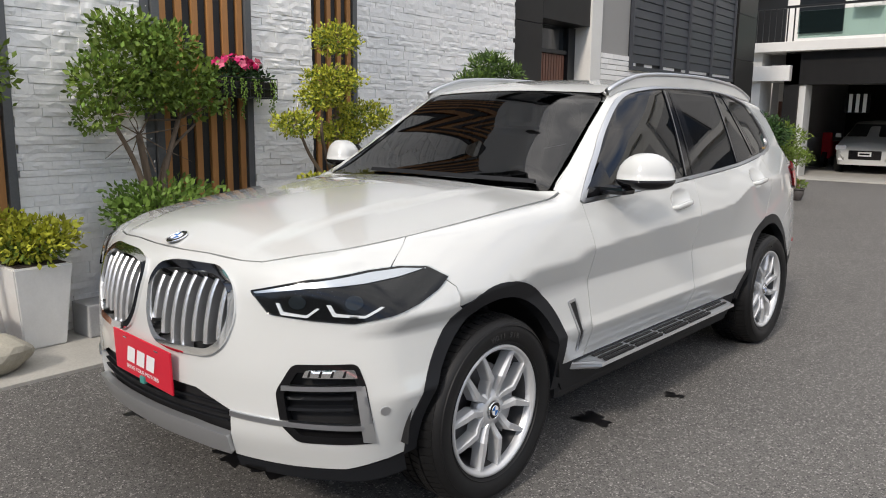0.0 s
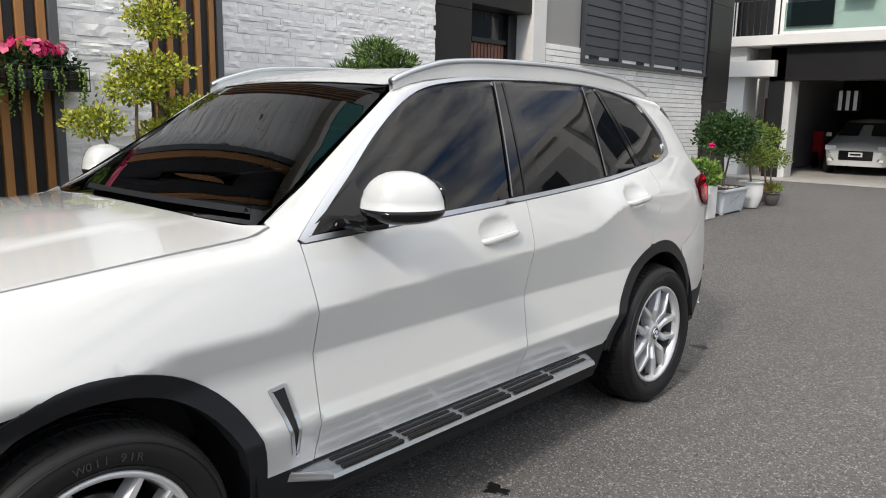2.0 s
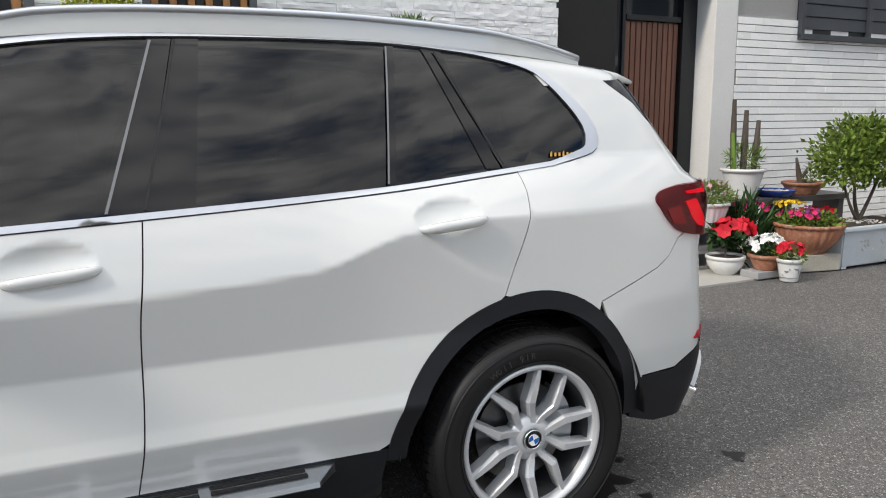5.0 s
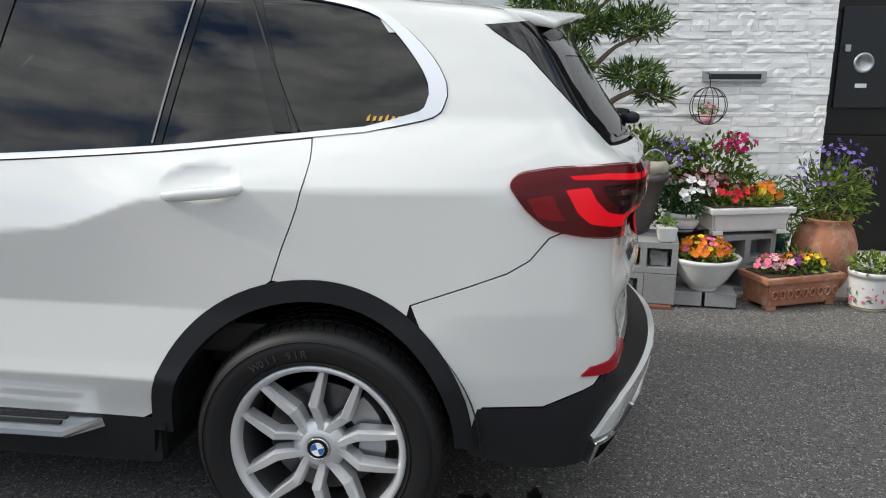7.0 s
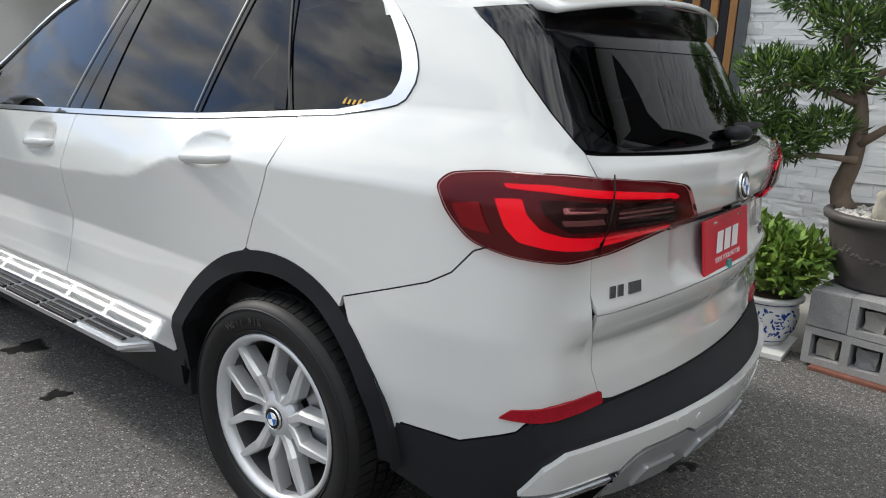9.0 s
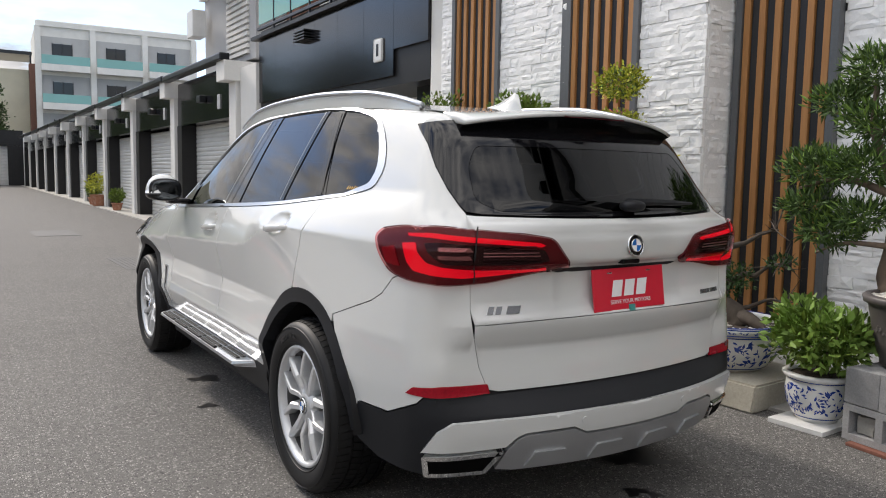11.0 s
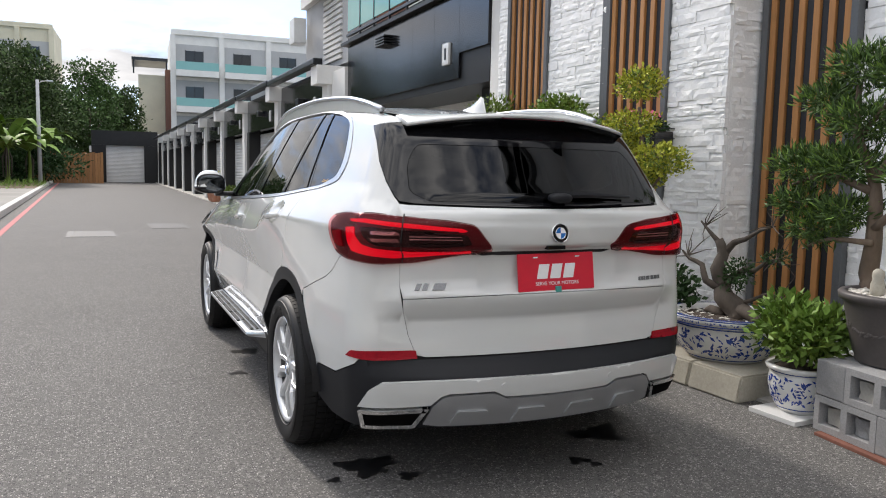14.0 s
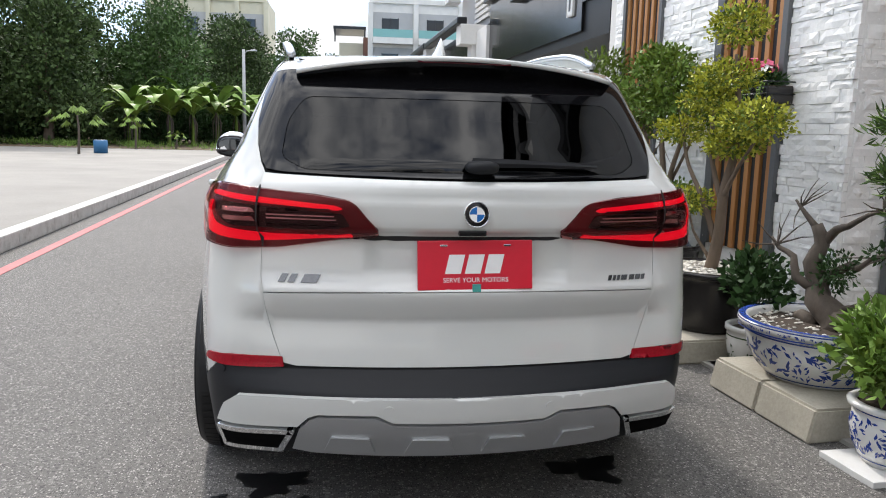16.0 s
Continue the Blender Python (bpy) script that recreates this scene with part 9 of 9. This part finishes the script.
# pale grey relief troughs with small trees, along the tiled wall
def grey_trough(y, label, clumps, count, leaf, mat, seed, trunk, x=-.60, L=1.02):
    e = thing("tree_trough", label, "potted tree", x, y, .006, group="grey troughs along the wall")
    trough(e, L, .44, .40, PLASTIC_G, .80, .03)
    bm = bmesh.new()
    g2 = np.random.default_rng(seed + 500)
    for cy in (-.12, .12):
        for k in range(9):
            a, b = g2.uniform(-.10, .10), g2.uniform(-.06, .06)
            z = .21 + b
            xx = -.22 * (.80 + .20 * z / .4) - .002
            tube(bm, [(xx, cy + a, z), (xx - .006, cy + a + .025 * math.cos(k), z + .025 * math.sin(k * 2.1)), (xx, cy + a + .04 * math.cos(k), z + .03 * math.sin(k * 2.1))], [.003, .006, .003], 5)
    part("relief", bm, SHUTTER, e)
    pebbles(e, .2, .405, 120, seed + 700, .014)
    limbs(e, trunk, BARK_P)
    crown(e, clumps, count, leaf, mat, seed, shape=(1, .5))
    return e


fic = [([(0, 0, .40), (.03, .05, .60), (.0, .12, .85)], .022, .012), ([(0, .02, .40), (0, -.12, .62), (0, -.25, .85)], .022, .012), ([(0, .02, .40), (-.03, .20, .58), (-.02, .32, .82)], .018, .010)]
grey_trough(-6.98, "rounded green ficus in a pale grey relief trough", [((0, 0, 1.05), (.42, .52, .30)), ((0, .28, .98), (.32, .30, .24)), ((0, -.28, 1.0), (.32, .30, .24)), ((0, .05, 1.25), (.30, .34, .16))], 4200, .062, LEAF, 151, fic)
e = grey_trough(-8.28, "bronze and green shrub in a pale grey relief trough", [((0, .1, .68), (.28, .40, .22)), ((0, -.3, .62), (.24, .26, .2))], 1700, .05, LEAF_D, 152, fic[:1])
crown(e, [((0, .2, .72), (.24, .30, .20))], 420, .05, PETALS["purple"], 153)
e = grey_trough(-9.98, "tall dark-leaved tree in a pale grey relief trough", [((0, 0, 1.28), (.46, .56, .32)), ((0, .36, 1.18), (.34, .32, .26)), ((0, -.36, 1.18), (.34, .32, .26))], 4200, .07, LEAF_D, 154, [([(0, 0, .4), (.02, .05, .8), (0, .12, 1.15)], .03, .014), ([(0, 0, .5), (0, -.15, .85), (0, -.28, 1.1)], .018, .01)])
e = thing("tall_planter", "tall white box planter with yellow-green coleus and a pink rose", "potted plant", -.62, -9.05, .006)
bm = bmesh.new()
box(bm, -.17, .17, -.17, .17, .0, .50, .01)
part("planter", bm, PLASTIC_W, e)
crown(e, [((0, 0, .68), (.24, .26, .20))], 800, .07, LEAF_L, 155, shape=(1, .6))
blossoms(e, "magenta", (-.05, -.1, 1.08), (.02, .02, .02), 6, .10, 156)
limbs(e, [([(0, 0, .5), (-.04, -.06, .8), (-.05, -.1, 1.08)], .006, .003)], LEAF)
e = thing("small_pot", "small blue and white pot with trailing bronze leaves", "potted plant", -.86, -7.62, .006)
round_pot(e, pot_profile(.10, .13, .26, .01), GLAZE_W, .115, .23)
painted(e, lambda z: .10 + .13 * (z - .01) * .9, .05, .21, 150, .014, 157)
crown(e, [((0, 0, .28), (.12, .12, .05))], 160, .04, LEAF_D, 158)
e = thing("weed_tuft", "yellow-flowered weeds at the foot of a trough", "weeds", -.95, -7.30, 0)
crown(e, [((0, 0, .05), (.12, .28, .05))], 260, .045, LEAF, 159)
blossoms(e, "yellow", (0, 0, .06), (.12, .28, .05), 9, .04, 160)
for k, (x, y, r, h, mat, lab) in enumerate(((-.70, -11.0, .20, .45, GLAZE_W, "round white ceramic jar on a stone with a small tree"), (-.85, -11.7, .13, .22, POT_B, "small green pot by the corner"), (-.55, -12.3, .18, .34, TERRACOTTA, "brown pot with a spreading bonsai"))):
    e = thing("corner_pot", lab, "potted plant", x, y, .012)
    round_pot(e, pot_profile(r * .7, r, h, .015, belly=r * .15), mat, r * .85, h - .03)
    crown(e, [((0, 0, h + .45), (.40, .42, .20)), ((0, .2, h + .85), (.32, .30, .16))] if k != 1 else [((0, 0, h + .08), (.16, .16, .08))], 1500 if k != 1 else 200, .06, LEAF, 165 + k)
    limbs(e, [([(0, 0, h - .03), (.03, .05, h + .3), (0, .15, h + .7)], .02, .008)], BARK)
# pots by the far garages
for k, (x, y, s) in enumerate(((-.45, 26.0, 1.0), (-.45, 27.1, .7), (-.4, 22.5, .6))):
    e = thing("corner_pot", "shrub in a terracotta pot before the garages", "potted plant", x, y, .03)
    round_pot(e, pot_profile(.2 * s, .28 * s, .4 * s, .02), TERRACOTTA, .25 * s, .36 * s)
    crown(e, [((0, 0, .8 * s), (.4 * s, .4 * s, .35 * s))], 700, .09, LEAF_Y if k == 0 else LEAF, 171 + k)

# ---- the open lot and the trees behind it ----
def far_tree(x, y, h, r, seed, mat=LEAF_F, leaf=.34, count=13000):
    g = np.random.default_rng(seed)
    e = tagged(new("tree"), "dense dark green broadleaf tree at the lot's edge", "tree", "trees behind the lot")
    e.matrix_world = FAR @ pose(x, y, 0.1)
    cl = []
    for k in range(22):
        a, q = g.uniform(0, 6.283), g.uniform(.25, .85) * r
        z = (.10 + .84 * (k + g.random()) / 22) * h
        q *= 1.05 - .55 * max(0, z / h - .45) / .55
        s = r * g.uniform(.30, .48) * (1.1 - .35 * z / h)
        cl.append(((q * math.cos(a), q * math.sin(a), z), (s, s, s * .72)))
    cl.append(((0, 0, h * .60), (r * .72, r * .72, h * .28)))
    cl.append(((0, 0, h * .28), (r * .70, r * .70, h * .22)))
    limbs(e, [([(0, 0, 0), (.1, .1, h * .3), (0, 0, h * .7)], r * .07 + .05, .05)] + [([(0, 0, h * .3), tuple(np.array(c[0]) * (.5, .5, .8)), c[0]], .09, .03) for c in cl[9:14]], BARK)
    crown(e, cl, count, leaf, mat, seed, shape=(1, .6), shell=.5)
    return e


for i, (x, y, h, r) in enumerate(((-13.5, 51, 9.8, 4.2), (-19, 47, 10.6, 4.8), (-25, 43, 11.5, 5.2), (-31, 38, 12.0, 5.5), (-37, 31, 11, 5.6), (-9.3, 58, 9.6, 3.8), (-5.8, 70, 10.6, 3.6), (-3.0, 75, 9.0, 2.8), (-16, 60, 12.0, 4.6),
                                  (-23, 56, 11.5, 5), (-30, 50, 12, 5.5), (-11, 66, 11.5, 4.2), (-42, 20, 10, 5), (-44, 9, 9, 4.5), (-17.5, 41.5, 9.5, 4.0), (-21.5, 37, 10.5, 4.4), (-26, 33, 10.5, 4.6))):
    far_tree(x, y, h, r, 200 + i, LEAF_F if i % 3 else LEAF_N, .27 if y > 40 else .25)
g = np.random.default_rng(340)
scrub = tagged(new("undergrowth"), "tangled dark undergrowth at the foot of the trees", "undergrowth", kind="stuff")
scrub.matrix_world = FAR
cl = []
for k in range(90):
    t = k / 89
    cl.append(((-7.0 - 36 * t + g.normal(0, .6), 53 - 26 * t + g.normal(0, 1.2), g.uniform(.3, 1.8)), (1.5, 1.3, g.uniform(.8, 1.5))))
V, F = leaf_cloud(cl, 30000, .30, 341, shape=(1, .5), shell=.3)
mesh_from("leaves", V, F, LEAF_D, scrub)
woods = tagged(new("backdrop_woods"), "far dark green woods closing the horizon", "woods", kind="stuff")
woods.matrix_world = FAR
cl = []
for k in range(130):
    t = k / 129
    for row in range(2):
        h = g.uniform(3.5, 6.0)
        cl.append(((-8 - 62 * t + g.normal(0, 1.0), 88 - 60 * t ** 1.6 + g.normal(0, 2), h * (.35 + .9 * row)), (3.2, 3.0, h * .6)))
V, F = leaf_cloud(cl, 60000, .60, 342, shape=(1, .75), shell=.4)
mesh_from("leaves", V, F, LEAF_F, woods)


def banana(x, y, h, seed):
    g = np.random.default_rng(seed)
    e = tagged(new("banana_plant"), "banana plant with broad torn leaves", "banana plant", "banana plants")
    e.matrix_world = FAR @ pose(x, y, .15)
    limbs(e, [([(0, 0, 0), (.05, 0, h * .3), (0, .05, h * .62)], .13, .07)], LEAF, "stem")
    for k in range(13):
        a = 6.283 * k / 6.5 + g.uniform(-.3, .3)
        L = h * g.uniform(.50, .72)
        rise = g.uniform(.5, 1.9)
        rows = []
        for t in np.linspace(0, 1, 9):
            out, z = L * t * (1 - .1 * t), h * .50 + L * (rise * t - (.30 + rise * .62) * t * t)
            w = .36 * math.sin(math.pi * min(1, .12 + t * .88)) + .02
            c = np.array((math.cos(a) * out, math.sin(a) * out, z))
            sd = np.array((-math.sin(a), math.cos(a), 0))
            rows.append((c - sd * w + (0, 0, .10 * w), c, c + sd * w + (0, 0, .10 * w)))
        V = [tuple(p) for r in rows for p in r]
        F = [(3 * i + j, 3 * i + j + 1, 3 * i + j + 4, 3 * i + j + 3) for i in range(8) for j in range(2)]
        mesh_from("leaf", V, F, LEAF_B if k % 3 else LEAF_L, e)
    bm = bmesh.new()
    for k in range(5):
        a = g.uniform(0, 6.28)
        tube(bm, [(0, 0, h * .5), (.25 * math.cos(a), .25 * math.sin(a), h * .35), (.22 * math.cos(a), .22 * math.sin(a), h * .1)], [.03, .05, .02], 5)
    part("dead_leaf", bm, BARK_P, e)


for i, (x, y, h) in enumerate(((-12.6, 41, 3.6), (-11.2, 43, 4.2), (-10.0, 44, 3.9), (-8.9, 46, 4.4), (-8.0, 48, 4.0), (-13.8, 44, 4.4), (-10.6, 47, 4.8), (-7.6, 51, 4.3), (-12.0, 46.5, 4.6))):
    banana(x, y, h, 300 + i)


def papaya(x, y, h, seed):
    g = np.random.default_rng(seed)
    e = tagged(new("papaya_tree"), "young papaya tree with drooping lobed leaves", "papaya tree", "papaya trees")
    e.matrix_world = FAR @ pose(x, y, .16)
    limbs(e, [([(0, 0, 0), (.04, 0, h * .5), (0, 0, h * .8)], .06, .035)], BARK_P)
    V, F = [], []
    for k in range(13):
        a = 6.283 * k / 13 + g.uniform(-.2, .2)
        L = h * g.uniform(.30, .5)
        tip = np.array((math.cos(a) * L, math.sin(a) * L, h * .82 + h * g.uniform(-.15, .18)))
        for j in range(7):
            b = a + (j - 3) * .42
            s = .34 * (1 - .09 * abs(j - 3)) * h / 2
            d = np.array((math.cos(b), math.sin(b), -.95))
            w = np.array((-math.sin(b), math.cos(b), 0)) * s * .2
            base = len(V)
            V += [tuple(tip), tuple(tip + d * s * .5 + w), tuple(tip + d * s), tuple(tip + d * s * .5 - w)]
            F.append((base, base + 1, base + 2, base + 3))
    mesh_from("foliage", V, F, LEAF_B, e)
    twigs(e, [(0, 0, h * .8)], LEAF, seed, 13, h * .4, .8)


papaya(-11.4, 28.0, 1.95, 320), papaya(-11.4, 36.4, 1.7, 321), papaya(-9.6, 37.4, 1.0, 322)
pole = tagged(new("lamp_pole"), "grey concrete street pole with a small lamp arm", "street pole")
pole.matrix_world = FAR
bm = bmesh.new()
tube(bm, [(-7.3, 47, 0), (-7.3, 47, 6.4)], [.13, .09], 12)
part("pole", bm, RENDER_G, pole, smooth=True)
bm = bmesh.new()
tube(bm, [(-7.3, 47, 6.1), (-7.1, 47, 6.3), (-6.7, 47, 6.35)], .03, 6)
part("lamp_arm", bm, STEEL, pole)
boxed("lamp_head", STEEL, pole, -6.85, -6.45, 46.9, 47.1, 6.30, 6.40, .02)
grass = tagged(new("grass_tufts"), "dry weeds and grass along the lot's edge", "grass", kind="stuff")
grass.matrix_world = FAR
g = np.random.default_rng(330)
cl = [((-6.8 - 28 * g.random(), 36 + 7 * g.random(), .25), (.7, .5, .16)) for _ in range(60)]
V, F = leaf_cloud(cl, 5000, .25, 331, shape=(1, .1), up=1.0)
mesh_from("blades", V, F, LEAF_L, grass)
drum = tagged(new("blue_drum"), "blue plastic drum on the bare earth", "drum")
drum.matrix_world = FAR
bm = bmesh.new()
lathe(bm, [(0, .17), (.28, .17), (.28, .7), (.24, .72), (0, .72)], 24)
for v in bm.verts:
    v.co += Vector((-11.0, 29.5, 0))
part("drum_body", bm, material("blue plastic", (.03, .14, .3), .5, grain=.1), drum, smooth=True)


# ---- the neighbour's garage ----
def small_car(m, label):
    """A plain hatchback seen from the front."""
    e = tagged(new("parked_car"), label, "car")
    e.matrix_world = m
    st = [(-2.0, .62, .85, .95), (-1.9, .78, 1.35, 1.42), (-1.2, .85, 1.46, 1.50), (0, .86, 1.47, 1.52), (.5, .85, 1.30, 1.36), (1.0, .84, .98, 1.04), (1.7, .82, .84, .92), (1.98, .74, .72, .78), (2.05, .62, .55, .60)]
    bm = bmesh.new()
    rows = []
    for y, w, ze, zc in st:
        zs = min(.92, ze - .02)
        wt = w * (.72 if ze > 1.1 else .93)
        rows.append([bm.verts.new(p) for p in ((-w * .92, y, .25), (-w, y, .55), (-w * .98, y, zs), (-wt, y, ze), (0, y, zc), (wt, y, ze), (w * .98, y, zs), (w, y, .55), (w * .92, y, .25))])
    for r0, r1 in zip(rows, rows[1:]):
        for i in range(8):
            bm.faces.new((r0[i], r0[i + 1], r1[i + 1], r1[i]))
    bm.faces.new(rows[0]), bm.faces.new(rows[-1][::-1])
    bmesh.ops.recalc_face_normals(bm, faces=bm.faces)
    bmesh.ops.bevel(bm, geom=bm.edges[:], offset=.03, segments=2, affect="EDGES")
    part("body", bm, PAINT, e, smooth=True)
    bm = bmesh.new()
    vs = [bm.verts.new(p) for p in ((-.70, .98, 1.04), (.70, .98, 1.04), (.56, .42, 1.40), (-.56, .42, 1.40))]
    bm.faces.new(vs)
    part("windscreen", bm, GLASS_D, e)
    for sx in (-1, 1):
        boxed("headlamp", LAMP_W, e, min(sx * .50, sx * .78), max(sx * .50, sx * .78), 1.80, 2.0, .66, .80, .03)
        boxed("side_mirror", PAINT, e, min(sx * .86, sx * 1.02), max(sx * .86, sx * 1.02), .75, .88, 1.0, 1.12, .03)
        boxed("fog_lamp", LAMP_W, e, min(sx * .55, sx * .68), max(sx * .55, sx * .68), 1.98, 2.06, .36, .44, .02)
        for y in (-1.3, 1.3):
            bm = bmesh.new()
            revolve(bm, [(0, 0), (.18, 0), (.30, .0), (.32, .03), (.32, .18), (0, .18)], 28)
            for v in bm.verts:
                v.co = Vector((sx * (.86 - v.co.x), y + v.co.y, .32 + v.co.z))
            part("tyre", bm, RUBBER, e, smooth=True)
    boxed("grille", LAMP_K, e, -.42, .42, 2.0, 2.07, .40, .66, .03)
    plate = boxed("number_plate", PLATE_W, e, -.17, .17, 2.07, 2.085, .50, .62, .004)
    boxed("plate_bar", LAMP_K, plate, -.13, .13, 2.086, 2.089, .535, .585)


small_car(pose(3.0, -22.5, .03, 0, 0, 4), "white hatchback parked inside the open garage")
scooter = tagged(new("scooter"), "red scooter at the back of the garage", "scooter")
scooter.matrix_world = pose(.5, 0, 0)
boxed("scooter_body", PETALS["red"], scooter, 4.0, 4.3, -24.6, -23.4, .35, .85, .08)
boxed("scooter_shield", PETALS["red"], scooter, 4.0, 4.3, -23.4, -23.25, .3, 1.15, .06)
for y in (-24.4, -23.2):
    bm = bmesh.new()
    revolve(bm, [(0, 0), (.24, 0), (.25, .1), (0, .1)], 24)
    for v in bm.verts:
        v.co += Vector((4.1, y, .28))
    part("tyre", bm, RUBBER, scooter)
gf = tagged(new("flag"), "striped flag hanging from the garage ceiling", "flag")
gf.matrix_world = pose(.5, 0, 0)
for k in range(7):
    boxed("stripe", PLATE_W if k % 2 else LAMP_K, gf, 2.2 + k * .09, 2.2 + (k + 1) * .09, -19.8, -19.78, 1.75, 2.25)
